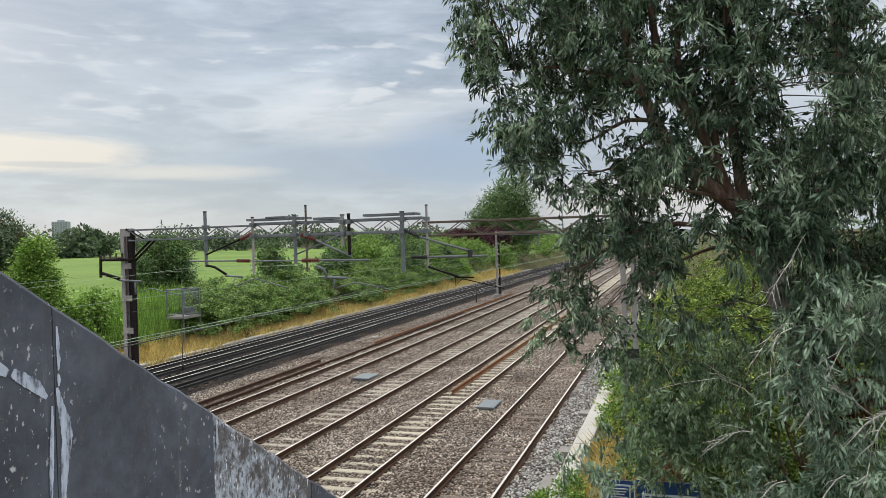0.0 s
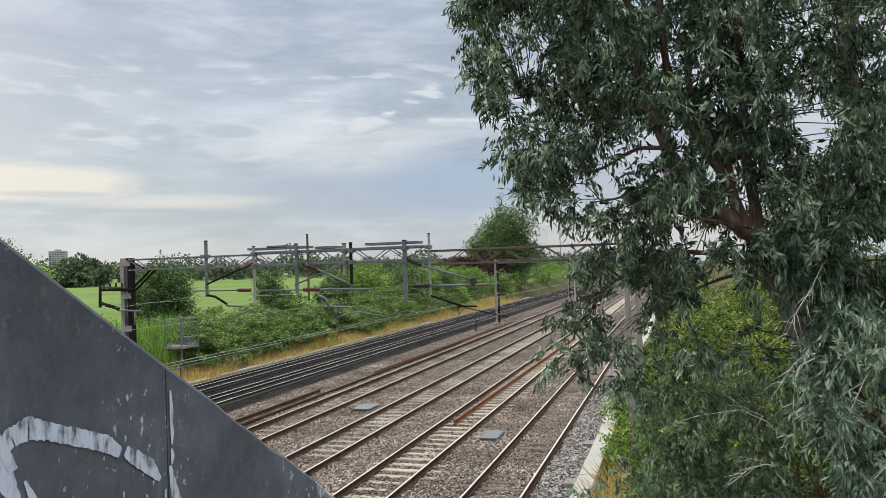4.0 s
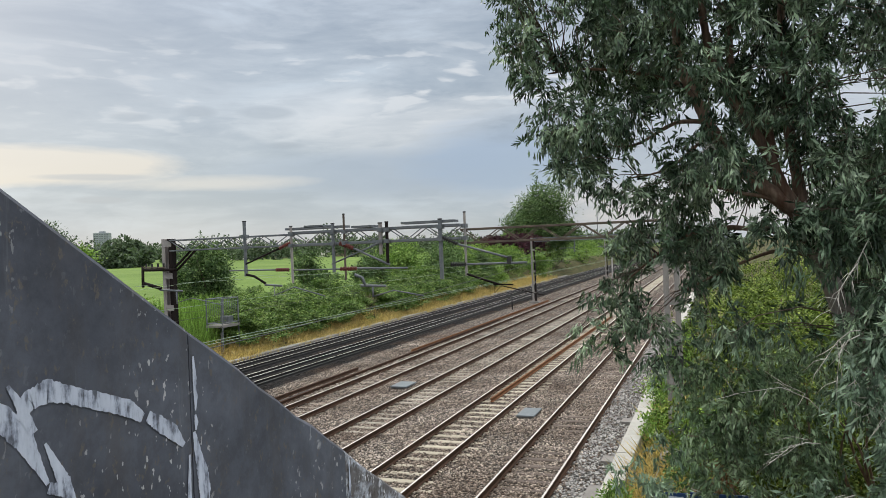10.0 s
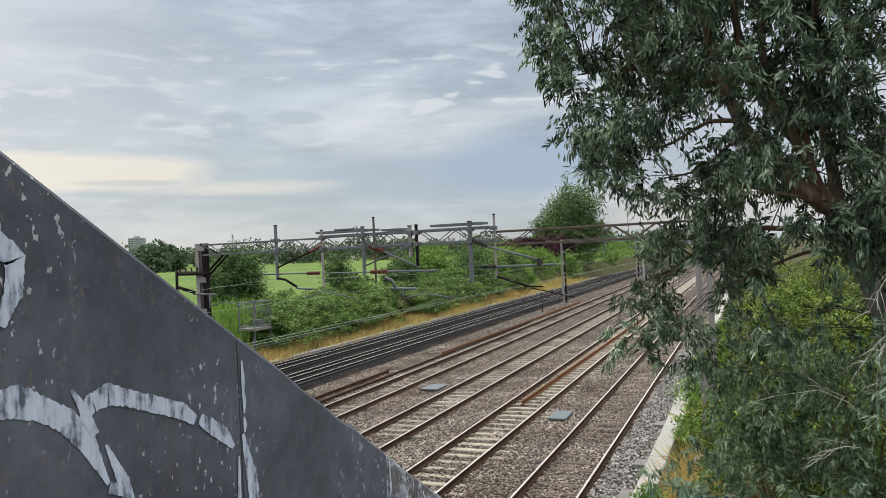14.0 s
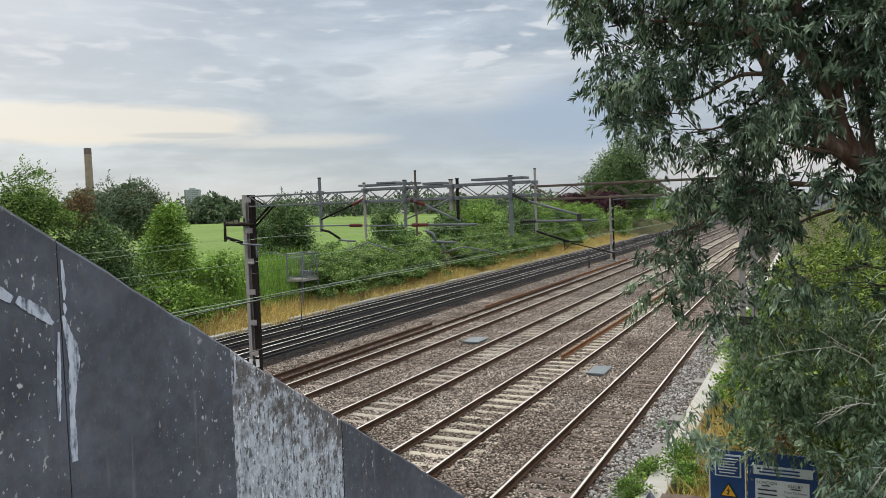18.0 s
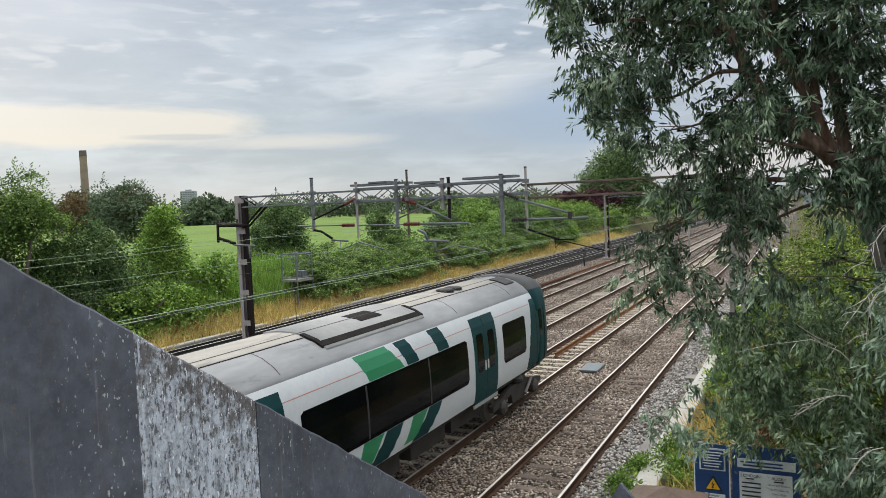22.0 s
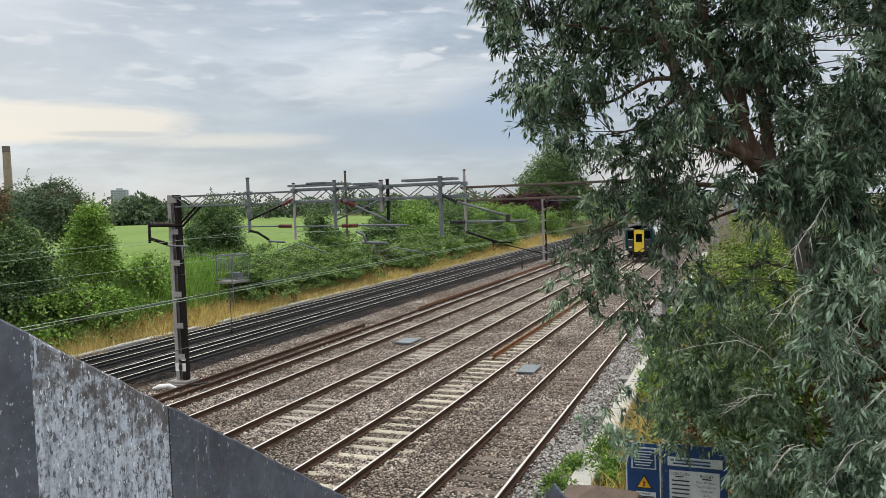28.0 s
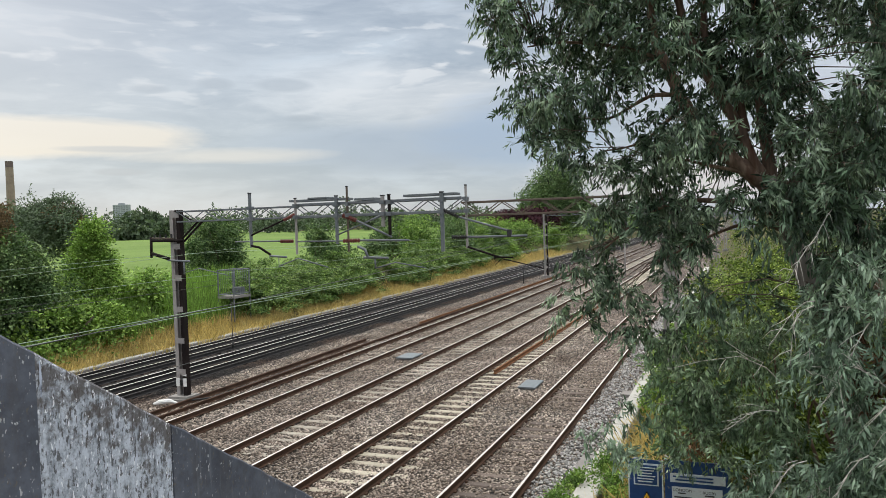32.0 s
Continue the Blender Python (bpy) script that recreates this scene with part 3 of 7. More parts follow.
def loose_stones(name, x0, x1, y0, y1, n, mat, size, label):
    x, y = RNG.uniform(x0, x1, n), y0 + (y1 - y0) * RNG.random(n) ** 1.4
    keep = np.ones(n, bool)
    for c in list(TRACKS.values()):
        keep &= np.abs(np.abs(x - c) - 0.7525) > 0.075
    x, y = x[keep], y[keep]
    n = len(x)
    z = bed_height(x, y) + 0.008
    unit = np.array([(1, 0, 0), (-1, 0, 0), (0, 1, 0), (0, -1, 0), (0, 0, 1), (0, 0, -1)], float)
    pts = unit[None] * (size * RNG.uniform(0.55, 1.3, (n, 6, 1)))
    q = RNG.normal(size=(n, 3, 3))
    q = np.linalg.qr(q)[0]
    v = np.einsum("nij,nkj->nki", q, pts) * np.array([1, 1, 0.8]) + np.stack([x, y, z], -1)[:, None]
    tri = np.array([(0, 2, 4), (2, 1, 4), (1, 3, 4), (3, 0, 4), (2, 0, 5), (1, 2, 5), (3, 1, 5), (0, 3, 5)])
    f = (tri[None] + 6 * np.arange(n)[:, None, None]).reshape(-1, 3)
    return tagged(bulk(name, v.reshape(-1, 3), f, mat), label, "ballast", kind="stuff")


loose_stones("ballast_stones", -19.8, -4.6, 10, 48, 62000, "stone", 0.041, "loose brown-grey ballast stones between the tracks")
loose_stones("ballast_stones", -4.75, -3.7, 9, 60, 9000, "fresh_stone", 0.044, "loose pale grey ballast stones along the track edge")

RAIL = [(-0.07, -0.159), (0.07, -0.159), (0.07, -0.148), (0.012, -0.128), (0.010, -0.048), (0.035, -0.036), (0.035, -0.006), (0.028, 0.0), (-0.028, 0.0), (-0.035, -0.006), (-0.035, -0.036), (-0.010, -0.048), (-0.012, -0.128), (-0.07, -0.148)]


def rail(parent, x, y0, y1, side="rail_side", top="rail_top", z=0.0, name="rail", label=""):
    g = Geo()
    g.extrude([(x + u, z + v) for u, v in RAIL], y0, y1)
    r = part(name, g, side, parent, label)
    if top:
        g = Geo()
        g.box(x - 0.027, x + 0.027, y0, y1, z - 0.001, z + 0.0035)
        part("running_surface", g, top, r, "polished rail head")
    return r


def sleeper_mesh(length=2.5, width=0.26):
    me = bpy.data.meshes.new("sleeper")
    ring = [(-width / 2, -0.36), (width / 2, -0.36), (width / 2, -0.185), (width / 2 - 0.03, -0.163), (-width / 2 + 0.03, -0.163), (-width / 2, -0.185)]
    g = Geo()
    g.extrude(ring, -length / 2, length / 2, lambda u, v, s: (s, u, v))
    me.from_pydata(g.v, [], g.f)
    return me


def clip_mesh():
    g = Geo()
    for s in (-0.7525, 0.7525):
        for e in (-1, 1):
            g.box(s + e * 0.105 - 0.03, s + e * 0.105 + 0.03, -0.05, 0.05, -0.164, -0.125)
    me = bpy.data.meshes.new("rail_clip")
    me.from_pydata(g.v, [], g.f)
    return me


def build_track(name, x, mat, step, y0, y1, lift, label):
    t = thing(name, label, "railway track", (x, 0, 0), kind="structure")
    for s in (-0.7525, 0.7525):
        rail(t, s, -260, 700)
    sm, cm = sleeper_mesh(), clip_mesh()
    sm.materials.append(M[mat])
    cm.materials.append(M["rail_side"])
    y = y0
    k = 0
    rng = random.Random(name)
    while y < y1:
        s = new("sleeper", sm)
        s.parent, s.location = t, (rng.uniform(-0.015, 0.015), y, lift + rng.uniform(-0.008, 0.004))
        s.rotation_euler[2] = rng.uniform(-0.01, 0.01)
        if k < 60:
            c = new("rail_clip", cm)
            c.parent, c.location = s, (0, 0, 0)
        y += step
        k += 1
    return t


build_track("track_1", TRACKS["track_1"], "sleeper_dark", 0.68, 8, 130, -0.018, "straight railway track with dark stained sleepers in ballast")
build_track("track_2", TRACKS["track_2"], "sleeper", 0.68, 8, 140, -0.012, "straight railway track with pale concrete sleepers in ballast")
build_track("track_3", TRACKS["track_3"], "sleeper_mid", 0.68, 12, 140, -0.02, "straight railway track with half-buried concrete sleepers")
build_track("track_4", TRACKS["track_4"], "sleeper_worn", 0.68, 14, 110, -0.034, "straight railway track with sleepers almost buried in ballast")


def build_electric(name, x, third):
    t = thing(name, "dark electric railway track with raised black conductor rails", "railway track", (x, 0, 0), kind="structure")
    for s in (-0.7525, 0.7525):
        rail(t, s, -200, 600, "rail_dark", "rail_top")
    rail(t, 0.0, -200, 600, "conductor", "rail_top", 0.04, "conductor_rail", "black centre conductor rail")
    rail(t, third, -200, 600, "conductor", None, 0.075, "conductor_rail", "black outer conductor rail on pots")
    sm = sleeper_mesh(2.5, 0.25)
    sm.materials.append(M["sleeper_shaded"])
    for k in range(120):
        s = new("sleeper", sm)
        s.parent, s.location = t, (0, 10 + k * 0.75, -0.01)
    return t


build_electric("electric_track_1", DC_TRACKS["electric_track_1"], 1.49)
build_electric("electric_track_2", DC_TRACKS["electric_track_2"], 1.55)

# ---- stair parapet beside the camera ----
PX, PT = -1.18, 0.005


def edge_z(y):
    return 5.966 - 0.641 * (y - 0.867)


def parapet_material():
    m = bpy.data.materials.new("grey_painted_steel")
    m.use_nodes = True
    t = m.node_tree
    t.nodes.clear()
    co = node(t, "ShaderNodeTexCoord").outputs["Object"]
    long = node(t, "ShaderNodeMapping", {"Vector": co, "Scale": (1, 3.0, 0.7)}).outputs[0]
    base = ramp(t, noise_at(t, co, 7, 4), [(0.35, (0.066, 0.073, 0.096)), (0.65, (0.122, 0.134, 0.170))])
    mottle = ramp(t, noise_at(t, co, 42, 7, 0.72), [(0.40, (0.80, 0.80, 0.80)), (0.52, (1.0, 1.0, 1.0)), (0.62, (1.12, 1.12, 1.12))])
    base = blend(t, 1.0, base, mottle, "MULTIPLY")
    grime = ramp(t, noise_at(t, long, 9, 6, 0.7), [(0.50, (0, 0, 0)), (0.66, (0.28, 0.28, 0.28))])
    c = blend(t, grime, base, (0.085, 0.072, 0.062, 1))
    run = node(t, "ShaderNodeMapping", {"Vector": co, "Scale": (1, 60.0, 3.2)}).outputs[0]
    streaks = ramp(t, noise_at(t, run, 1.0, 5, 0.65), [(0.60, (0, 0, 0)), (0.72, (0.32, 0.32, 0.32))])
    c = blend(t, streaks, c, (0.34, 0.35, 0.38, 1))
    flat = node(t, "ShaderNodeSeparateXYZ", {0: co}).outputs
    sheet = node(t, "ShaderNodeCombineXYZ", {0: flat[1], 1: maths(t, "MULTIPLY", flat[2], 0.8), 2: 0.0}).outputs[0]

    def drops(scale, most):
        """Scattered round splashes of uneven size."""
        v = node(t, "ShaderNodeTexVoronoi", {"Vector": sheet, "Scale": scale}, voronoi_dimensions="2D")
        pick = node(t, "ShaderNodeSeparateXYZ", {0: v.outputs["Color"]}).outputs[1]
        size = maths(t, "MULTIPLY", maths(t, "POWER", pick, 6.0), most)
        ragged = maths(t, "MULTIPLY_ADD", noise_at(t, co, 260, 4), 0.16, -0.08)
        return ramp(t, maths(t, "ADD", maths(t, "SUBTRACT", size, v.outputs["Distance"]), ragged), [(0.0, (0, 0, 0)), (0.03, (1, 1, 1))])

    specks = maths(t, "MAXIMUM", drops(17, 0.085), ramp(t, noise_at(t, node(t, "ShaderNodeMapping", {"Vector": co, "Scale": (1, 1.2, 0.7)}).outputs[0], 150, 2.5, 0.6), [(0.645, (0, 0, 0)), (0.67, (0.9, 0.9, 0.9))]))
    # paint has worn off towards the bare panel
    worn = maths(t, "SUBTRACT", 1.0, maths(t, "ABSOLUTE", maths(t, "MULTIPLY_ADD", flat[1], 14.0, -17.5)), clamp=True)
    where = ramp(t, maths(t, "ADD", noise_at(t, node(t, "ShaderNodeMapping", {"Vector": co, "Scale": (1, 1.6, 0.6)}).outputs[0], 6, 4, 0.6), maths(t, "MULTIPLY", worn, 0.22)), [(0.46, (0.06, 0.06, 0.06)), (0.60, (1, 1, 1))])
    chips = ramp(t, noise_at(t, node(t, "ShaderNodeMapping", {"Vector": co, "Location": (3, 1, 2), "Scale": (1, 1.3, 0.8)}).outputs[0], 120, 5, 0.65), [(0.60, (0, 0, 0)), (0.66, (0.8, 0.8, 0.8))])
    c = blend(t, maths(t, "MULTIPLY", chips, 0.7), c, (0.155, 0.128, 0.10, 1))
    c = blend(t, maths(t, "MULTIPLY", specks, where), c, (0.52, 0.53, 0.55, 1))
    relief = node(t, "ShaderNodeBump", {"Height": noise_at(t, co, 45, 4), "Strength": 0.12, "Distance": 0.004}).outputs[0]
    p = node(t, "ShaderNodeBsdfPrincipled", {"Base Color": c, "Roughness": 0.55, "Normal": relief, "Specular IOR Level": 0.4})
    node(t, "ShaderNodeOutputMaterial", {"Surface": p.outputs[0]})
    return m


def flaked_material():
    m = bpy.data.materials.new("flaked_galvanised_sheet")
    m.use_nodes = True
    t = m.node_tree
    t.nodes.clear()
    co = node(t, "ShaderNodeTexCoord").outputs["Object"]
    long = node(t, "ShaderNodeMapping", {"Vector": co, "Scale": (1, 3.2, 0.55)}).outputs[0]
    f = maths(t, "ADD", maths(t, "MULTIPLY", noise_at(t, long, 26, 6, 0.65), 0.55), maths(t, "MULTIPLY", noise_at(t, co, 130, 5, 0.7), 0.45))
    c = ramp(t, f, [(0.38, (0.19, 0.21, 0.24)), (0.47, (0.38, 0.415, 0.48)), (0.56, (0.57, 0.61, 0.69))])
    streak = node(t, "ShaderNodeMapping", {"Vector": co, "Scale": (1, 2.0, 0.7)}).outputs[0]
    chips = ramp(t, noise_at(t, streak, 105, 5, 0.62), [(0.55, (0, 0, 0)), (0.59, (0.9, 0.9, 0.9))])
    c = blend(t, chips, c, (0.075, 0.073, 0.08, 1))
    y, z = node(t, "ShaderNodeSeparateXYZ", {0: co}).outputs[1:3]
    # less paint is left near the sloping top edge
    drop = maths(t, "SUBTRACT", maths(t, "MULTIPLY_ADD", y, -0.641, 6.522), z)
    wear = maths(t, "MULTIPLY_ADD", drop, -7.0, 0.95, clamp=True)
    brown = ramp(t, maths(t, "ADD", noise_at(t, co, 34, 7, 0.75), maths(t, "MULTIPLY", wear, 0.2)), [(0.56, (0, 0, 0)), (0.68, (0.85, 0.85, 0.85))])
    c = blend(t, brown, c, (0.085, 0.07, 0.064, 1))
    flecks = ramp(t, noise_at(t, streak, 120, 3, 0.55), [(0.635, (0, 0, 0)), (0.66, (1, 1, 1))])
    c = blend(t, flecks, c, (0.80, 0.82, 0.86, 1))
    relief = node(t, "ShaderNodeBump", {"Height": f, "Strength": 0.5, "Distance": 0.004}).outputs[0]
    p = node(t, "ShaderNodeBsdfPrincipled", {"Base Color": c, "Roughness": 0.7, "Normal": relief})
    node(t, "ShaderNodeOutputMaterial", {"Surface": p.outputs[0]})
    return m


def graffiti_material():
    m = bpy.data.materials.new("faded_lilac_paint")
    m.use_nodes = True
    t = m.node_tree
    t.nodes.clear()
    co = node(t, "ShaderNodeTexCoord").outputs["Object"]
    brush = node(t, "ShaderNodeMapping", {"Vector": co, "Scale": (1, 1.0, 0.22)}).outputs[0]
    f = maths(t, "ADD", maths(t, "MULTIPLY", noise_at(t, brush, 150, 5, 0.65), 0.6), maths(t, "MULTIPLY", noise_at(t, co, 45, 5, 0.65), 0.4))
    c = ramp(t, f, [(0.40, (0.10, 0.11, 0.14)), (0.455, (0.33, 0.37, 0.47)), (0.50, (0.50, 0.55, 0.66)), (0.62, (0.60, 0.65, 0.76))])
    p = node(t, "ShaderNodeBsdfPrincipled", {"Base Color": c, "Roughness": 0.7})
    node(t, "ShaderNodeOutputMaterial", {"Surface": p.outputs[0]})
    return m


M["parapet"], M["flaked"], M["graffiti"] = parapet_material(), flaked_material(), graffiti_material()


def build_parapet():
    top = thing("stair_parapet", "dark grey painted steel stair parapet, flaked and scrawled with pale paint", "parapet", (PX, 0, 0))
    spans = [("panel", -2.2, 1.0136, "parapet"), ("panel", 1.0148, 1.262, "parapet"), ("panel", 1.262, 1.5155, "flaked"), ("panel", 1.5185, 2.62, "parapet"), ("panel", 2.6225, 5.35, "parapet")]
    for name, y0, y1, mat in spans:
        g = Geo()
        n = max(2, int((y1 - y0) / 0.03)) if y0 > 0.5 and y1 < 3 else 2
        ys = [y0 + (y1 - y0) * i / n for i in range(n + 1)]
        rows = []
        for i, y in enumerate(ys):
            wob = 0.0012 * math.sin(y * 90) + 0.001 * math.sin(y * 37) if n > 2 else 0
            e = edge_z(y) + wob
            rows += [(-PT, y, e - 1.9), (PT, y, e - 1.9), (PT, y, e - 0.004), (PT - 0.003, y, e), (-PT + 0.003, y, e), (-PT, y, e - 0.004)]
        fs = [(6 * i + k, 6 * i + (k + 1) % 6, 6 * i + 6 + (k + 1) % 6, 6 * i + 6 + k) for i in range(n) for k in range(6)] + [(0, 1, 2, 3, 4, 5), tuple(6 * n + k for k in (5, 4, 3, 2, 1, 0))]
        g.add(rows, fs)
        part(name, g, mat, top, "bare flaked metal panel" if mat == "flaked" else "")
    for y in (1.014, 1.517, 2.621):
        g = Geo()
        g.box(-PT - 0.03, -PT, y - 0.03, y + 0.03, edge_z(y) - 1.9, edge_z(y) - 0.06)
        part("joint_strip", g, "black", top)

    def stroke(points, widths, seed):
        rng = random.Random(seed)
        fine, wide = [], []
        for (p, q), (a, b) in zip(zip(points, points[1:]), zip(widths, widths[1:])):
            for k in range(10):
                s = k / 10
                fine.append((p[0] + (q[0] - p[0]) * s, p[1] + (q[1] - p[1]) * s))
                wide.append(a + (b - a) * s)
        fine.append(points[-1])
        wide.append(widths[-1])
        vs, n = [], len(fine)
        for i, ((y, z), w) in enumerate(zip(fine, wide)):
            ay, az = fine[max(0, i - 1)]
            by, bz = fine[min(n - 1, i + 1)]
            ty, tz = by - ay, bz - az
            ln = math.hypot(ty, tz) or 1
            for e in (1, -1):
                w2 = w * 0.5 * rng.uniform(0.9, 1.12) * e
                vs.append((PT + 0.0005 + 0.00006 * seed, y - tz / ln * w2, z + ty / ln * w2))
        g = Geo()
        g.add(vs, [(2 * i, 2 * i + 1, 2 * i + 3, 2 * i + 2) for i in range(n - 1)])
        part("painted_scrawl", g, "graffiti", top, "pale lilac painted scrawl")

    stroke([(0.76, 5.853), (0.80, 5.858), (0.820, 5.857), (0.835, 5.850), (0.851, 5.840), (0.865, 5.825), (0.874, 5.807), (0.881, 5.793)], [0.012, 0.016, 0.018, 0.014, 0.014, 0.014, 0.007, 0.003], 1)
    stroke([(0.856, 5.857), (0.865, 5.842), (0.872, 5.826)], [0.002, 0.007, 0.006], 5)
    stroke([(0.862, 5.836), (0.870, 5.846), (0.883, 5.849), (0.898, 5.844), (0.922, 5.835), (0.948, 5.825), (0.962, 5.815)], [0.006, 0.012, 0.014, 0.011, 0.011, 0.012, 0.007], 6)
    stroke([(0.967, 5.815), (0.977, 5.808), (0.992, 5.798), (1.004, 5.785)], [0.008, 0.011, 0.012, 0.004], 7)
    stroke([(1.0165, 5.792), (1.020, 5.775), (1.025, 5.758), (1.027, 5.743), (1.023, 5.720), (1.0205, 5.690), (1.0200, 5.666), (1.0200, 5.637)], [0.003, 0.008, 0.012, 0.013, 0.010, 0.006, 0.009, 0.007], 2)
    stroke([(1.010, 5.776), (1.008, 5.741), (1.006, 5.711), (1.005, 5.684)], [0.002, 0.005, 0.005, 0.002], 8)
    stroke([(0.880, 5.818), (0.887, 5.803), (0.893, 5.791), (0.897, 5.778), (0.905, 5.755), (0.909, 5.735), (0.902, 5.718), (0.885, 5.706), (0.85, 5.708)], [0.002, 0.006, 0.009, 0.008, 0.010, 0.012, 0.013, 0.013, 0.01], 3)
    stroke([(0.79, 5.948), (0.812, 5.946), (0.822, 5.936), (0.820, 5.918), (0.811, 5.900)], [0.008, 0.012, 0.013, 0.011, 0.007], 14)
    stroke([(0.881, 5.791), (0.896, 5.784)], [0.007, 0.008], 9)
    stroke([(0.893, 5.712), (0.910, 5.688), (0.920, 5.655)], [0.008, 0.011, 0.008], 4)
    for k, (y, z, ln) in enumerate([(1.0180, 5.850, 0.035), (1.0185, 5.828, 0.02), (1.0180, 5.805, 0.012), (1.268, 5.70, 0.05)]):
        stroke([(y, z), (y + 0.001, z - ln / 2), (y, z - ln)], [0.002, 0.0045, 0.0015], 10 + k)
    return top


build_parapet()


def build_stair():
    """The concrete stair that the camera stands on, and its landing."""
    t = thing("staircase", "grey concrete footbridge stair going down beside the tracks", "stairs", (0, 0, 0), kind="structure")
    rise, going = 0.17, 0.265
    z, y = 4.62, -0.6
    while z > 2.0:
        g = Geo()
        g.box(PX + 0.012, 0.95, y, y + going, -0.3, z)
        part("step", g, "grey_concrete", t)
        y += going
        z -= rise
    g = Geo()
    g.box(PX + 0.012, 0.95, -4.0, -0.6, -0.3, 4.79)
    part("landing", g, "grey_concrete", t)
    g = Geo()
    g.box(PX + 0.012, 0.95, y, 5.4, -0.3, z)
    part("landing", g, "grey_concrete", t)
    g = Geo()
    g.box(PX - 0.15, PX - 0.012, -4.0, 5.3, -0.35, 2.0)
    part("side_wall", g, "grey_concrete", t)


build_stair()


# ---- plants ----
def at_height(x, y):
    return float(ground_height(x, y))


def verge(name, label, n, x0, x1, y0, y1, tall, mat, seed, lean=0.35):
    """Standing grass: thin blades from the ground."""
    rng = np.random.default_rng(seed)
    tufts = n // 16
    tuft = rng.integers(0, tufts, n)
    spread = rng.normal(size=(2, n)) * (0.08 + 0.1 * rng.random(tufts))[tuft]
    x = np.clip(rng.uniform(x0, x1, tufts)[tuft] + spread[0], x0, x1)
    y = (y0 + (y1 - y0) * rng.random(tufts) ** 1.3)[tuft] + spread[1]
    keep = np.sin(y * 0.9 + x * 1.7) + np.sin(y * 0.37 + 1.0) + rng.normal(size=n) * 0.9 > -0.9
    x, y = x[keep], y[keep]
    n = len(x)
    z = np.maximum(ground_height(x, y), -0.5)
    h = tall * rng.uniform(0.5, 1.1, n) * rng.uniform(0.45, 1.25, tufts)[tuft[keep]]
    w = 0.012 + 0.01 * rng.random(n)
    a = rng.uniform(0, math.tau, n)
    base = np.stack([x, y, z - 0.03], -1)
    side = np.stack([np.cos(a), np.sin(a), 0 * a], -1) * w[:, None]
    bend = rng.normal(size=(2, tufts))[:, tuft[keep]] * 0.6 + rng.normal(size=(2, n)) * 0.6 + spread[:, keep] * 3
    tip = base + np.stack([bend[0] * lean * h, bend[1] * lean * h, h], -1)
    mid = base + (tip - base) * 0.55 + np.stack([0 * a, 0 * a, 0.06 * h], -1)
    v = np.stack([base - side, base + side, mid + side * 0.8, tip, mid - side * 0.8], 1).reshape(-1, 3)
    return tagged(bulk(name, v, np.arange(5 * n).reshape(n, 5), mat), label, "grass", kind="stuff")


verge("dry_grass", "dry straw-coloured grass along the railway fence line", 100000, -29.5, -26.9, 12, 130, 0.85, "straw", 1)
verge("tall_grass", "tall green grass on the railway bank", 22000, -34.0, -29.9, 22, 60, 1.2, "green_blade", 2, 0.25)


verge("tall_grass", "lush bright green grass among the shrubs on the bank", 26000, -33.0, -29.2, 29, 45, 1.7, "green_blade", 3, 0.2)


def bramble_bank():
    """The bramble thicket on the bank: low domes of leaves side by side."""
    rng = np.random.default_rng(31)
    t = thing("bramble_thicket", "dense sprawling green bramble thicket on the bank", "bramble", (-30, 55, at_height(-30, 55)), kind="stuff")
    pts, ways, faces = [], [], []
    for i in range(46):
        y = 41 + 66 * (i / 46) ** 1.15 + rng.uniform(-1.2, 1.2)
        x = -29.4 - rng.uniform(-0.7, 3.4)
        r = (rng.uniform(1.2, 2.0), rng.uniform(1.6, 2.6), rng.uniform(1.4, 2.3))
        m = int(56 * (40 / (y + 5)) ** 0.5)
        e = rng.normal(size=(m, 3))
        e /= np.linalg.norm(e, axis=1, keepdims=True)
        e[:, 2] = np.abs(e[:, 2])
        bumps = np.array([x, y, at_height(x, y) + 0.3]) + e * np.array(r) * rng.uniform(0.8, 1.12, (m, 1))
        for c, up in zip(bumps, e):
            n = 85
            d = rng.normal(size=(n, 3)) * np.array([0.21, 0.24, 0.09])
            pts.append(c + d)
            ways.append(d * 2.2 * np.array([1, 1, 0.4]) + rng.normal(size=d.shape) * np.array([0.4, 0.4, 0.2]))
            faces.append(up * 0.5 + np.array([0, 0, 0.8]) + d * 1.6 + rng.normal(size=d.shape) * 0.35)
    p, w = np.concatenate(pts) - np.array(t.location), np.concatenate(ways)
    v, f = leaf_array(p, w, 0.14, 0.10, rng, face=np.concatenate(faces))
    bulk("leaves", v, f, "leaf_bramble", t)


bramble_bank()

# shrubs on the bank: base, crown centre, crown radii
leafy("shrub", "rounded green shrub at the edge of the field", "shrub", (-35.2, 45, at_height(-35.2, 45)), (-35.2, 45, 4.9), (2.4, 2.4, 2.6), 20000, 0.15, "leaf_deep", 41, lumps=26, cone=0.4)
leafy("shrub", "slim young green tree on the bank", "shrub", (-34.0, 57.5, at_height(-34, 57.5)), (-34.0, 57.5, 4.4), (1.2, 1.2, 2.0), 3600, 0.17, "leaf_deep", 42)
leafy("shrub", "bushy light green shrub beside the dry grass", "shrub", (-31.0, 29.2, at_height(-31.0, 29.2)), (-31.2, 30.5, 4.0), (1.6, 2.0, 3.1), 24000, 0.135, "leaf_light", 43, lumps=34, cone=0.75)
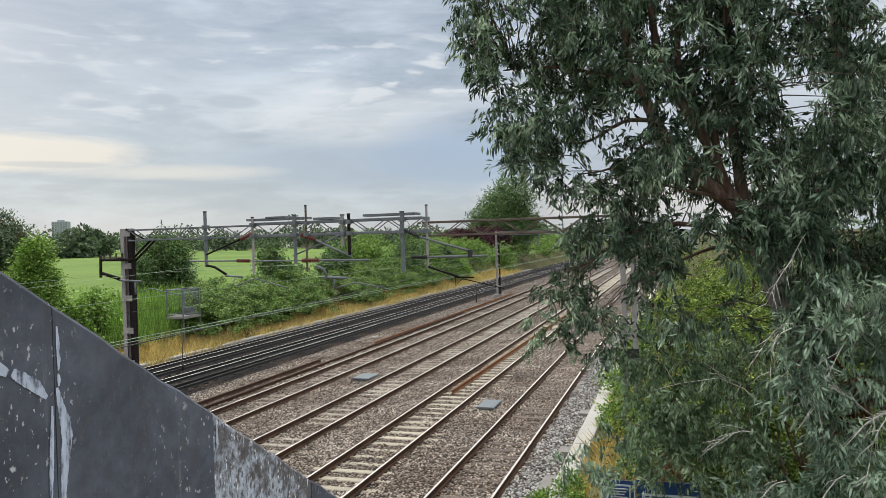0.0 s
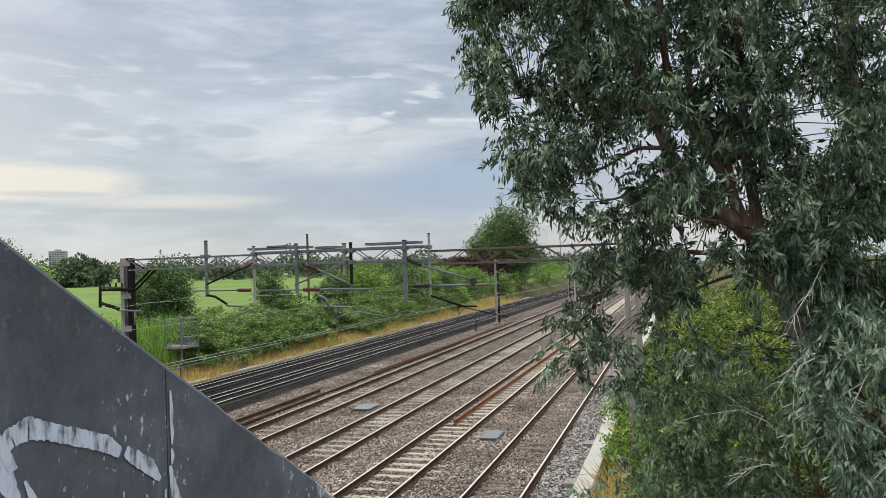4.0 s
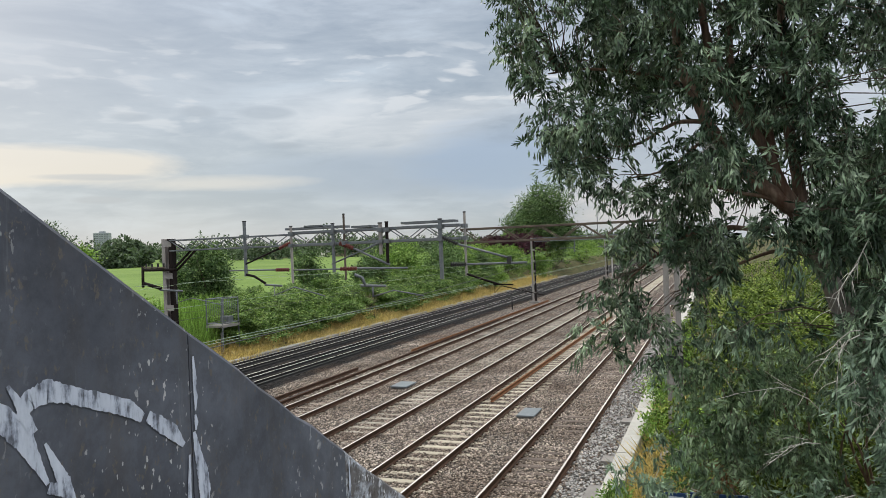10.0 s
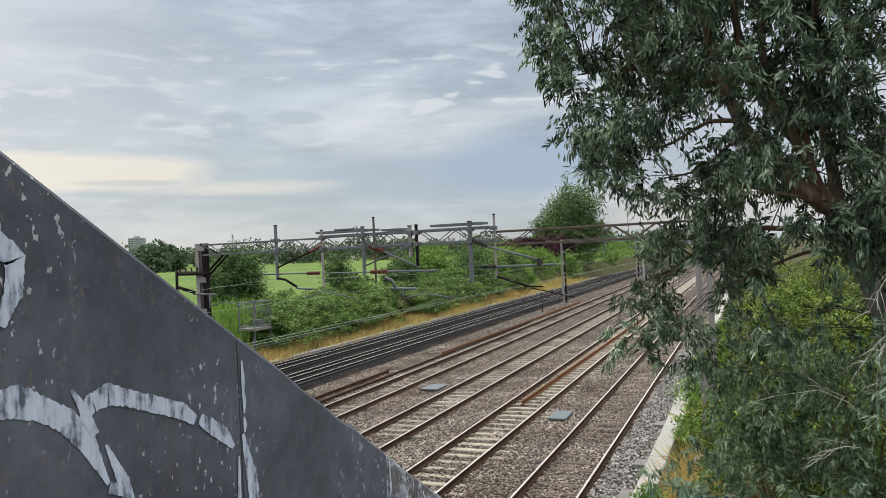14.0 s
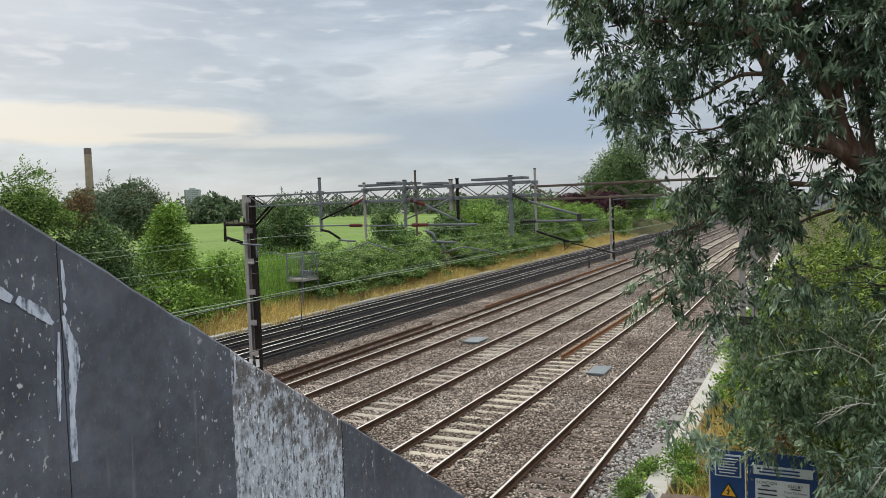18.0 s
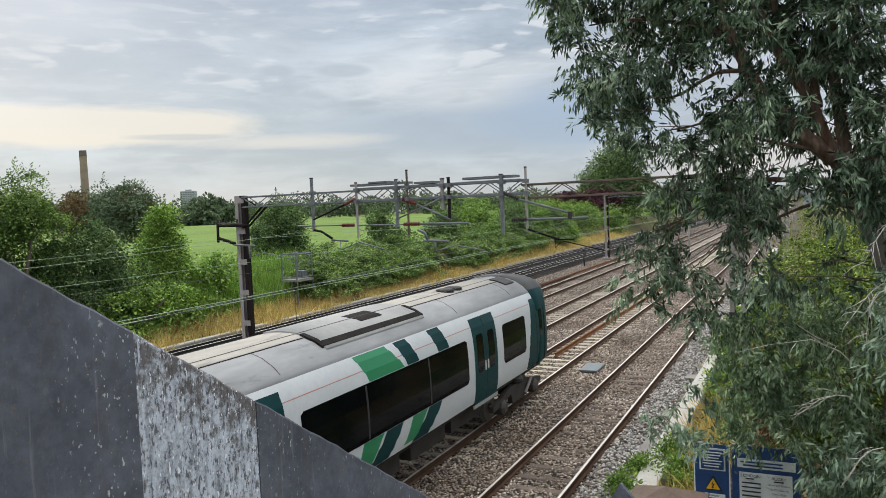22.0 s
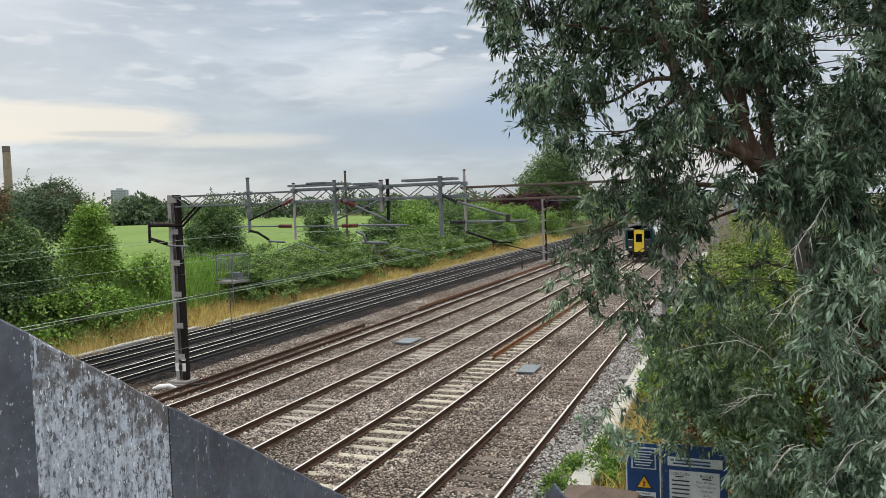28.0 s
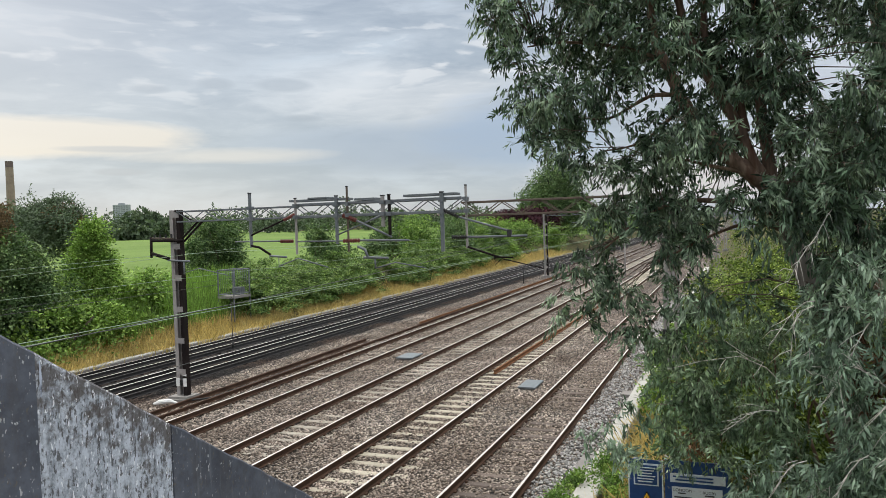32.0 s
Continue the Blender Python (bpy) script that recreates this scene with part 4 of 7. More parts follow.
leafy("shrub", "dark green shrub beside the dry grass", "shrub", (-30.4, 25.0, at_height(-30.4, 25.0)), (-30.7, 25.2, 3.2), (2.1, 3.2, 3.4), 36000, 0.13, "leaf_deep", 44, lumps=60, cone=0.3)
leafy("shrub", "low bright green nettle clump on the bank", "shrub", (-29.6, 26.0, at_height(-29.6, 26.0)), (-29.5, 27.6, 1.3), (1.3, 4.2, 1.7), 14000, 0.16, "leaf_light", 45, lumps=40)
leafy("shrub", "dark tall shrub on the bank", "shrub", (-31.4, 21.5, at_height(-31.4, 21.5)), (-32.2, 22.9, 4.9), (2.6, 3.2, 3.9), 29000, 0.13, "leaf_bramble", 46, lumps=50, cone=0.35, extra=("leaf_bronze", (0.4, 2.6, 1.4), 0.3, 0.08))
leafy("shrub", "pale green wispy shrub on the bank", "shrub", (-30.2, 32.6, at_height(-30.2, 32.6)), (-30.2, 32.6, 2.2), (1.4, 1.6, 1.9), 2200, 0.2, "leaf_light", 47)
leafy("shrub", "tall leafy green shrub at the end of the bank", "shrub", (-32.2, 17.6, at_height(-32.2, 17.6)), (-32.2, 18.6, 5.3), (2.0, 1.9, 3.9), 22000, 0.15, "leaf_mid", 48, lumps=40, cone=0.45)
for k, (x, y, r, h, mat) in enumerate([(-33.5, 78, 2.6, 4.6, "leaf_mid"), (-31.2, 86, 2.2, 3.6, "leaf_deep"), (-34.5, 92, 3.0, 4.2, "leaf_deep"), (-30.2, 101, 1.8, 2.6, "leaf_light"), (-31.5, 113, 3.6, 4.6, "leaf_mid"), (-36.5, 84, 3.2, 5.2, "leaf_mid"), (-36, 100, 3.6, 5.6, "leaf_deep"), (-37, 112, 4.0, 6.0, "leaf_light"), (-34, 122, 3.0, 3.6, "leaf_mid"), (-36, 138, 4.4, 6.2, "leaf_mid"), (-33, 165, 4.6, 6.0, "leaf_mid"), (-31, 180, 4.6, 5.6, "leaf_light"), (-33, 200, 5.0, 6.5, "leaf_mid"), (-30, 222, 5.0, 6.5, "leaf_mid"), (-28, 250, 6.0, 7.0, "leaf_mid"), (-33.8, 70, 2.4, 4.4, "leaf_deep"), (-36.5, 64, 2.0, 2.8, "leaf_deep"), (-30.5, 130, 3.4, 4.0, "leaf_mid"), (-33, 150, 4.0, 5.0, "leaf_mid")]):
    z = at_height(x, y)
    leafy("shrub", "green shrub along the railway boundary", "shrub", (x, y, z), (x, y, z + h * 0.5), (r, r, h * 0.55), 6500, 0.2, mat, 60 + k, lumps=24, group="boundary shrubs")

leafy("tree", "broad green tree behind the railway boundary", "tree", (-33.8, 150, at_height(-33.8, 150)), (-33.8, 150, 10.9), (8.0, 7.2, 7.0), 36000, 0.38, "leaf_deep", 71, lumps=19, stems=1)
for k, (x, y, r, h, mat) in enumerate([(-35.5, 119, 1.7, 4.0, "leaf_light"), (-29.0, 125, 1.5, 4.6, "leaf_mid"), (-30.8, 98, 1.9, 4.4, "leaf_deep"), (-31.6, 94, 2.0, 4.2, "leaf_mid")]):
    z = at_height(x, y)
    leafy("shrub", "upright green shrub before the purple-leaved tree", "shrub", (x, y, z), (x, y, z + h * 0.5), (r, r, h * 0.55), 5000, 0.18, mat, 84 + k, lumps=20, group="boundary shrubs", cone=0.5)
leafy("tree", "dark purple-leaved tree behind the boundary shrubs", "tree", (-36.7, 135, at_height(-36.7, 135)), (-36.7, 135, 6.0), (6.2, 4.6, 2.7), 12000, 0.36, "leaf_purple", 72, lumps=18, stems=1)
leafy("tree", "tall leafy tree with bronze shoots beyond the bank", "tree", (-67, 58, at_height(-67, 58)), (-67, 58, 6.6), (5.4, 5.4, 3.9), 22000, 0.24, "leaf_dark", 73, lumps=40, stems=1, extra=("leaf_bronze", (2.2, 1.4, 1.2), 0.4, 0.1))


def far_woods():
    """The line of trees round the far side of the field."""
    rng = np.random.default_rng(90)
    t = thing("far_woods", "line of dark green trees across the far side of the field", "woodland", (0, 0, 0), kind="stuff")
    pts, ways = [], []
    for i in range(150):
        a = radians(-78 + 74 * (i + rng.uniform(-0.6, 0.6)) / 150)
        d = rng.uniform(395, 470)
        x, y = math.sin(a) * d, math.cos(a) * d
        big = 1.0 + 0.55 * max(0, math.sin(i * 0.9) + math.sin(i * 0.37 + 2) - 0.9)
        r, h = rng.uniform(5, 9) * big, rng.uniform(3.6, 6.4) * big
        p, o = crown_points((x, y, at_height(x, y) + h * 0.9), (r, r, h), 330, rng, 10)
        pts.append(p)
        ways.append(o + rng.normal(size=o.shape) * 0.5)
    # a taller wood on the near left of the field
    for i in range(46):
        a = radians(-56 + 14.5 * (i + rng.uniform(-0.7, 0.7)) / 46)
        d = rng.uniform(285, 345)
        x, y = math.sin(a) * d, math.cos(a) * d
        tall = 1.0 if i < 30 else 0.6 if i < 35 else 0.3 if i < 40 else 0.9
        r, h = rng.uniform(5, 8), rng.uniform(5.0, 7.2) * tall
        p, o = crown_points((x, y, at_height(x, y) + h * 0.8), (r, r, h), 900, rng, 14)
        pts.append(p)
        ways.append(o + rng.normal(size=o.shape) * 0.5)
    v, f = leaf_array(np.concatenate(pts), np.concatenate(ways), 1.45, 1.15, rng)
    bulk("crowns", v, f, "leaf_dark", t)


far_woods()


# ---- eucalyptus trees ----
def limb(parent, points, r0, r1, name="limb", mat="bark"):
    pts = [Vector(p) for p in points]
    fine = []
    for i in range(len(pts) - 1):
        p0, p1, p2, p3 = pts[max(0, i - 1)], pts[i], pts[i + 1], pts[min(len(pts) - 1, i + 2)]
        for k in range(5):
            s = k / 5
            fine.append(0.5 * ((2 * p1) + (p2 - p0) * s + (2 * p0 - 5 * p1 + 4 * p2 - p3) * s * s + (3 * p1 - p0 - 3 * p2 + p3) * s ** 3))
    fine.append(pts[-1])
    n = len(fine)
    radii = [(r0 + (r1 - r0) * i / (n - 1)) * (1 + 0.07 * math.sin(i * 2.3)) for i in range(n)]
    g = Geo()
    g.tube(fine, radii, 12)
    ob = part(name, g, mat, parent, smooth=True)
    # ridged bark: each vertex moves in or out from the limb's axis
    rng = random.Random(int(1000 * (r0 + abs(pts[0].x) + abs(pts[-1].z))))
    ridge = [rng.uniform(-1, 1) for k in range(12)]
    for i, v in enumerate(ob.data.vertices):
        j, k = min(i // 12, n - 1), i % 12
        v.co += (v.co - fine[j]) * (0.13 * ridge[k] + 0.09 * rng.uniform(-1, 1))
    return ob


def sprays(rng, clumps, per):
    """Arching twigs that spread from clumps (x, y, z, radius), with long leaves hanging from them."""
    pts, ways, twigs = [], [], []
    for x, y, z, r in clumps:
        n = max(4, int(per * r * r))
        d = rng.normal(size=(n, 3))
        d /= np.linalg.norm(d, axis=1, keepdims=True)
        start = np.array([x, y, z]) + d * r * rng.uniform(0.1, 0.55, (n, 1))
        out = d + rng.normal(size=(n, 3)) * 0.35 + np.array([0, 0, 0.1])
        out /= np.linalg.norm(out, axis=1, keepdims=True)
        ln = (r * rng.uniform(0.45, 0.95, n) + 0.06)[:, None]
        hang = rng.uniform(0.25, 1.7, (n, 1)) * np.array([[0, 0, -1.0]])
        swing = rng.normal(size=(n, 3)) * 0.35
        for s in np.linspace(0.12, 1.0, 20):
            p = start + out * ln * s + np.array([0, 0, -0.4]) * ln * s * s + rng.normal(size=(n, 3)) * 0.022
            pts.append(p)
            ways.append(out * 0.45 + hang + swing + rng.normal(size=(n, 3)) * 0.45)
        some = rng.random(n) < 0.5
        twigs.append((start[some] - out[some] * 0.1, (start + out * ln + np.array([0, 0, -0.4]) * ln)[some]))
    return np.concatenate(pts), np.concatenate(ways), np.concatenate([a for a, _ in twigs]), np.concatenate([b for _, b in twigs])


def crown(parent, clumps, per, mat, seed, leaf=0.105, wide=0.0255, label="", twig="twig"):
    rng = np.random.default_rng(seed)
    o = np.array(parent.location)
    p, w, a, b = sprays(rng, [(x - o[0], y - o[1], z - o[2], r) for x, y, z, r in clumps], per)
    v, f = leaf_array(p, w, leaf, wide, rng, 0.15)
    bulk("crown", v, f, mat, parent, label)
    n = len(a)
    side = rng.normal(size=(n, 3)) * 0.003
    side2 = np.cross(side, b - a)
    side2 *= 0.003 / (np.linalg.norm(side2, axis=1, keepdims=True) + 1e-9)
    v = np.stack([a - side, a + side, a + side2, b, b + side * 0.3, b + side2 * 0.3], 1).reshape(-1, 3)
    k = 6 * np.arange(n)[:, None]
    f = np.concatenate([k + np.array([[0, 1, 4, 3]]), k + np.array([[1, 2, 5, 4]]), k + np.array([[2, 0, 3, 5]])])
    tagged(bulk("twig_spray", v, f, twig, parent), kind="stuff")


def boughs(parent, skeleton, clumps, seed, mat="wood", share=0.6):
    """Thin branches from the nearest limb to the clumps of leaves."""
    rng = random.Random(seed)
    o = Vector(parent.location)
    g = Geo()
    for x, y, z, r in clumps:
        if rng.random() > share:
            continue
        c = Vector((x, y, z))
        near = min(skeleton, key=lambda q: (q - c).length + max(0.0, (q.z - c.z) * 0.8))
        way = c - near
        if way.length > 3.2:
            continue
        bow = Vector((rng.uniform(-0.12, 0.12), rng.uniform(-0.12, 0.12), 0.10)) * way.length
        w = 0.0035 + 0.0045 * way.length
        g.tube([near - o, near + way * 0.35 + bow - o, near + way * 0.75 + bow * 0.8 - o, c - o, c + way.normalized() * r * 0.6 - o], [w, w * 0.75, w * 0.5, w * 0.35, w * 0.12], 5)
    tagged(part("branchwork", g, mat, parent, smooth=True), kind="stuff")


def dead_twigs(parent, places, seed):
    """Bleached bare twigs: a stem (from, to) with forks that fan out along it."""
    rng = random.Random(seed)
    o = Vector(parent.location)
    for a, b in places:
        a, b = Vector(a) - o, Vector(b) - o
        g = Geo()
        way = b - a
        bend = Vector((rng.uniform(-0.1, 0.1), rng.uniform(-0.1, 0.1), rng.uniform(0.05, 0.25))) * way.length
        line = [a, a + way * 0.3 + bend * 0.8, a + way * 0.6 + bend, b]
        g.tube(line, [0.0055, 0.0048, 0.0038, 0.0015], 5)
        for k in range(7):
            f = rng.uniform(0.25, 1.0)
            p = a + way * f + bend * min(1.0, 2.2 * (1 - f))
            q = p + way * rng.uniform(0.15, 0.4) + Vector((rng.uniform(-1, 1), rng.uniform(-0.5, 0.5), rng.uniform(-1, 0.6))) * way.length * 0.25
            m = (p + q) / 2 + Vector((0, 0, rng.uniform(-0.03, 0.05)))
            g.tube([p, m, q], [0.0035, 0.0028, 0.001], 4)
        part("dead_twig", g, "twig_dead", parent, "bleached dead twigs", smooth=True)


def eucalyptus_by_tracks():
    t = thing("eucalyptus_tree", "large eucalyptus with forked brown trunk and drooping grey-green leaves", "tree", (0.95, 9.5, -0.3))
    o = Vector(t.location)
    skeleton = []

    def go(points, r0, r1, name="limb", mat="bark"):
        limb(t, [Vector(p) - o for p in points], r0, r1, name, mat)
        for p, q in zip(points, points[1:]):
            p, q = Vector(p), Vector(q)
            skeleton.extend(p.lerp(q, k / 4) for k in range(4))

    go([(0.96, 9.49, -0.5), (0.92, 9.49, 2.9), (0.69, 9.45, 4.27), (0.45, 9.41, 5.04), (0.3, 9.41, 5.5), (0.17, 9.41, 5.91), (0.01, 9.37, 6.22)], 0.14, 0.108, "trunk", "bark_pale")
    go([(0.04, 9.37, 6.14), (-0.15, 9.33, 6.31), (-0.39, 9.33, 6.53), (-0.71, 9.33, 6.95), (-0.86, 9.33, 7.23), (-0.97, 9.33, 7.53), (-1.11, 9.33, 7.88), (-1.15, 9.25, 8.57), (-1.35, 9.17, 9.38)], 0.095, 0.034)
    go([(0.03, 9.35, 6.18), (-0.12, 9.33, 6.44), (-0.25, 9.33, 6.8), (-0.39, 9.33, 7.07), (-0.56, 9.33, 7.39), (-0.67, 9.33, 7.68), (-0.79, 9.33, 7.97), (-0.86, 9.25, 8.57), (-0.86, 9.17, 9.54)], 0.066, 0.034)
    go([(-0.18, 9.37, 6.74), (-0.25, 9.41, 7.14), (-0.38, 9.41, 7.37), (-0.51, 9.41, 7.63), (-0.58, 9.41, 7.94), (-0.52, 9.41, 8.49), (-0.3, 9.41, 9.38)], 0.054, 0.03)
    go([(0.08, 9.41, 6.06), (0.04, 9.41, 6.52), (-0.01, 9.41, 6.9), (-0.03, 9.41, 7.35), (-0.03, 9.41, 7.68), (-0.05, 9.41, 8.32), (0.11, 9.41, 9.38)], 0.07, 0.034)
    go([(0.11, 9.33, 6.07), (-0.22, 9.3, 6.3), (-0.56, 9.35, 6.4), (-0.82, 9.4, 6.48), (-1.27, 9.5, 6.54)], 0.026, 0.0103)
    go([(0.19, 9.4, 5.81), (-0.17, 9.45, 5.96), (-0.51, 9.5, 6.01), (-0.82, 9.55, 6.02), (-1.25, 9.6, 5.89), (-1.75, 9.6, 5.5)], 0.04, 0.009)
    go([(0.34, 9.4, 5.57), (0.15, 9.4, 5.68), (-0.17, 9.5, 5.75), (-0.6, 9.6, 5.6), (-1.2, 9.7, 5.3)], 0.034, 0.008)
    go([(-0.82, 9.35, 7.19), (-1.19, 9.5, 7.23), (-1.67, 9.6, 7.03), (-2.16, 9.6, 7.11)], 0.0301, 0.0086)
    go([(-0.98, 9.4, 7.59), (-1.51, 9.6, 7.84), (-2.16, 9.7, 8), (-2.65, 9.7, 8)], 0.0301, 0.0086)
    go([(-0.78, 9.4, 7.11), (-1.27, 9.6, 6.74), (-1.75, 9.7, 6.66)], 0.0241, 0.00688)
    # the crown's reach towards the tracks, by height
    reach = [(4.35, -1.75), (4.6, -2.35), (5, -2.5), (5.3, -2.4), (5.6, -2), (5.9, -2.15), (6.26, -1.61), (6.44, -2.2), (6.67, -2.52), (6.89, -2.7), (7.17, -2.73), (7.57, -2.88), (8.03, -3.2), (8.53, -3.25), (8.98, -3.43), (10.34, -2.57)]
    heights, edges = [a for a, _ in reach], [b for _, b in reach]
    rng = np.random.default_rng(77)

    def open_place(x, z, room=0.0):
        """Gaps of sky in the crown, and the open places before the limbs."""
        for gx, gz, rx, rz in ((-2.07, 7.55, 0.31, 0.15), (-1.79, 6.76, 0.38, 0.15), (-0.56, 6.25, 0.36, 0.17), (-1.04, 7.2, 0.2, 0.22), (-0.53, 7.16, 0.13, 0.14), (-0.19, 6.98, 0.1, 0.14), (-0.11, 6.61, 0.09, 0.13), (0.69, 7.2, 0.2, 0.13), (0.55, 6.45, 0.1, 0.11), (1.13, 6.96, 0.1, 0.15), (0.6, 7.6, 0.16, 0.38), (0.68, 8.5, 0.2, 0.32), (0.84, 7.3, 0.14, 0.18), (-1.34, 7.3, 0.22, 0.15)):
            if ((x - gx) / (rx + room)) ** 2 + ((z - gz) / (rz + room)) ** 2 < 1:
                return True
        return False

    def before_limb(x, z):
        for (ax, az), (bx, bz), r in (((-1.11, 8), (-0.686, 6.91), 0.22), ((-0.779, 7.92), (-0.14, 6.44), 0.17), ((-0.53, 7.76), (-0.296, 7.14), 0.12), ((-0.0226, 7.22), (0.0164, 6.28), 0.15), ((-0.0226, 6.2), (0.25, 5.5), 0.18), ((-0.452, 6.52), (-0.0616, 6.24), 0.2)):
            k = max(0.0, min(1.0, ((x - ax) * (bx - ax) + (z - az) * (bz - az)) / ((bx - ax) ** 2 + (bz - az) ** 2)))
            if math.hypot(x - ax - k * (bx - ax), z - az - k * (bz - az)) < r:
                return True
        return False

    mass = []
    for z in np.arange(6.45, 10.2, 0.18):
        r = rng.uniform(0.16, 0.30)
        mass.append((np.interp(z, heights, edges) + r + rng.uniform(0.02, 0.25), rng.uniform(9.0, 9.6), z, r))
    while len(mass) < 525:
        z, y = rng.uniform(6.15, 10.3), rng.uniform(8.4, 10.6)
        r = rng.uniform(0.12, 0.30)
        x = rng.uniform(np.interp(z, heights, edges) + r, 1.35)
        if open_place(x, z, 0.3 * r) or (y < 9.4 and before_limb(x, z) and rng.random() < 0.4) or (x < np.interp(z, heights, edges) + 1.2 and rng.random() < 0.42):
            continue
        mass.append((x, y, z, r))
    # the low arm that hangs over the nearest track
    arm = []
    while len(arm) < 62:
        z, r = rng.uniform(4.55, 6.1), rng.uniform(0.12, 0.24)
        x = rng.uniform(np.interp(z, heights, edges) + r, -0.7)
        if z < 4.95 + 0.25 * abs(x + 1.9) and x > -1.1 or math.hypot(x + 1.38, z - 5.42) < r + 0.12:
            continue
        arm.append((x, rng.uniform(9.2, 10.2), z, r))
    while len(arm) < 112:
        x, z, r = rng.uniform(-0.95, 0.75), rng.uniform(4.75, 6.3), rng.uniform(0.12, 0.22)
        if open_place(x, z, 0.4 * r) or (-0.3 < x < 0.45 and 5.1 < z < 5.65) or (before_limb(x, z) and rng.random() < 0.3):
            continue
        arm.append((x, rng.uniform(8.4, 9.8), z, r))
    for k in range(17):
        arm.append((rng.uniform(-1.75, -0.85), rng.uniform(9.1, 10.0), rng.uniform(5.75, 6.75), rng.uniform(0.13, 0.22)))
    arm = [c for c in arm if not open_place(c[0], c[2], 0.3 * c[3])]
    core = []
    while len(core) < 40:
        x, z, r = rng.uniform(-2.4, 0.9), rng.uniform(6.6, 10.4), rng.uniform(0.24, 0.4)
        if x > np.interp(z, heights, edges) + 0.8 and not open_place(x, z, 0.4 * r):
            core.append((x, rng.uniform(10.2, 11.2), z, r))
    # young growth from the foot of the tree: darker sprays by the kerb, silvery ones behind
    young, silver = [], [(-1.45, 9.2, 3.65, 0.2), (-1.75, 9.2, 3.35, 0.22), (-1.62, 9.2, 3.1, 0.2), (-1.95, 9.2, 3.32, 0.14), (-1.5, 9.2, 3.35, 0.2)]
    while len(young) < 125:
        x, z, r = rng.uniform(-1.3, 0.35), rng.uniform(3.05, 4.75), rng.uniform(0.13, 0.24)
        if z > 4.62 + 0.15 * x or z < 3.25 - 0.25 * (x + 1.3) or rng.random() < 0.25:
            continue
        young.append((x, rng.uniform(9.3, 10.6), z, r))
    while len(silver) < 215:
        x, z, r = rng.uniform(0.07, 2.1), rng.uniform(2.1, 5.48), rng.uniform(0.13, 0.27)
        if x < 0.3 + 0.5 * max(0.0, z - 4.7) or math.hypot((x - 0.36) / 0.38, (z - 3.71) / 0.38) < 1 :
            continue
        silver.append((x, rng.uniform(7.9, 9.3), z, r))
    for k in range(46):
        silver.append((rng.uniform(-0.35, 0.75), rng.uniform(8.5, 9.5), rng.uniform(2.2, 3.3), rng.uniform(0.12, 0.22)))
    # leaves before the trunk, and over the sign
    for k in range(34):
        z = rng.uniform(3.2, 5.25)
        silver.append((0.62 + 0.12 * (4.3 - z) + rng.uniform(-0.2, 0.3), rng.uniform(8.3, 9.0), z, rng.uniform(0.13, 0.22)))
    for k in range(26):
        mass.append((rng.uniform(0.1, 0.9), rng.uniform(8.4, 9.1), rng.uniform(5.65, 6.2), rng.uniform(0.13, 0.2)))
    silver += [(-0.3, 10.3, 2.5, 0.17), (-0.18, 10.2, 2.7, 0.18), (-0.42, 10.4, 2.74, 0.13), (-0.2, 10.2, 2.2, 0.17), (-0.9, 10.5, 2.72, 0.11), (-1.15, 10.6, 2.74, 0.1), (-1.5, 10.6, 2.68, 0.12)]
    withered = [(rng.uniform(0.7, 1.1), rng.uniform(8.5, 8.9), rng.uniform(4.2, 4.55), rng.uniform(0.12, 0.2)) for k in range(9)]
    withered += [(rng.uniform(-0.9, -0.5), rng.uniform(10.6, 11.4), rng.uniform(2.75, 3.1), rng.uniform(0.1, 0.17)) for k in range(6)]
    crown(t, withered, 110, "leaf_brown", 207, 0.1, 0.026, "withered brown leaves")
    crown(t, young, 150, "euc_young", 205, 0.085, 0.027, "green young leaves by the kerb")
    crown(t, silver, 150, "euc_pale", 202, 0.108, 0.0255, "silvery hanging leaves", "twig_dead")
    boughs(t, skeleton, mass + arm, 5)
    crown(t, mass, 185, "euc_leaf", 201)
    crown(t, arm, 150, "euc_leaf", 206)
    crown(t, core, 120, "euc_leaf", 204)
    # brown stems in the hollow below
    for k in range(9):
        x = 0.1 + 0.11 * k + 0.05 * math.sin(k * 5.1)
        go([(x + 0.4, 10.9, 1.0), (x + 0.2 + 0.08 * math.sin(k * 2.0), 10.5, 2.6), (x, 10.2, 3.4), (x - 0.25 * math.cos(k * 1.3), 9.9, 4.0 + 0.2 * math.sin(k))], 0.028, 0.008, "stem")
    go([(1.15, 10.2, 1.2), (1.0, 10.0, 3.0), (0.95, 9.9, 4.2), (1.15, 9.8, 5.1)], 0.085, 0.04, "stem")
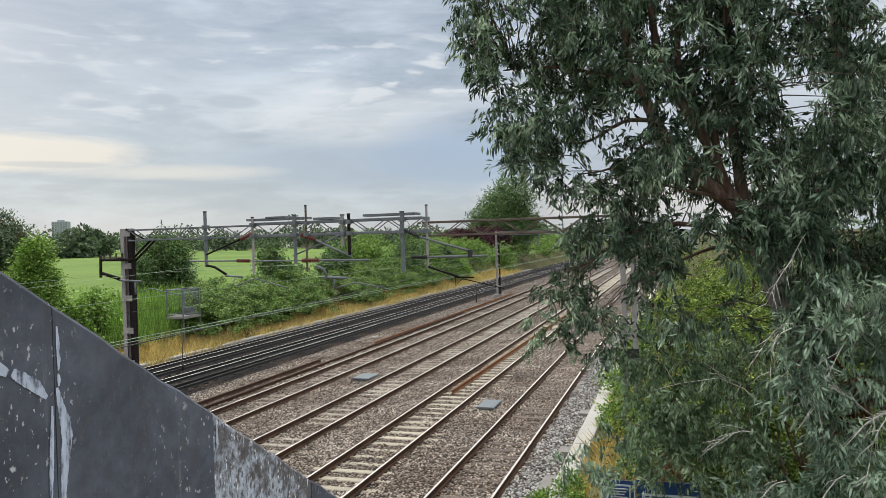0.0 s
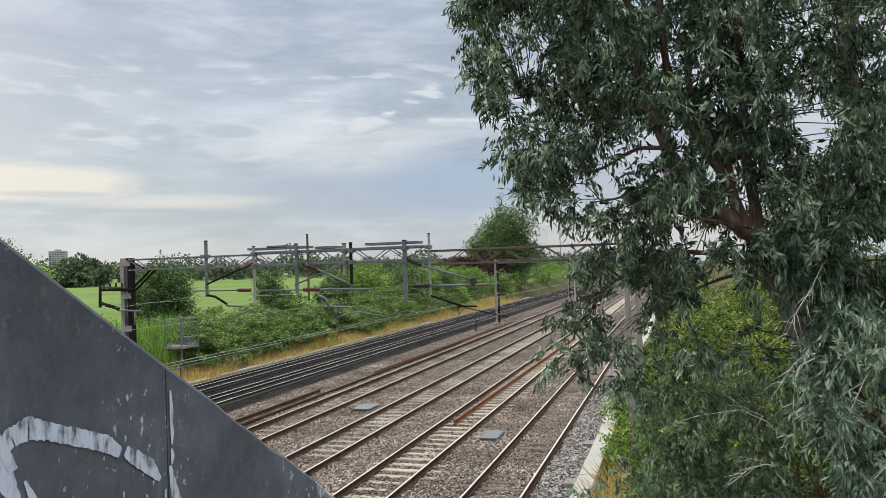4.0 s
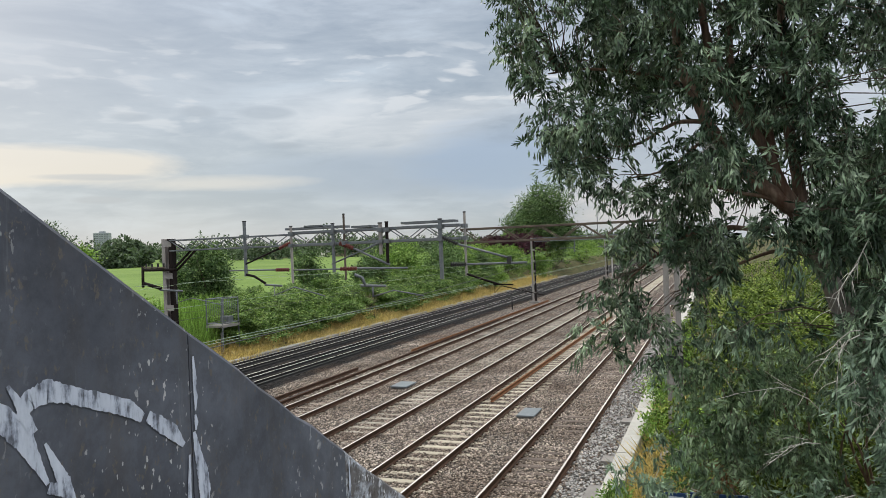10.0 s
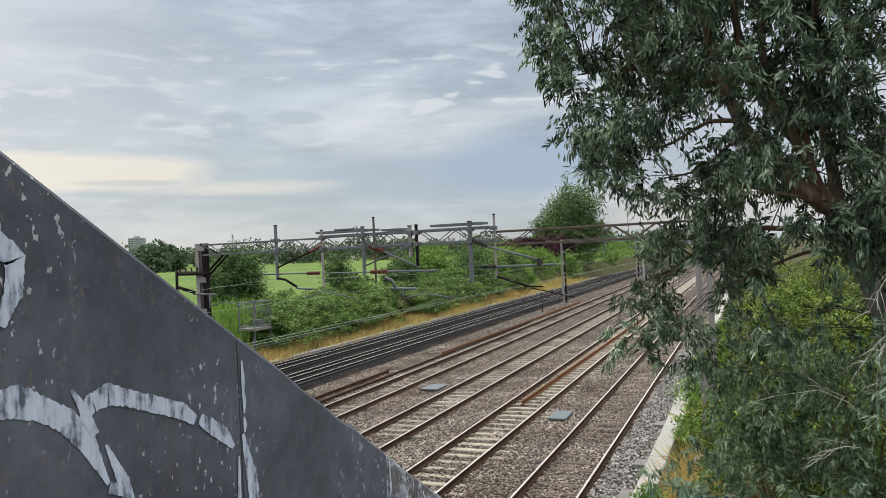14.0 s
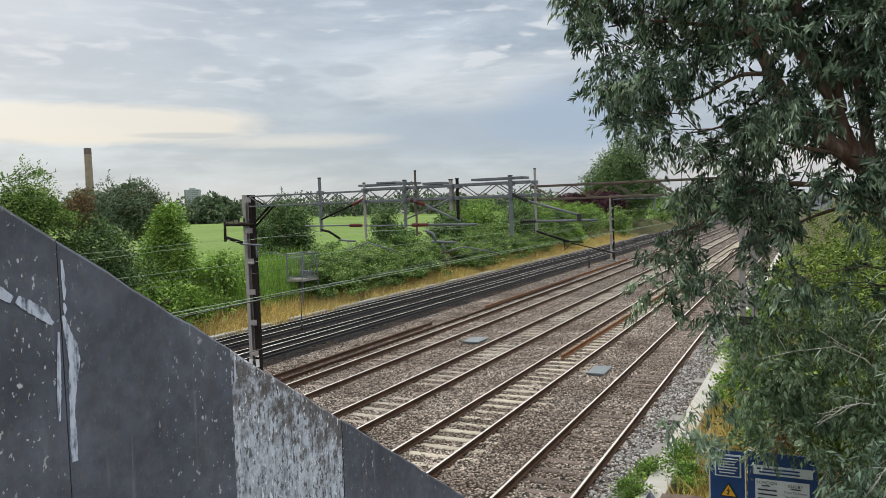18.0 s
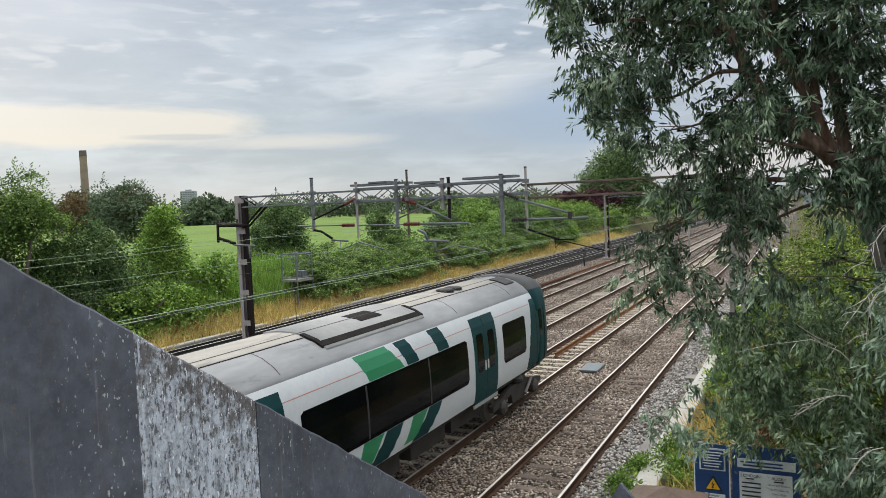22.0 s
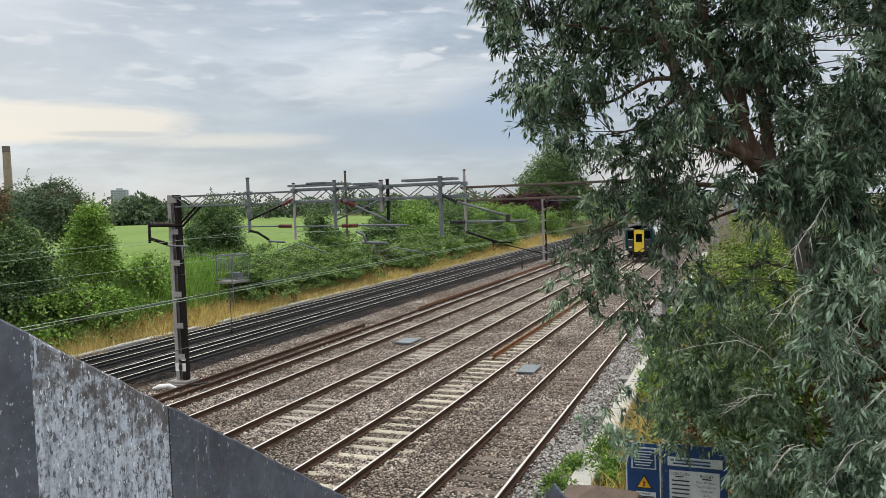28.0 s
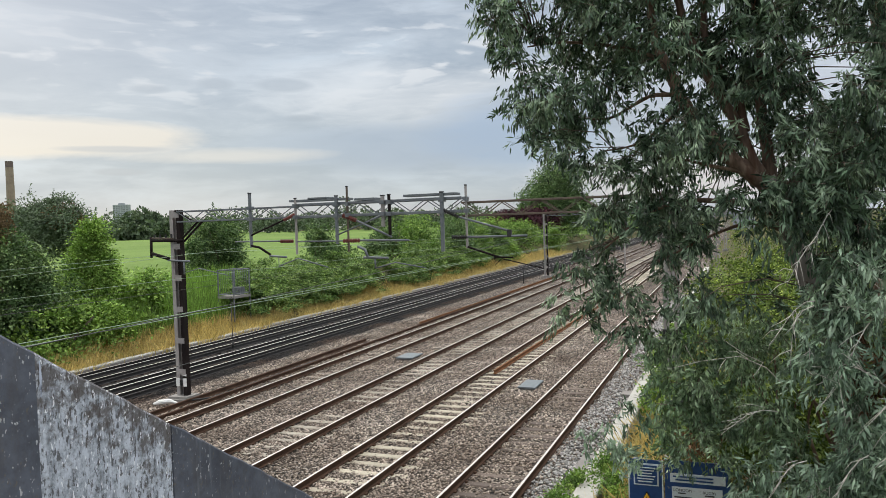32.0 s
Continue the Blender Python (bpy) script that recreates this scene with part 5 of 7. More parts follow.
    dead_twigs(t, [((1.51, 7.98, 4.44), (0.93, 7.81, 4.18)), ((1.11, 7.81, 4.31), (0.67, 7.72, 4.00)), ((1.07, 7.81, 4.28), (0.89, 7.72, 3.78)), ((1.02, 7.89, 4.22), (0.63, 7.81, 4.53)), ((0.36, 7.98, 5.06), (0.01, 7.98, 4.71)), ((0.34, 7.89, 5.03), (0.14, 7.89, 4.58)), ((0.85, 8.25, 4.88), (0.51, 7.89, 4.31)), ((0.14, 8.33, 4.18), (-0.69, 8.16, 4.44)), ((0.05, 8.33, 3.96), (-0.47, 8.16, 3.74)),
                   ((-0.69, 9.21, 6.64), (-0.96, 9.04, 6.95)), ((-0.78, 9.21, 6.95), (-1.18, 9.04, 6.42)), ((0.76, 7.98, 3.70), (0.45, 7.89, 3.26)), ((0.27, 7.98, 3.61), (-0.03, 7.89, 3.30)), ((1.29, 7.98, 3.52), (0.93, 7.81, 3.17)), ((0.41, 8.33, 5.63), (0.14, 8.16, 5.19)), ((0.58, 8.51, 5.90), (0.36, 8.33, 5.46))], 8)


eucalyptus_by_tracks()


def eucalyptus_behind():
    t = thing("eucalyptus_tree", "second eucalyptus with pale twin trunks and dense leaves", "tree", (2.6, 12.2, -0.3))
    o = Vector(t.location)
    skeleton = []

    def go(points, r0, r1, name="limb", mat="bark"):
        limb(t, [Vector(p) - o for p in points], r0, r1, name, mat)
        for p, q in zip(points, points[1:]):
            p, q = Vector(p), Vector(q)
            skeleton.extend(p.lerp(q, k / 4) for k in range(4))

    go([(2.6, 12.1, -0.5), (2.5, 12.0, 3.0), (2.49, 12.0, 5.14), (2.51, 12.0, 5.8), (2.46, 12.0, 6.2)], 0.22, 0.2, "trunk", "bark_pale")
    go([(2.5, 12.0, 6.1), (2.49, 12.0, 6.63), (2.5, 12.0, 7.1), (2.58, 12.0, 7.96), (2.76, 12.0, 9.05), (2.9, 12.0, 10.2)], 0.13, 0.05, mat="bark_pale")
    go([(2.44, 12.0, 6.2), (2.26, 12.0, 6.78), (2.05, 12.0, 7.06), (1.77, 12.0, 7.45), (1.6, 12.0, 7.95), (1.52, 12.0, 8.56), (1.58, 12.0, 9.08), (1.7, 12.0, 9.63), (1.85, 12.0, 10.3)], 0.14, 0.09)
    go([(1.6, 12.0, 8.7), (1.85, 11.95, 8.96), (2.05, 11.9, 9.1), (2.35, 11.8, 9.5)], 0.05, 0.02)
    go([(1.58, 12.0, 8.6), (1.9, 11.9, 8.72), (2.3, 11.8, 8.6), (2.7, 11.7, 8.8)], 0.035, 0.012)
    go([(1.54, 12.0, 8.95), (1.22, 11.9, 9.15), (0.92, 11.8, 9.07), (0.6, 11.7, 9.3)], 0.03, 0.01)
    go([(1.6, 12.0, 9.1), (1.38, 11.9, 9.42), (1.2, 11.8, 9.9)], 0.06, 0.03)
    go([(2.5, 11.9, 7.7), (2.2, 11.6, 8.1), (2.7, 11.4, 8.4), (3.2, 11.2, 8.9)], 0.03, 0.01)
    go([(2.47, 11.9, 5.2), (2.25, 11.5, 5.0), (2.1, 11.2, 4.7)], 0.06, 0.03)
    go([(2.5, 11.8, 5.05), (2.0, 11.3, 5.0), (1.6, 10.9, 4.75)], 0.035, 0.012)
    rng = np.random.default_rng(78)
    clumps = []
    while len(clumps) < 230:
        x, z, r = rng.uniform(0.75, 4.2), rng.uniform(4.6, 10.6), rng.uniform(0.22, 0.40)
        if any(math.hypot((x - gx) / (gr + 0.2 * r), (z - gz) / (gh + 0.2 * r)) < 1 for gx, gz, gr, gh in ((0.98, 8.2, 0.28, 0.8), (1.08, 9.1, 0.3, 0.22), (2.1, 8.85, 0.55, 0.42), (1.6, 8.6, 0.14, 0.5), (2.42, 6.4, 0.3, 0.32), (1.9, 3.9, 0.2, 0.3))):
            continue
        clumps.append((x, rng.uniform(10.6, 13.0), z, r))
    clumps += [(rng.uniform(0.8, 2.6), rng.uniform(10.4, 11.6), rng.uniform(5.0, 6.6), rng.uniform(0.2, 0.32)) for k in range(36)]
    boughs(t, skeleton, clumps, 6)
    crown(t, clumps, 165, "euc_leaf", 203)


eucalyptus_behind()
for k, (x, y, z, r, h, mat) in enumerate([(-1.1, 15.4, -0.3, 0.7, 1.9, "leaf_dry"), (-1.5, 12.6, -0.3, 0.8, 1.5, "leaf_dry"), (-0.6, 13.6, -0.3, 1.0, 1.9, "leaf_dry"), (0.6, 12.4, -0.3, 1.0, 1.7, "leaf_dry"), (-1.1, 18.2, -0.3, 0.9, 2.9, "leaf_mid"), (-1.45, 21.0, -0.3, 0.85, 2.6, "leaf_under"), (0.2, 14.5, -0.2, 1.6, 3.4, "leaf_under"), (-0.9, 16.5, -0.2, 1.1, 2.4, "leaf_deep"), (1.8, 17.0, -0.2, 2.2, 5.2, "leaf_under"), (-0.3, 19.5, -0.2, 1.5, 3.2, "leaf_under"), (0.6, 24, -0.2, 2.4, 5.0, "leaf_under"), (-1.2, 21.5, -0.2, 0.9, 1.8, "leaf_under"),
                                        (3.2, 20, -0.2, 2.6, 6.0, "leaf_under"), (3.8, 14.5, -0.2, 2.0, 4.6, "leaf_under"), (0.3, 31, -0.2, 2.4, 4.8, "leaf_under"), (-0.8, 12.8, -0.3, 0.9, 1.5, "leaf_deep"), (4.2, 27, -0.2, 3.0, 6.8, "leaf_under"), (1.5, 40, -0.2, 3.2, 5.5, "leaf_under"), (2.5, 55, -0.2, 4.0, 6.0, "leaf_under")]):
    leafy("shrub", "green undergrowth shrub below the eucalyptus", "shrub", (x, y, z), (x, y, z + h * 0.52), (r, r, h * 0.5), int(7500 * r if y < 18 else 4200 * r), 0.078 if y < 18 else 0.1, mat, 300 + k, lumps=13, group="undergrowth")
for k, (x, y, z, r) in enumerate([(-3.8, 16.9, -0.1, 0.34), (-3.72, 15.6, -0.1, 0.26), (-3.2, 17.8, 0.0, 0.3), (-2.9, 16.6, 0.0, 0.3)]):
    leafy("weed_clump", "small leafy weeds rooted at the concrete coping", "weed", (x, y, z), (x, y, z + 0.18), (r, r * 1.3, 0.28), 900, 0.06, "leaf_mid", 540 + k, lumps=7, group="kerb weeds")
for k in range(12):
    y = 24.5 + 2.3 * k + 0.6 * math.sin(k * 3.1)
    x = -2.75 + 0.25 * math.sin(k * 1.7)
    leafy("weed_clump", "leafy green weeds growing over the concrete kerb", "weed", (x, y, -0.4), (x, y, 0.1), (0.65, 1.1, 0.75), 1500, 0.10, "leaf_light" if k % 3 == 0 else "leaf_mid", 500 + k, lumps=9, group="kerb weeds")
verge("rough_grass", "rough yellow-green grass beside the concrete kerb", 24000, -3.0, 2.5, 9, 36, 0.8, "straw", 7, 0.45)
verge("rough_grass", "rough green weeds beside the concrete kerb", 14000, -2.9, 2.5, 9, 40, 0.45, "weed", 8, 0.5)


# ---- overhead line ----
def lattice(parent, x0, x1, z0, z1, y, mat, step=0.62, chord=0.09, name="boom"):
    """A stretch of lattice beam: four chords and the lacing of both faces."""
    for z in (z0, z1):
        for dy in (-0.2, 0.2):
            g = Geo()
            g.bar((x0, y + dy, z), (x1, y + dy, z), chord, chord)
            part("chord", g, mat, parent)
    n = max(1, round((x1 - x0) / step))
    for k in range(n):
        a, b = x0 + (x1 - x0) * k / n, x0 + (x1 - x0) * (k + 1) / n
        for dy in (-0.2, 0.2):
            g = Geo()
            lo, hi = (z0, z1) if k % 2 else (z1, z0)
            g.bar((a, y + dy, lo), (b, y + dy, hi), 0.028, 0.028)
            part("lacing", g, mat, parent)
        g = Geo()
        g.bar((a, y - 0.2, z1 - 0.01), (b, y + 0.2, z1 - 0.01), 0.03, 0.03)
        part("lacing", g, mat, parent)


def insulator(parent, a, b, r, mat="insulator", sheds=7):
    a, b = Vector(a), Vector(b)
    pts, radii = [], []
    for k in range(sheds):
        for s, q in ((0.0, 0.45), (0.25, 1.0), (0.5, 0.95), (0.75, 0.45)):
            pts.append(a + (b - a) * ((k + s) / sheds))
            radii.append(r * q * 0.82)
    g = Geo()
    g.tube(pts, radii, 10)
    part("insulator", g, mat, parent, "glazed ribbed insulator", smooth=False)


def rod(parent, pts, r, mat="steel", name="tube"):
    g = Geo()
    g.tube(pts, r, 8)
    part(name, g, mat, parent, smooth=True)


def build_mast(parent, x, y, top, dark_right=True):
    # the right leg takes the shaded copy of the steel: shade in its colour
    for k, (dx, mat) in enumerate(((-0.145, "mast"), (0.145, "mast_dark" if dark_right else "mast"))):
        g = Geo()
        s = 1 if k == 0 else -1
        ring = [(-0.07, -0.11), (0.07, -0.11), (0.07, -0.085), (-0.045, -0.085), (-0.045, 0.085), (0.07, 0.085), (0.07, 0.11), (-0.07, 0.11)]
        g.extrude([(x + dx + u * s, y + v) for u, v in ring], -0.3, top, lambda u, v, w: (u, v, w))
        part("mast_leg", g, mat, parent)
    for k in range(6):
        z = 0.75 + k * 1.12
        for dy in (-0.115, 0.115):
            g = Geo()
            g.box(x - 0.205, x + 0.205, y + dy - 0.006, y + dy + 0.006, z, z + 0.2)
            part("batten_plate", g, "mast", parent)
    g = Geo()
    g.box(x - 0.5, x + 0.5, y - 0.45, y + 0.45, -0.6, -0.08)
    g.box(x - 0.4, x + 0.4, y - 0.35, y + 0.35, -0.08, 0.0)
    part("foundation", g, "grey_concrete", parent)


def build_portal(y, full):
    t = thing("overhead_line_portal", "steel overhead line portal with lattice boom across four tracks" if full else "distant steel lattice portal over the tracks", "portal", (0, y, 0), group="overhead line portals")
    xl, xr = -18.87, -2.0
    build_mast(t, xl, 0, 6.62)
    build_mast(t, xr, 0, 6.5, False)
    lattice(t, xl + 0.2, -13.9, 6.2, 6.56, 0, "steel", chord=0.05)
    lattice(t, -13.9, -8.0, 6.2, 6.6, 0, "steel", chord=0.085)
    lattice(t, -8.0, xr, 6.05, 6.45, 0, "rust", chord=0.06)
    for a, b in (((xl + 0.2, 0.12, 5.5), (xl + 1.05, 0.12, 6.2)), ((xl + 0.2, -0.12, 5.5), (xl + 1.05, -0.12, 6.2)), ((xr - 0.2, 0, 5.4), (xr - 1.0, 0, 6.1)), ((xl + 0.05, -0.12, 6.6), (xl + 0.8, -0.12, 6.22))):
        g = Geo()
        g.bar(a, b, 0.06, 0.06)
        part("knee_brace", g, "mast_dark", t)
    if not full:
        for x in (-14.5, -10.6, -7.0, -4.2):
            g = Geo()
            g.bar((x, 0, 6.6), (x, 0, 5.0), 0.11, 0.11)
            part("drop_post", g, "steel", t)
            rod(t, [(x, 0, 5.4), (x - 1.6, 0, 5.4)], 0.03)
        return t
    g = Geo()
    g.box(xr - 0.24, xr + 0.24, -0.16, -0.125, 2.45, 2.72)
    part("mast_plate", g, "black", t, "black plate on the mast")
    # walkway planks on the boom
    for a, b, z in ((-14.0, -11.9, 6.70), (-11.6, -10.9, 6.66), (-9.9, -8.2, 6.70), (-13.3, -12.6, 6.75)):
        g = Geo()
        g.box(a, b, -0.26, 0.26, z, z + 0.07)
        part("plank", g, "steel", t)
    # drop posts: x, top, bottom, size, metal
    for x, top, low, w, mat in ((-15.52, 7.05, 5.24, 0.14, "steel"), (-13.75, 6.8, 4.98, 0.11, "mast"), (-12.23, 6.82, 5.3, 0.14, "steel"), (-11.83, 7.1, 5.04, 0.09, "rust"), (-10.58, 6.76, 5.8, 0.16, "mast"), (-10.36, 6.78, 5.5, 0.13, "mast_dark"), (-8.6, 6.78, 4.99, 0.17, "steel"), (-7.82, 6.95, 5.07, 0.10, "mast")):
        g = Geo()
        w *= 0.62
        g.bar((x, -0.3, low), (x, -0.3, top), w, w, up=(0, 1, 0))
        p = part("drop_post", g, mat, t)
        g = Geo()
        g.box(x - w * 0.55, x + w * 0.55, -0.3 - w * 0.55, -0.3 + w * 0.55, top, top + 0.035)
        part("cap", g, "black", p)
        for z in (6.2, 6.56):
            g = Geo()
            g.box(x - w * 0.8, x + w * 0.8, -0.4, -0.15, z - 0.06, z + 0.06)
            part("clamp", g, "steel", p)
    # cantilevers
    yy = -0.32
    insulator(t, (-14.2, yy, 6.12), (-13.75, yy, 6.3), 0.075)
    rod(t, [(-15.5, yy, 5.65), (-14.2, yy, 6.12)], 0.03, "mast_dark")
    rod(t, [(-16.15, yy, 5.45), (-14.3, yy, 5.43)], 0.026)
    insulator(t, (-14.35, yy, 5.43), (-13.85, yy, 5.42), 0.08)
    insulator(t, (-12.0, yy, 6.2), (-11.5, yy, 6.02), 0.095)
    rod(t, [(-11.5, yy, 6.02), (-10.29, yy, 5.47)], 0.034)
    insulator(t, (-12.0, yy, 5.39), (-11.4, yy, 5.39), 0.09)
    rod(t, [(-13.7, yy, 5.4), (-12.0, yy, 5.39)], 0.022)
    rod(t, [(-11.4, yy, 5.39), (-9.71, yy, 5.36)], 0.034)
    rod(t, [(-12.3, yy, 5.55), (-11.2, yy, 5.95), (-10.5, yy, 6.2)], 0.026)
    insulator(t, (-10.95, yy, 6.04), (-10.6, yy, 6.17), 0.06, "steel", 5)
    insulator(t, (-8.55, yy, 6.24), (-8.05, yy, 6.02), 0.085, "black")
    rod(t, [(-8.05, yy, 6.02), (-6.49, yy, 5.56)], 0.034)
    insulator(t, (-8.3, yy, 5.42), (-7.8, yy, 5.41), 0.085, "black")
    rod(t, [(-7.8, yy, 5.41), (-5.96, yy, 5.41)], 0.034)
    g = Geo()
    g.box(-6.55, -6.43, yy - 0.05, yy + 0.05, 5.38, 5.6)
    part("clamp", g, "black", t)
    # registration fittings below
    for pts, mat, r in (([(-15.5, yy, 5.3), (-15.2, yy, 5.24), (-14.77, yy, 4.99)], "mast_dark", 0.04), ([(-14.8, yy, 4.95), (-14.15, yy, 4.9)], "steel", 0.035), ([(-14.45, yy, 4.9), (-14.45, yy, 4.6), (-13.7, yy, 4.85), (-12.6, yy, 4.55)], "steel", 0.02),
                        ([(-11.5, yy, 5.2), (-11.25, yy, 5.1), (-11.15, yy, 4.85)], "steel", 0.045), ([(-11.3, yy, 4.85), (-10.45, yy, 4.82)], "steel", 0.04), ([(-10.9, yy, 4.82), (-10.9, yy, 4.5)], "steel", 0.03), ([(-10.9, yy, 4.5), (-10.2, yy, 4.68), (-9.2, yy, 4.5)], "steel", 0.02),
                        ([(-7.8, yy, 5.12), (-7.45, yy, 5.0), (-6.85, yy, 4.8)], "mast_dark", 0.032), ([(-7.0, yy, 4.8), (-6.4, yy, 4.78)], "mast_dark", 0.022), ([(-6.95, yy, 4.8), (-6.97, yy, 4.55), (-6.75, yy, 4.75), (-5.5, yy, 4.45)], "mast_dark", 0.015)):
        rod(t, pts, r, mat, "fitting")
    # bracket on the field side of the mast
    for a, b, r, mat in (((-19.85, -0.2, 5.56), (-18.45, -0.2, 5.54), 0.05, "mast_dark"), ((-19.85, -0.2, 5.65), (-18.9, -0.2, 5.62), 0.03, "rust"), ((-19.86, -0.2, 5.7), (-19.88, -0.2, 4.95), 0.05, "mast_dark"), ((-19.85, -0.2, 5.1), (-19.1, -0.2, 4.9), 0.06, "mast_dark"), ((-19.15, -0.2, 4.85), (-18.2, -0.2, 4.8), 0.035, "steel"), ((-18.45, -0.2, 4.8), (-18.45, -0.2, 4.35), 0.03, "steel")):
        rod(t, [a, b], r, mat, "bracket")
    rod(t, [(-18.45, -0.2, 4.4), (-17.8, -0.2, 4.55), (-16.6, -0.2, 4.3)], 0.015, "steel", "fitting")
    for k in range(4):
        x = -19.7 + 0.25 * k
        g = Geo()
        g.bar((x, -0.2, 5.6), (x, -0.2, 5.78), 0.05, 0.05, up=(0, 1, 0))
        part("bolt", g, "black", t)
    # painted band at the foot of the mast
    for dx, z0, z1, mat in ((-0.145, 0.33, 0.62, "white"), (0.145, 0.33, 0.62, "white"), (0.145, 0.70, 0.78, "white"), (0.0, 0.36, 0.55, "black")):
        g = Geo()
        g.box(xl + dx - 0.085, xl + dx + 0.085, -0.118, -0.112, z0, z1)
        part("painted_mark", g, mat, t, "painted location mark" if mat == "white" else "")
    return t


build_portal(22.23, True)
build_portal(78.0, False)
build_portal(133.0, False)
build_portal(188.0, False)


def wire(name, label, x, z, sag, r, mat, spans=((-33.8, 22.23), (22.23, 78.0), (78.0, 133.0), (133.0, 188.0)), stagger=0.0):
    pts = []
    for k, (a, b) in enumerate(spans):
        for i in range(12):
            s = i / 12
            pts.append((x + stagger * ((-1) ** k) * (1 - 2 * s), a + (b - a) * s, z - sag * 4 * s * (1 - s)))
    pts.append((x, spans[-1][1], z))
    g = Geo()
    g.tube(pts, r, 6)
    ob = g.make(name, mat, None, smooth=True)
    return tagged(ob, label, "wire", "overhead wires")


for x, zc, zm in ((-5.6, 4.5, 5.45), (-9.0, 4.48, 5.4), (-12.37, 4.5, 5.4), (-16.07, 4.42, 5.25)):
    wire("contact_wire", "thin green copper contact wire over the track", x, zc, 0.02, 0.006 if x in (-9.0, -16.07) else 0.004, "wire" if x in (-9.0, -16.07) else "wire_dark", stagger=0.15)
    if x < -16 or x > -6:
        wire("catenary_wire", "thin green copper carrier wire above the contact wire", x, zm, 0.55, 0.005, "wire" if x < -16 else "wire_dark")
wire("contact_wire", "second contact wire beside the first over the track", -8.86, 4.46, 0.02, 0.0055, "wire", stagger=0.12)
wire("return_wire", "thin return wire carried on the mast brackets", -19.6, 5.03, 0.25, 0.006, "wire")
wire("return_wire", "thin dark return wire below the mast bracket", -19.2, 3.95, 0.2, 0.004, "wire_dark")

# ---- lineside things ----
def small(name, label, category, geo, mat, **k):
    return tagged(geo.make(name, mat), label, category, **k)


def cover(x0, x1, y0, y1, label):
    t = thing("cover_plate", label, "cover", ((x0 + x1) / 2, (y0 + y1) / 2, -0.27), group="cover plates")
    w, d = (x1 - x0) * 0.44, (y1 - y0) * 0.44
    g = Geo()
    g.box(-w + 0.05, w - 0.05, -d + 0.05, d - 0.05, -0.15, 0.15)
    part("box", g, "grey_concrete", t)
    g = Geo()
    g.extrude([(-w, 0.15), (w, 0.15), (w, 0.18), (w - 0.02, 0.20), (-w + 0.02, 0.20), (-w, 0.18)], -d, d)
    part("lid", g, "pad", t, "grey-blue plate lid")


cover(-14.62, -13.72, 30.9, 32.3, "small grey cover plate between the tracks")
cover(-7.72, -6.98, 26.3, 27.75, "grey-blue cover plate beside the rail")


def spare_rail(x, y0, y1, mat, label, z=-0.05, turn=0.0):
    t = thing("spare_rail", label, "rail", (x, y0, z), group="spare rails")
    g = Geo()
    g.extrude(RAIL, 0, y1 - y0)
    part("rail", g, mat, t)
    t.rotation_euler[2] = turn


spare_rail(-18.3, 12.0, 35.6, "rail_side", "old brown rail lying beside the track", -0.03, 0.004)
spare_rail(-17.65, 10.0, 60.0, "rail_side", "old brown rail lying close to the track", -0.03, 0.0)
spare_rail(-18.05, 42.0, 80.0, "old_rail", "orange rusty rail lying in the ballast", -0.03, -0.006)
spare_rail(-9.28, 28.8, 62.0, "old_rail", "orange rusty rail lying inside the track", 0.0, -0.012)

# cable lying from the mast foot
g = Geo()
g.tube([(-18.4, 21.9, -0.1), (-18.0, 22.6, -0.15), (-17.95, 25, -0.14), (-18.0, 30, -0.14)], 0.035, 7)
small("cable", "black cable lying on the ballast by the mast", "cable", g, "black")
g = Geo()
g.tube([(-19.35, 21.2, -0.12), (-19.1, 21.25, -0.05), (-18.8, 21.4, -0.03), (-18.5, 21.45, -0.1)], [0.03, 0.09, 0.08, 0.03], 9)
small("sandbag", "white sandbag lying at the mast foot", "sandbag", g, "white")


def build_thin_post():
    t = thing("marker_post", "thin dark post with a ring beside the electric tracks", "post", (-23.75, 31.6, -0.2))
    rod(t, [(0, 0, -0.2), (0, 0, 2.4)], 0.018, "black", "post")
    rod(t, [(0.0, 0, 2.4), (0.13, 0, 2.48), (0.16, 0, 2.62), (0.05, 0, 2.72), (-0.08, 0, 2.62), (0, 0, 2.5)], 0.016, "black", "ring")
    rod(t, [(0, 0, 0.2), (0, 0, 0.5)], 0.06, "black", "base")
    p = thing("marker_post", "short dark steel post at the track side", "post", (-19.33, 70.5, -0.2))
    rod(p, [(0, 0, -0.2), (0, 0, 1.45)], 0.07, "black", "post")
    g = Geo()
    g.box(-0.1, 0.1, -0.1, 0.1, 1.45, 1.5)
    part("cap", g, "black", p)


build_thin_post()


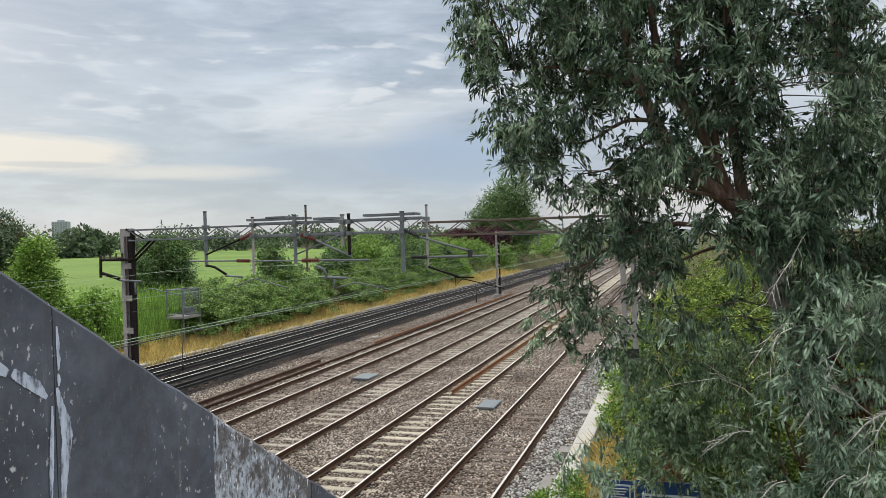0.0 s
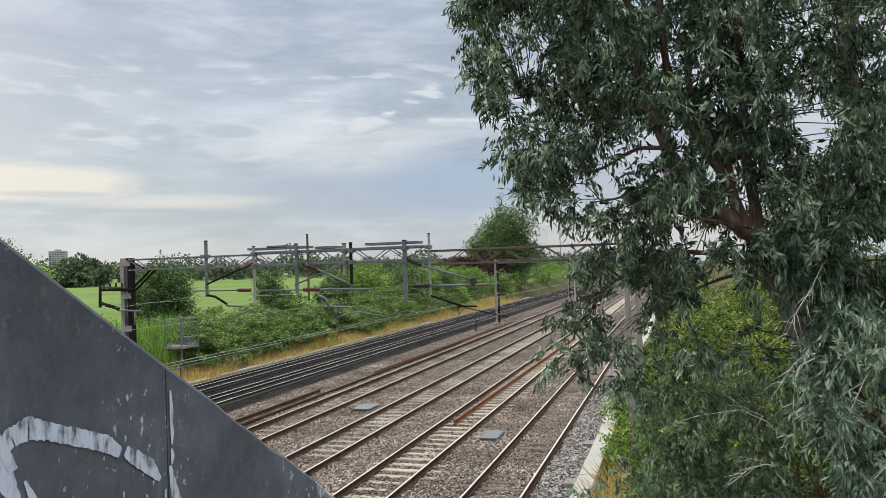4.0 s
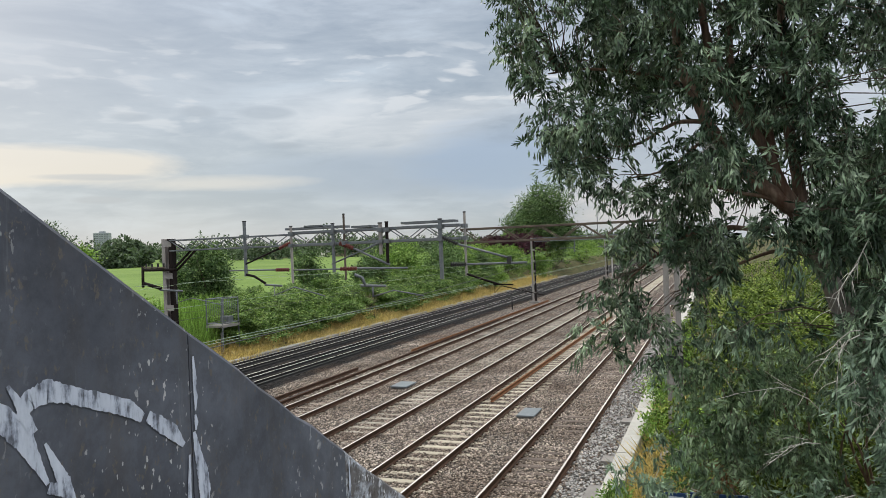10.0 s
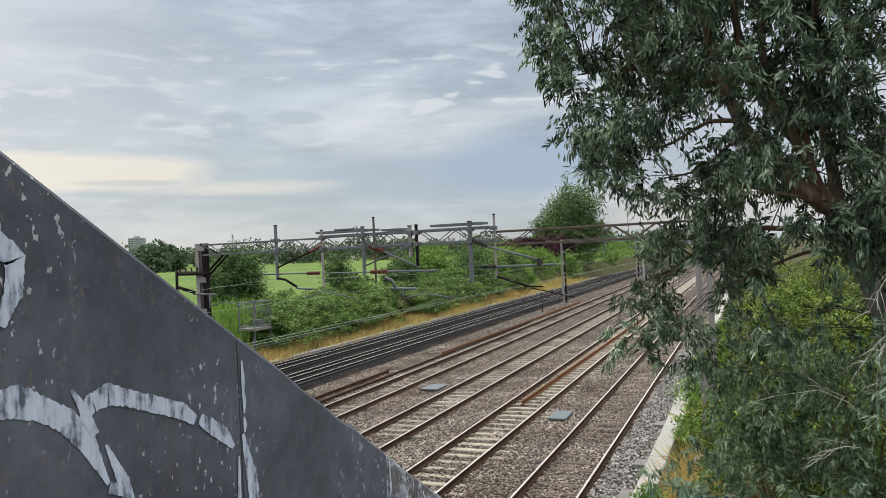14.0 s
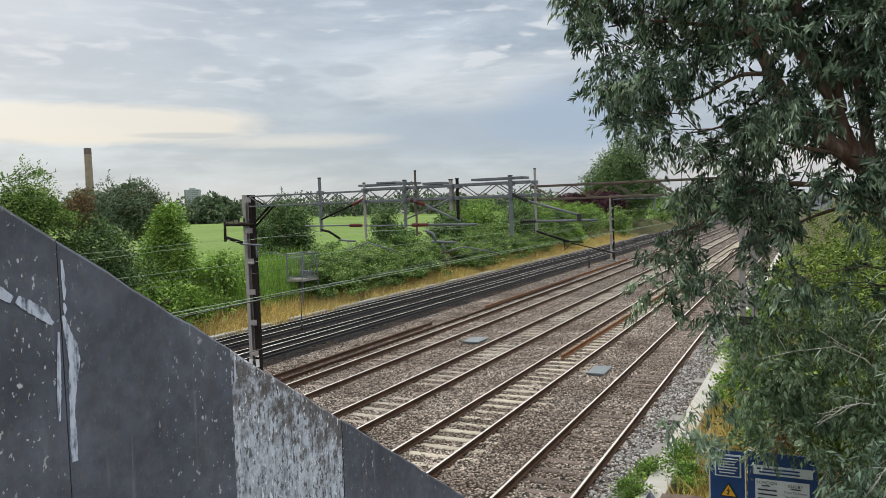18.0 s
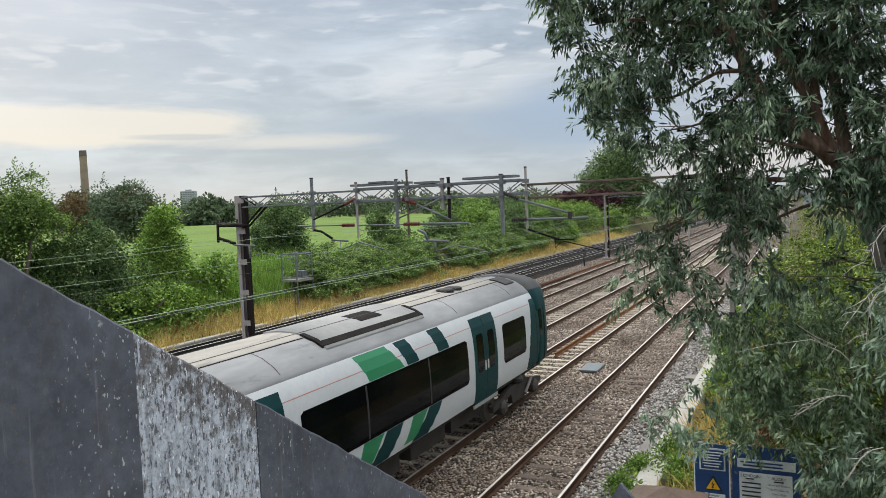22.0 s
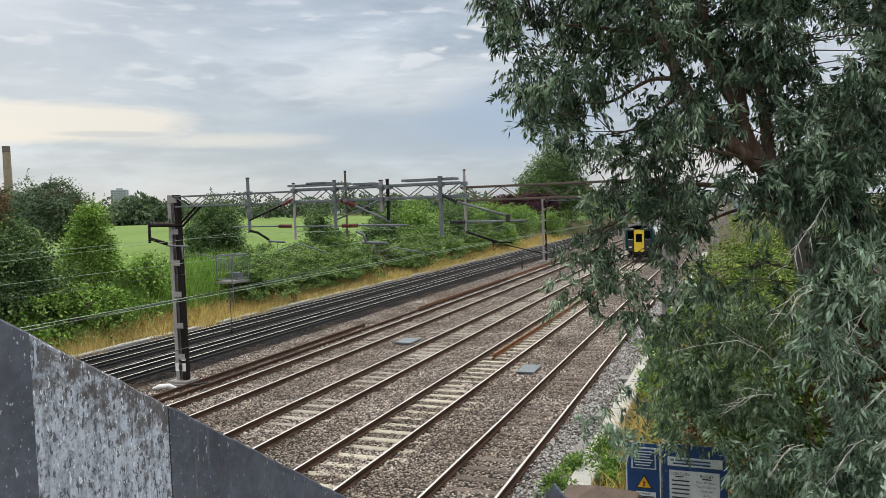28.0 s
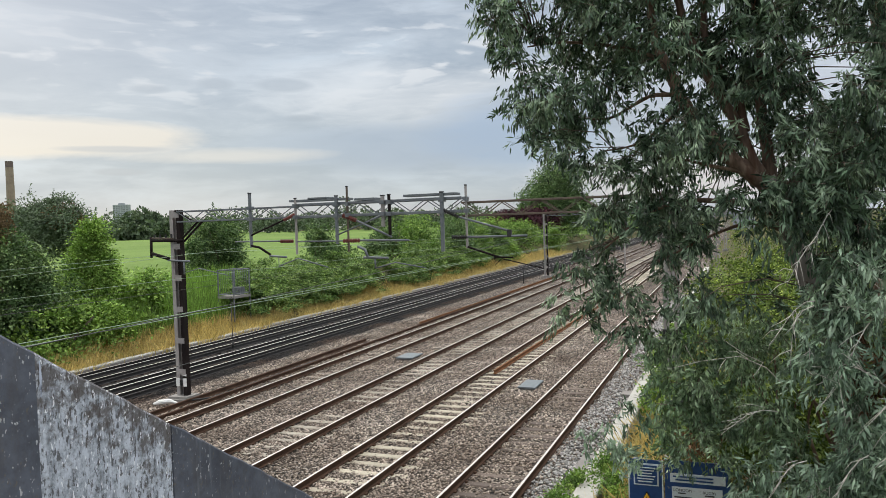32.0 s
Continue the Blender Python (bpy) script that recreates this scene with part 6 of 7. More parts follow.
def build_crate():
    """A galvanised railing enclosure among the brambles."""
    t = thing("railing_enclosure", "galvanised steel railing round a small platform in the brambles", "railing", (-29.1, 38.2, at_height(-29.1, 38.2)))
    h = 3.45 - t.location.z
    g = Geo()
    g.box(-0.6, 0.6, 0, 1.7, h - 1.75, h - 1.6)
    part("platform", g, "grey_concrete", t)
    for x in (-0.55, 0.55):
        for y in (0.05, 1.65):
            g = Geo()
            g.bar((x, y, -0.2), (x, y, h), 0.07, 0.07, up=(0, 1, 0))
            part("post", g, "steel", t)
    for x in (-0.55, 0.55):
        for z in (h - 0.03, h - 1.5):
            rod(t, [(x, 0.05, z), (x, 1.65, z)], 0.028, "steel", "rail")
        for k in range(7):
            rod(t, [(x, 0.25 + 0.19 * k, h - 1.5), (x, 0.25 + 0.19 * k, h)], 0.009, "steel", "baluster")
    for y in (0.05, 1.65):
        for z in (h - 0.03, h - 1.5):
            rod(t, [(-0.55, y, z), (0.55, y, z)], 0.028, "steel", "rail")
    g = Geo()
    g.box(-0.3, 0.3, 1.0, 1.5, h - 1.6, h - 1.15)
    part("cabinet", g, "steel", t, "grey metal cabinet")


build_crate()


def build_signal(x, y):
    t = thing("signal", "black colour light signal on a post beside the far portal", "signal", (x, y, -0.2), group="signals")
    rod(t, [(0, 0, -0.2), (0, 0, 4.7)], 0.07, "mast", "post")
    g = Geo()
    g.box(-0.30, 0.30, -0.1, 0.1, 4.6, 5.75)
    h = part("backboard", g, "black", t)
    for k in range(3):
        rod(h, [(0, -0.1, 4.85 + 0.33 * k), (0, -0.28, 4.85 + 0.33 * k)], 0.11, "black", "hood")


build_signal(-10.7, 77.3)
build_signal(-2.55, 77.3)


def build_kerb():
    """The pale concrete wall head along the track edge, in lengths."""
    t = thing("kerb_wall", "pale concrete coping along the edge of the railway", "wall", (-3.4, 0, 0), kind="structure")
    rng = random.Random(4)
    for k in range(40):
        y = 8 + 2.0 * k
        g = Geo()
        w = 0.25
        ring = [(-w, -0.6), (w, -0.6), (w, 0.0), (w - 0.02, 0.02), (-w + 0.02, 0.02), (-w, 0.0)]
        g.extrude(ring, 0, 1.985)
        ob = part("coping_stone", g, "concrete", t)
        ob.location = (rng.uniform(-0.008, 0.008), y, rng.uniform(-0.008, 0.006))
    for k, (y, s) in enumerate([(10.5, 0), (12.0, 0), (13.5, 0), (15.0, 0), (16.5, 0), (18.0, 0), (26.2, 1), (21.5, 1)]):
        g = Geo()
        g.box(-0.62, -0.29, 0, 1.46 if not s else 0.6, -0.4, -0.13)
        ob = part("trough_lid", g, "grey_concrete", t, "grey concrete trough lid")
        ob.location = (0, y, 0.02 * s)


build_kerb()


def plain_text(body, size, place, mat, parent, name="lettering"):
    cu = bpy.data.curves.new(name, "FONT")
    cu.body, cu.size, cu.extrude = body, size, 0.0006
    cu.align_x = "CENTER"
    tmp = new(name, cu)
    me = bpy.data.meshes.new_from_object(tmp.evaluated_get(bpy.context.evaluated_depsgraph_get()))
    bpy.data.objects.remove(tmp)
    me.materials.clear()
    me.materials.append(M[mat])
    ob = new(name, me)
    ob.parent = parent
    ob.location, ob.rotation_euler = place, (radians(90), 0, 0)
    return ob


M["sign_blue"] = material("sign_blue", [(0.012, 0.05, 0.17), (0.02, 0.075, 0.23)], 5, 0.45, fine=40, spots=((0.2, 0.22, 0.22), 14, 0.64, 0.72))
M["sign_white"] = material("sign_white", [(0.68, 0.73, 0.75), (0.82, 0.86, 0.88)], 5, 0.5, fine=40, spots=((0.35, 0.37, 0.36), 12, 0.6, 0.72))
M["sign_yellow"] = material("sign_yellow", [(0.75, 0.40, 0.02), (0.85, 0.48, 0.03)], 5, 0.45, fine=40)


def build_sign():
    t = thing("railway_sign", "blue railway location sign board with white panels on posts", "sign", (-1.08, 11.0, -0.2))
    for x in (-0.55, 0.5):
        rod(t, [(x, 0.05, -0.3), (x, 0.05, 2.75)], 0.04, "steel", "post")
    z0 = 0.2

    def board(x0, x1, lo, hi, d, mat, name, label=""):
        g = Geo()
        g.box(x0, x1, -0.012 - d, -d, lo + z0, hi + z0)
        return part(name, g, mat, t, label)

    board(-0.64, -0.21, 1.1, 2.55, 0.0, "sign_blue", "blue_board")
    board(-0.17, 0.66, 1.1, 2.57, 0.0, "sign_blue", "blue_board")
    board(-0.655, -0.64, 1.1, 2.56, 0.0, "sign_white", "edge_strip")
    board(-0.208, -0.192, 1.1, 2.56, 0.0, "sign_white", "edge_strip")
    board(-0.58, -0.25, 2.20, 2.50, 0.014, "sign_white", "panel")
    board(-0.56, -0.27, 2.22, 2.48, 0.028, "sign_blue", "panel")
    for k in range(6):
        board(-0.535 + 0.015 * (k % 2), -0.29 - 0.02 * (k % 3), 2.444 - 0.038 * k, 2.456 - 0.038 * k, 0.042, "sign_white", "line_of_print")
    board(-0.10, 0.60, 2.28, 2.40, 0.014, "sign_white", "panel")
    for k in range(2):
        board(-0.06 + 0.03 * k, 0.45, 2.355 - 0.045 * k, 2.372 - 0.045 * k, 0.028, "sign_blue", "line_of_print")
    # danger plate
    g = Geo()
    g.add([(-0.52, -0.03, 1.93 + z0), (-0.30, -0.03, 1.93 + z0), (-0.41, -0.03, 2.12 + z0), (-0.52, -0.014, 1.93 + z0), (-0.30, -0.014, 1.93 + z0), (-0.41, -0.014, 2.12 + z0)], [(0, 1, 2), (5, 4, 3), (0, 3, 4, 1), (1, 4, 5, 2), (2, 5, 3, 0)])
    tri = part("warning_triangle", g, "black", t, "yellow and black warning triangle")
    g = Geo()
    g.add([(-0.499, -0.032, 1.943 + z0), (-0.321, -0.032, 1.943 + z0), (-0.41, -0.032, 2.097 + z0)], [(0, 1, 2)])
    part("yellow_face", g, "sign_yellow", tri)
    g = Geo()
    pts = [(-0.405, 2.06), (-0.435, 2.005), (-0.412, 2.008), (-0.425, 1.975), (-0.436, 1.98), (-0.418, 1.950), (-0.400, 1.972), (-0.411, 1.973), (-0.388, 2.022), (-0.410, 2.018)]
    g.add([(x, -0.034, z + z0) for x, z in pts], [tuple(range(len(pts)))])
    part("bolt_mark", g, "black", tri)
    board(-0.52, -0.26, 1.78, 1.88, 0.014, "sign_white", "panel")
    plain_text("Danger", 0.045, (-0.40, -0.0285, 1.845 + z0), "black", t)
    board(-0.50, -0.28, 1.815, 1.825, 0.028, "black", "line_of_print")
    board(-0.50, -0.32, 1.795, 1.805, 0.028, "black", "line_of_print")
    # track list
    board(-0.08, 0.56, 1.72, 2.22, 0.014, "sign_white", "panel")
    plain_text("LONDON", 0.055, (0.06, -0.0285, 2.16 + z0), "black", t)
    plain_text("RUGBY", 0.055, (0.40, -0.0285, 2.15 + z0), "black", t)
    g = Geo()
    for k, (word, right) in enumerate((("Down DC Electric", 1), ("Up DC Electric", 1), ("Down Fast", 1), ("Up Fast", 1), ("Down Slow", 1), ("Up Slow", 1))):
        z = 2.07 - 0.058 * k
        board(-0.05, 0.18, z + 0.008, z + 0.022, 0.028, "black", "arrow_bar")
        plain_text(word, 0.036, (0.40, -0.0285, z + z0), "black", t)
    board(0.0, 0.10, 2.135, 2.147, 0.028, "black", "arrow_bar")
    board(0.34, 0.46, 2.125, 2.137, 0.028, "black", "arrow_bar")
    board(-0.14, 0.5, 1.58, 1.68, 0.014, "sign_white", "panel")
    board(-0.12, -0.02, 1.62, 1.64, 0.028, "black", "line_of_print")


build_sign()


def build_pier():
    t = thing("stair_pier", "brown weathered concrete pier with a low pointed cap", "pier", (-1.19, 5.62, -0.36))
    M["brown_concrete"] = material("brown_concrete", [(0.075, 0.052, 0.04), (0.14, 0.10, 0.075)], 5, 0.9, fine=40, bump=0.5, spots=((0.36, 0.33, 0.28), 22, 0.66, 0.74))
    g = Geo()
    g.box(-0.2, 0.2, -0.2, 0.2, 0, 4.12)
    part("shaft", g, "grey_concrete", t)
    g = Geo()
    w, z = 0.25, 4.12
    g.add([(-w, -w, z), (w, -w, z), (w, w, z), (-w, w, z), (-w, -w, z + 0.06), (w, -w, z + 0.06), (w, w, z + 0.06), (-w, w, z + 0.06), (0, 0, z + 0.17)],
          [(3, 2, 1, 0), (0, 1, 5, 4), (1, 2, 6, 5), (2, 3, 7, 6), (3, 0, 4, 7), (4, 5, 8), (5, 6, 8), (6, 7, 8), (7, 4, 8)])
    part("cap", g, "brown_concrete", t, "brown pyramidal concrete cap")
    g = Geo()
    z = 4.22
    ring = [(-0.234, 4.385), (-0.56, 3.84), (-0.56, 0.0), (-0.1, 0.0), (-0.098, 4.222)]
    g.extrude(ring, -0.30, -0.265, lambda u, v, w: (u, w, v))
    part("side_plate", g, "parapet", t, "dark grey speckled steel plate")


build_pier()


def build_trough():
    """Concrete cable trough with loose lids at the foot of the bank."""
    t = thing("cable_trough", "pale concrete cable trough along the foot of the grassy bank", "trough", (-27.05, 0, 0), kind="structure")
    g = Geo()
    g.box(-0.2, 0.2, 14, 140, -0.3, -0.06)
    part("channel", g, "grey_concrete", t)
    lid = Geo().box(-0.19, 0.19, -0.44, 0.44, -0.06, -0.005)
    me = bpy.data.meshes.new("lid")
    me.from_pydata(lid.v, [], lid.f)
    me.materials.append(M["concrete"])
    rng = random.Random(12)
    for k in range(138):
        o = new("lid", me)
        o.parent, o.location = t, (rng.uniform(-0.012, 0.012), 14.5 + 0.91 * k, rng.uniform(-0.006, 0.008))
        o.rotation_euler[2] = rng.uniform(-0.015, 0.015)


build_trough()

# ---- distance ----
M["tower"] = material("pale_concrete", [(0.30, 0.325, 0.36), (0.38, 0.40, 0.43)], 0.2, 0.85, fine=2)
M["tower_glass"] = material("dark_windows", [(0.10, 0.11, 0.13), (0.18, 0.19, 0.22)], 0.3, 0.3, fine=3, own=0.4)
M["brick"] = material("far_brick", [(0.22, 0.17, 0.13), (0.34, 0.27, 0.21)], 0.4, 0.9, fine=4)
M["house_white"] = material("far_render", [(0.60, 0.58, 0.55), (0.72, 0.70, 0.67)], 0.4, 0.9, fine=4)
M["roof"] = material("far_roof", [(0.10, 0.075, 0.07), (0.17, 0.13, 0.12)], 0.4, 0.9, fine=4)


def build_tower():
    t = thing("tower_block", "pale concrete tower block beyond the far trees", "building", (-874, 902, -6))
    t.rotation_euler[2] = radians(30)
    g = Geo()
    g.box(-11, 11, -8, 8, 0, 55)
    g.box(-4, 4, -4, 4, 55, 57.5)
    part("wall", g, "tower", t)
    g = Geo()
    g.box(-1.3, 1.3, -0.1, 0.1, 0, 1.3)
    me = bpy.data.meshes.new("window")
    me.from_pydata(g.v, [], g.f)
    me.materials.append(M["tower_glass"])
    for fl in range(5, 19):
        for k in range(6):
            w = new("window", me)
            w.parent, w.location = t, (-9.0 + 3.6 * k, -8.02, fl * 2.9)
    g = Geo()
    g.box(-0.1, 0.1, -1.5, 1.5, 0, 1.3)
    me = bpy.data.meshes.new("window")
    me.from_pydata(g.v, [], g.f)
    me.materials.append(M["tower_glass"])
    for fl in range(5, 19):
        for k in range(3):
            w = new("window", me)
            w.parent, w.location = t, (11.02, -5.2 + 5.2 * k, fl * 2.9)


build_tower()


def build_far_bridge():
    """The road bridge over the line, far off behind the leaves."""
    t = thing("road_bridge", "grey concrete road bridge over the distant tracks, paled for haze", "bridge", (-14, 300, 0))
    # the pale tower colour also stands for the haze over the bridge
    for name, box in (("deck", (-26, 20, -5, 5, 4.9, 5.7)), ("parapet", (-26, 20, -5.25, -5.0, 4.7, 6.9)), ("parapet", (-26, 20, 5.0, 5.25, 4.7, 6.9)), ("pier", (-5.1, -4.3, -4.5, 4.5, -0.5, 4.9)), ("abutment", (-26, -15, -4.8, 4.8, -0.5, 4.9)), ("abutment", (12.5, 20, -4.8, 4.8, -0.5, 4.9))):
        g = Geo()
        g.box(*box)
        part(name, g, "tower", t)


build_far_bridge()

g = Geo()
g.tube([(0, 0, 0), (0, 0, 25), (0, 0, 44.5)], [2.5, 2.1, 1.9], 16)
c = thing("chimney", "tall square-topped brown brick chimney above the trees", "chimney", (-367.5, 300, 2.0))
part("shaft", g, "brick", c, smooth=False)
g = Geo()
g.tube([(0, 0, 41.5), (0, 0, 44.8)], [2.0, 1.95], 16)
part("band", g, "roof", c, "dark band at the top")


def far_house(x, y, w, turn, wall):
    z = at_height(x, y)
    t = thing("house", "small distant house with a dark pitched roof", "house", (x, y, z), group="far houses")
    t.rotation_euler[2] = turn
    g = Geo()
    g.box(-w / 2, w / 2, -4, 4, -0.5, 5.6)
    part("wall", g, wall, t)
    g = Geo()
    g.add([(-w / 2 - 0.4, -4.5, 5.5), (w / 2 + 0.4, -4.5, 5.5), (w / 2 + 0.4, 4.5, 5.5), (-w / 2 - 0.4, 4.5, 5.5), (-w / 2 + 1.5, 0, 8.4), (w / 2 - 1.5, 0, 8.4)], [(0, 1, 5, 4), (1, 2, 5), (2, 3, 4, 5), (3, 0, 4), (3, 2, 1, 0)])
    part("roof", g, "roof", t)
    for fl in (1.0, 3.6):
        for k in range(max(2, int(w / 3.5))):
            g = Geo()
            xx = -w / 2 + 1.8 + k * 3.4
            g.box(xx - 0.6, xx + 0.6, -4.06, -3.98, fl, fl + 1.3)
            part("window", g, "tower_glass", t)


for k in range(15):
    a = radians(-47 + 2.5 * k)
    d = 478 + 12 * math.sin(k * 2.1)
    far_house(math.sin(a) * d, math.cos(a) * d, 9 + 4 * (k % 3), -a + 0.2 * math.sin(k), "house_white" if k % 2 else "brick")


def build_antenna():
    t = thing("radio_mast", "thin grey radio mast far along the railway", "mast", (-37.2, 250, 0))
    rod(t, [(0, 0, -1), (0, 0, 16.5)], 0.14, "steel", "pole")
    for a in range(3):
        x, y = 0.35 * math.cos(a * 2.1), 0.35 * math.sin(a * 2.1)
        g = Geo()
        g.box(x - 0.16, x + 0.16, y - 0.1, y + 0.1, 14.4, 17.4)
        part("aerial", g, "white", t)


build_antenna()


# ---- the passing train ----
M["t_white"] = material("train_pale_grey", [(0.50, 0.53, 0.56), (0.59, 0.62, 0.65)], 0.8, 0.4, fine=12, bump=0.05)
M["t_ivory"] = material("train_white", [(0.68, 0.71, 0.70), (0.77, 0.80, 0.79)], 0.8, 0.4, fine=12, bump=0.05)
M["t_dark"] = material("train_dark_green", [(0.003, 0.034, 0.038), (0.006, 0.047, 0.052)], 0.8, 0.5, fine=12, bump=0.05, spec=0.14)
M["t_roof_worn"] = material("train_weathered_roof", [(0.27, 0.26, 0.24), (0.41, 0.39, 0.355)], 0.9, 0.8, fine=6, bump=0.1, stretch=(1, 0.25, 1), spots=((0.16, 0.15, 0.14), 1.4, 0.56, 0.7))
M["t_green"] = material("train_bright_green", [(0.010, 0.19, 0.080), (0.018, 0.235, 0.10)], 0.8, 0.4, fine=12, bump=0.05)
M["t_yellow"] = material("train_yellow", [(0.75, 0.52, 0.03), (0.82, 0.58, 0.04)], 0.8, 0.4, fine=12, bump=0.05)
M["t_roof"] = material("train_roof_grey", [(0.19, 0.198, 0.21), (0.34, 0.35, 0.365)], 0.9, 0.7, fine=6, bump=0.1, stretch=(1, 0.25, 1), spots=((0.10, 0.105, 0.11), 1.6, 0.58, 0.7))
M["t_roof_pale"] = material("train_pale_roof", [(0.25, 0.258, 0.265), (0.39, 0.395, 0.395)], 0.9, 0.7, fine=6, bump=0.1, stretch=(1, 0.25, 1), spots=((0.14, 0.14, 0.14), 1.6, 0.6, 0.74))
M["t_roof_light"] = material("train_roof_panel", [(0.24, 0.245, 0.25), (0.33, 0.335, 0.335)], 0.9, 0.7, fine=8, bump=0.1)
M["t_glass"] = material("train_glass", [(0.0015, 0.002, 0.003), (0.003, 0.004, 0.006)], 1.5, 0.1, fine=8, bump=0.0, spec=0.07)
M["t_under"] = material("train_underframe", [(0.02, 0.017, 0.016), (0.05, 0.043, 0.038)], 2, 0.85, fine=15)
M["t_recess"] = material("train_dark_recess", [(0.012, 0.011, 0.011), (0.03, 0.027, 0.025)], 3, 0.9, fine=20, spec=0.1)
M["t_blue"] = material("train_notice_blue", [(0.03, 0.12, 0.35), (0.05, 0.16, 0.42)], 3, 0.5, fine=20)
M["t_case"] = material("train_case", [(0.04, 0.036, 0.033), (0.08, 0.073, 0.067)], 2, 0.8, fine=15)
M["t_hood"] = material("train_cab_hood", [(0.022, 0.024, 0.027), (0.06, 0.062, 0.064)], 2, 0.55, fine=15, bump=0.05)
M["t_steel"] = material("train_metal", [(0.12, 0.112, 0.105), (0.22, 0.205, 0.195)], 3, 0.6, 0.3, fine=20)
M["t_red"] = material("train_cantrail_stripe", [(0.42, 0.17, 0.13), (0.5, 0.22, 0.17)], 3, 0.5, fine=20)
M["t_lamp"] = material("lamp_lens", [(0.6, 0.6, 0.58), (0.75, 0.75, 0.7)], 3, 0.2, fine=20)

HALF = [(1.33, 1.08), (1.36, 1.20), (1.385, 1.4), (1.40, 1.75), (1.40, 2.05), (1.39, 2.35), (1.365, 2.65), (1.32, 2.90), (1.25, 3.10), (1.13, 3.29), (0.97, 3.44), (0.75, 3.57), (0.48, 3.66), (0.22, 3.70), (0.0, 3.71)]


CAB_HALF = HALF[:6] + [(1.375, 2.65), (1.35, 2.90), (1.32, 3.10), (1.25, 3.31), (1.12, 3.47), (0.90, 3.60), (0.60, 3.68), (0.3, 3.715), (0.0, 3.72)]


def side_at(z):
    """Half width of the car body at a height."""
    for (u0, v0), (u1, v1) in zip(HALF, HALF[1:]):
        if v0 <= z <= v1:
            return u0 + (u1 - u0) * (z - v0) / (v1 - v0)
    return HALF[0][0] if z < HALF[0][1] else 0.0


def normal_at(z):
    a, b = side_at(z - 0.05), side_at(z + 0.05)
    n = Vector((0.1, a - b))
    return n.normalized()


def skin(y0, y1, z0, z1, off, side, shear=0.0, taper=0.0, n=6, rounded=0.0):
    """A thin curved sheet on the body side between two heights; shear leans it."""
    g = Geo()
    zs = sorted({round(z0 + (z1 - z0) * i / n, 3) for i in range(n + 1)} | {v for _, v in HALF if z0 + 0.02 < v < z1 - 0.02})
    n = len(zs) - 1
    front, back = [], []
    for i, z in enumerate(zs):
        s = i / n
        d = shear * (s - 0.5)
        cut = rounded if i in (0, n) else 0.0
        nn = normal_at(z)
        for ring, o in ((front, off), (back, -0.02)):
            u = (side_at(z) + nn.x * o) * side
            w = z + nn.y * o
            ring.append((u, y0 + d + taper * s + cut, w))
            ring.append((u, y1 + d - taper * s - cut, w))
    m = len(front)
    vs = front + back
    fs = [(2 * i, 2 * i + 1, 2 * i + 3, 2 * i + 2) for i in range(n)]
    fs += [(2 * i, 2 * i + 2, m + 2 * i + 2, m + 2 * i) for i in range(n)] + [(2 * i + 1, m + 2 * i + 1, m + 2 * i + 3, 2 * i + 3) for i in range(n)]
    fs += [(0, m, m + 1, 1), (2 * n, 2 * n + 1, m + 2 * n + 1, m + 2 * n)]
    return g.add(vs, fs)


def nose_shell(stations, first=0):
    """The cab's shell: rings from the coach section to the squarer cab front. stations of (y, width scale, height scale, share of the cab section)."""
    g = Geo()
    n = 0
    for y, sw, sh, k in stations:
        ring = [(a[0] + (b[0] - a[0]) * k, a[1] + (b[1] - a[1]) * k) for a, b in zip(HALF, CAB_HALF)][first:]
        full = ring + [(-u, z) for u, z in reversed(ring[:-1])]
        n = len(full)
        g.v += [(u * sw, y, 0.92 + (z - 0.92) * sh) for u, z in full]
    for k in range(len(stations) - 1):
        g.f += [(k * n + i, k * n + i + 1, (k + 1) * n + i + 1, (k + 1) * n + i) for i in range(n - 1)]
    last = (len(stations) - 1) * n
    g.f += [tuple(range(n - 1, -1, -1)), tuple(range(last, last + n))]
    return g


def sections(stations, ring):
    """A shell through scaled rings: stations of (y, width scale, height scale above the floor)."""
    g = Geo()
    full = [(u, z) for u, z in ring] + [(-u, z) for u, z in reversed(ring[:-1])]
    n = len(full)
    vs, fs = [], []
    for y, sw, sh in stations:
        vs += [(u * sw, y, 0.92 + (z - 0.92) * sh) for u, z in full]
    for k in range(len(stations) - 1):
        fs += [(k * n + i, k * n + i + 1, (k + 1) * n + i + 1, (k + 1) * n + i) for i in range(n - 1)]
    last = (len(stations) - 1) * n
    fs += [tuple(range(n - 1, -1, -1)), tuple(range(last, last + n))]
    return g.add(vs, fs)


LENGTH, CAB_SET_BACK = 19.80, 0.22


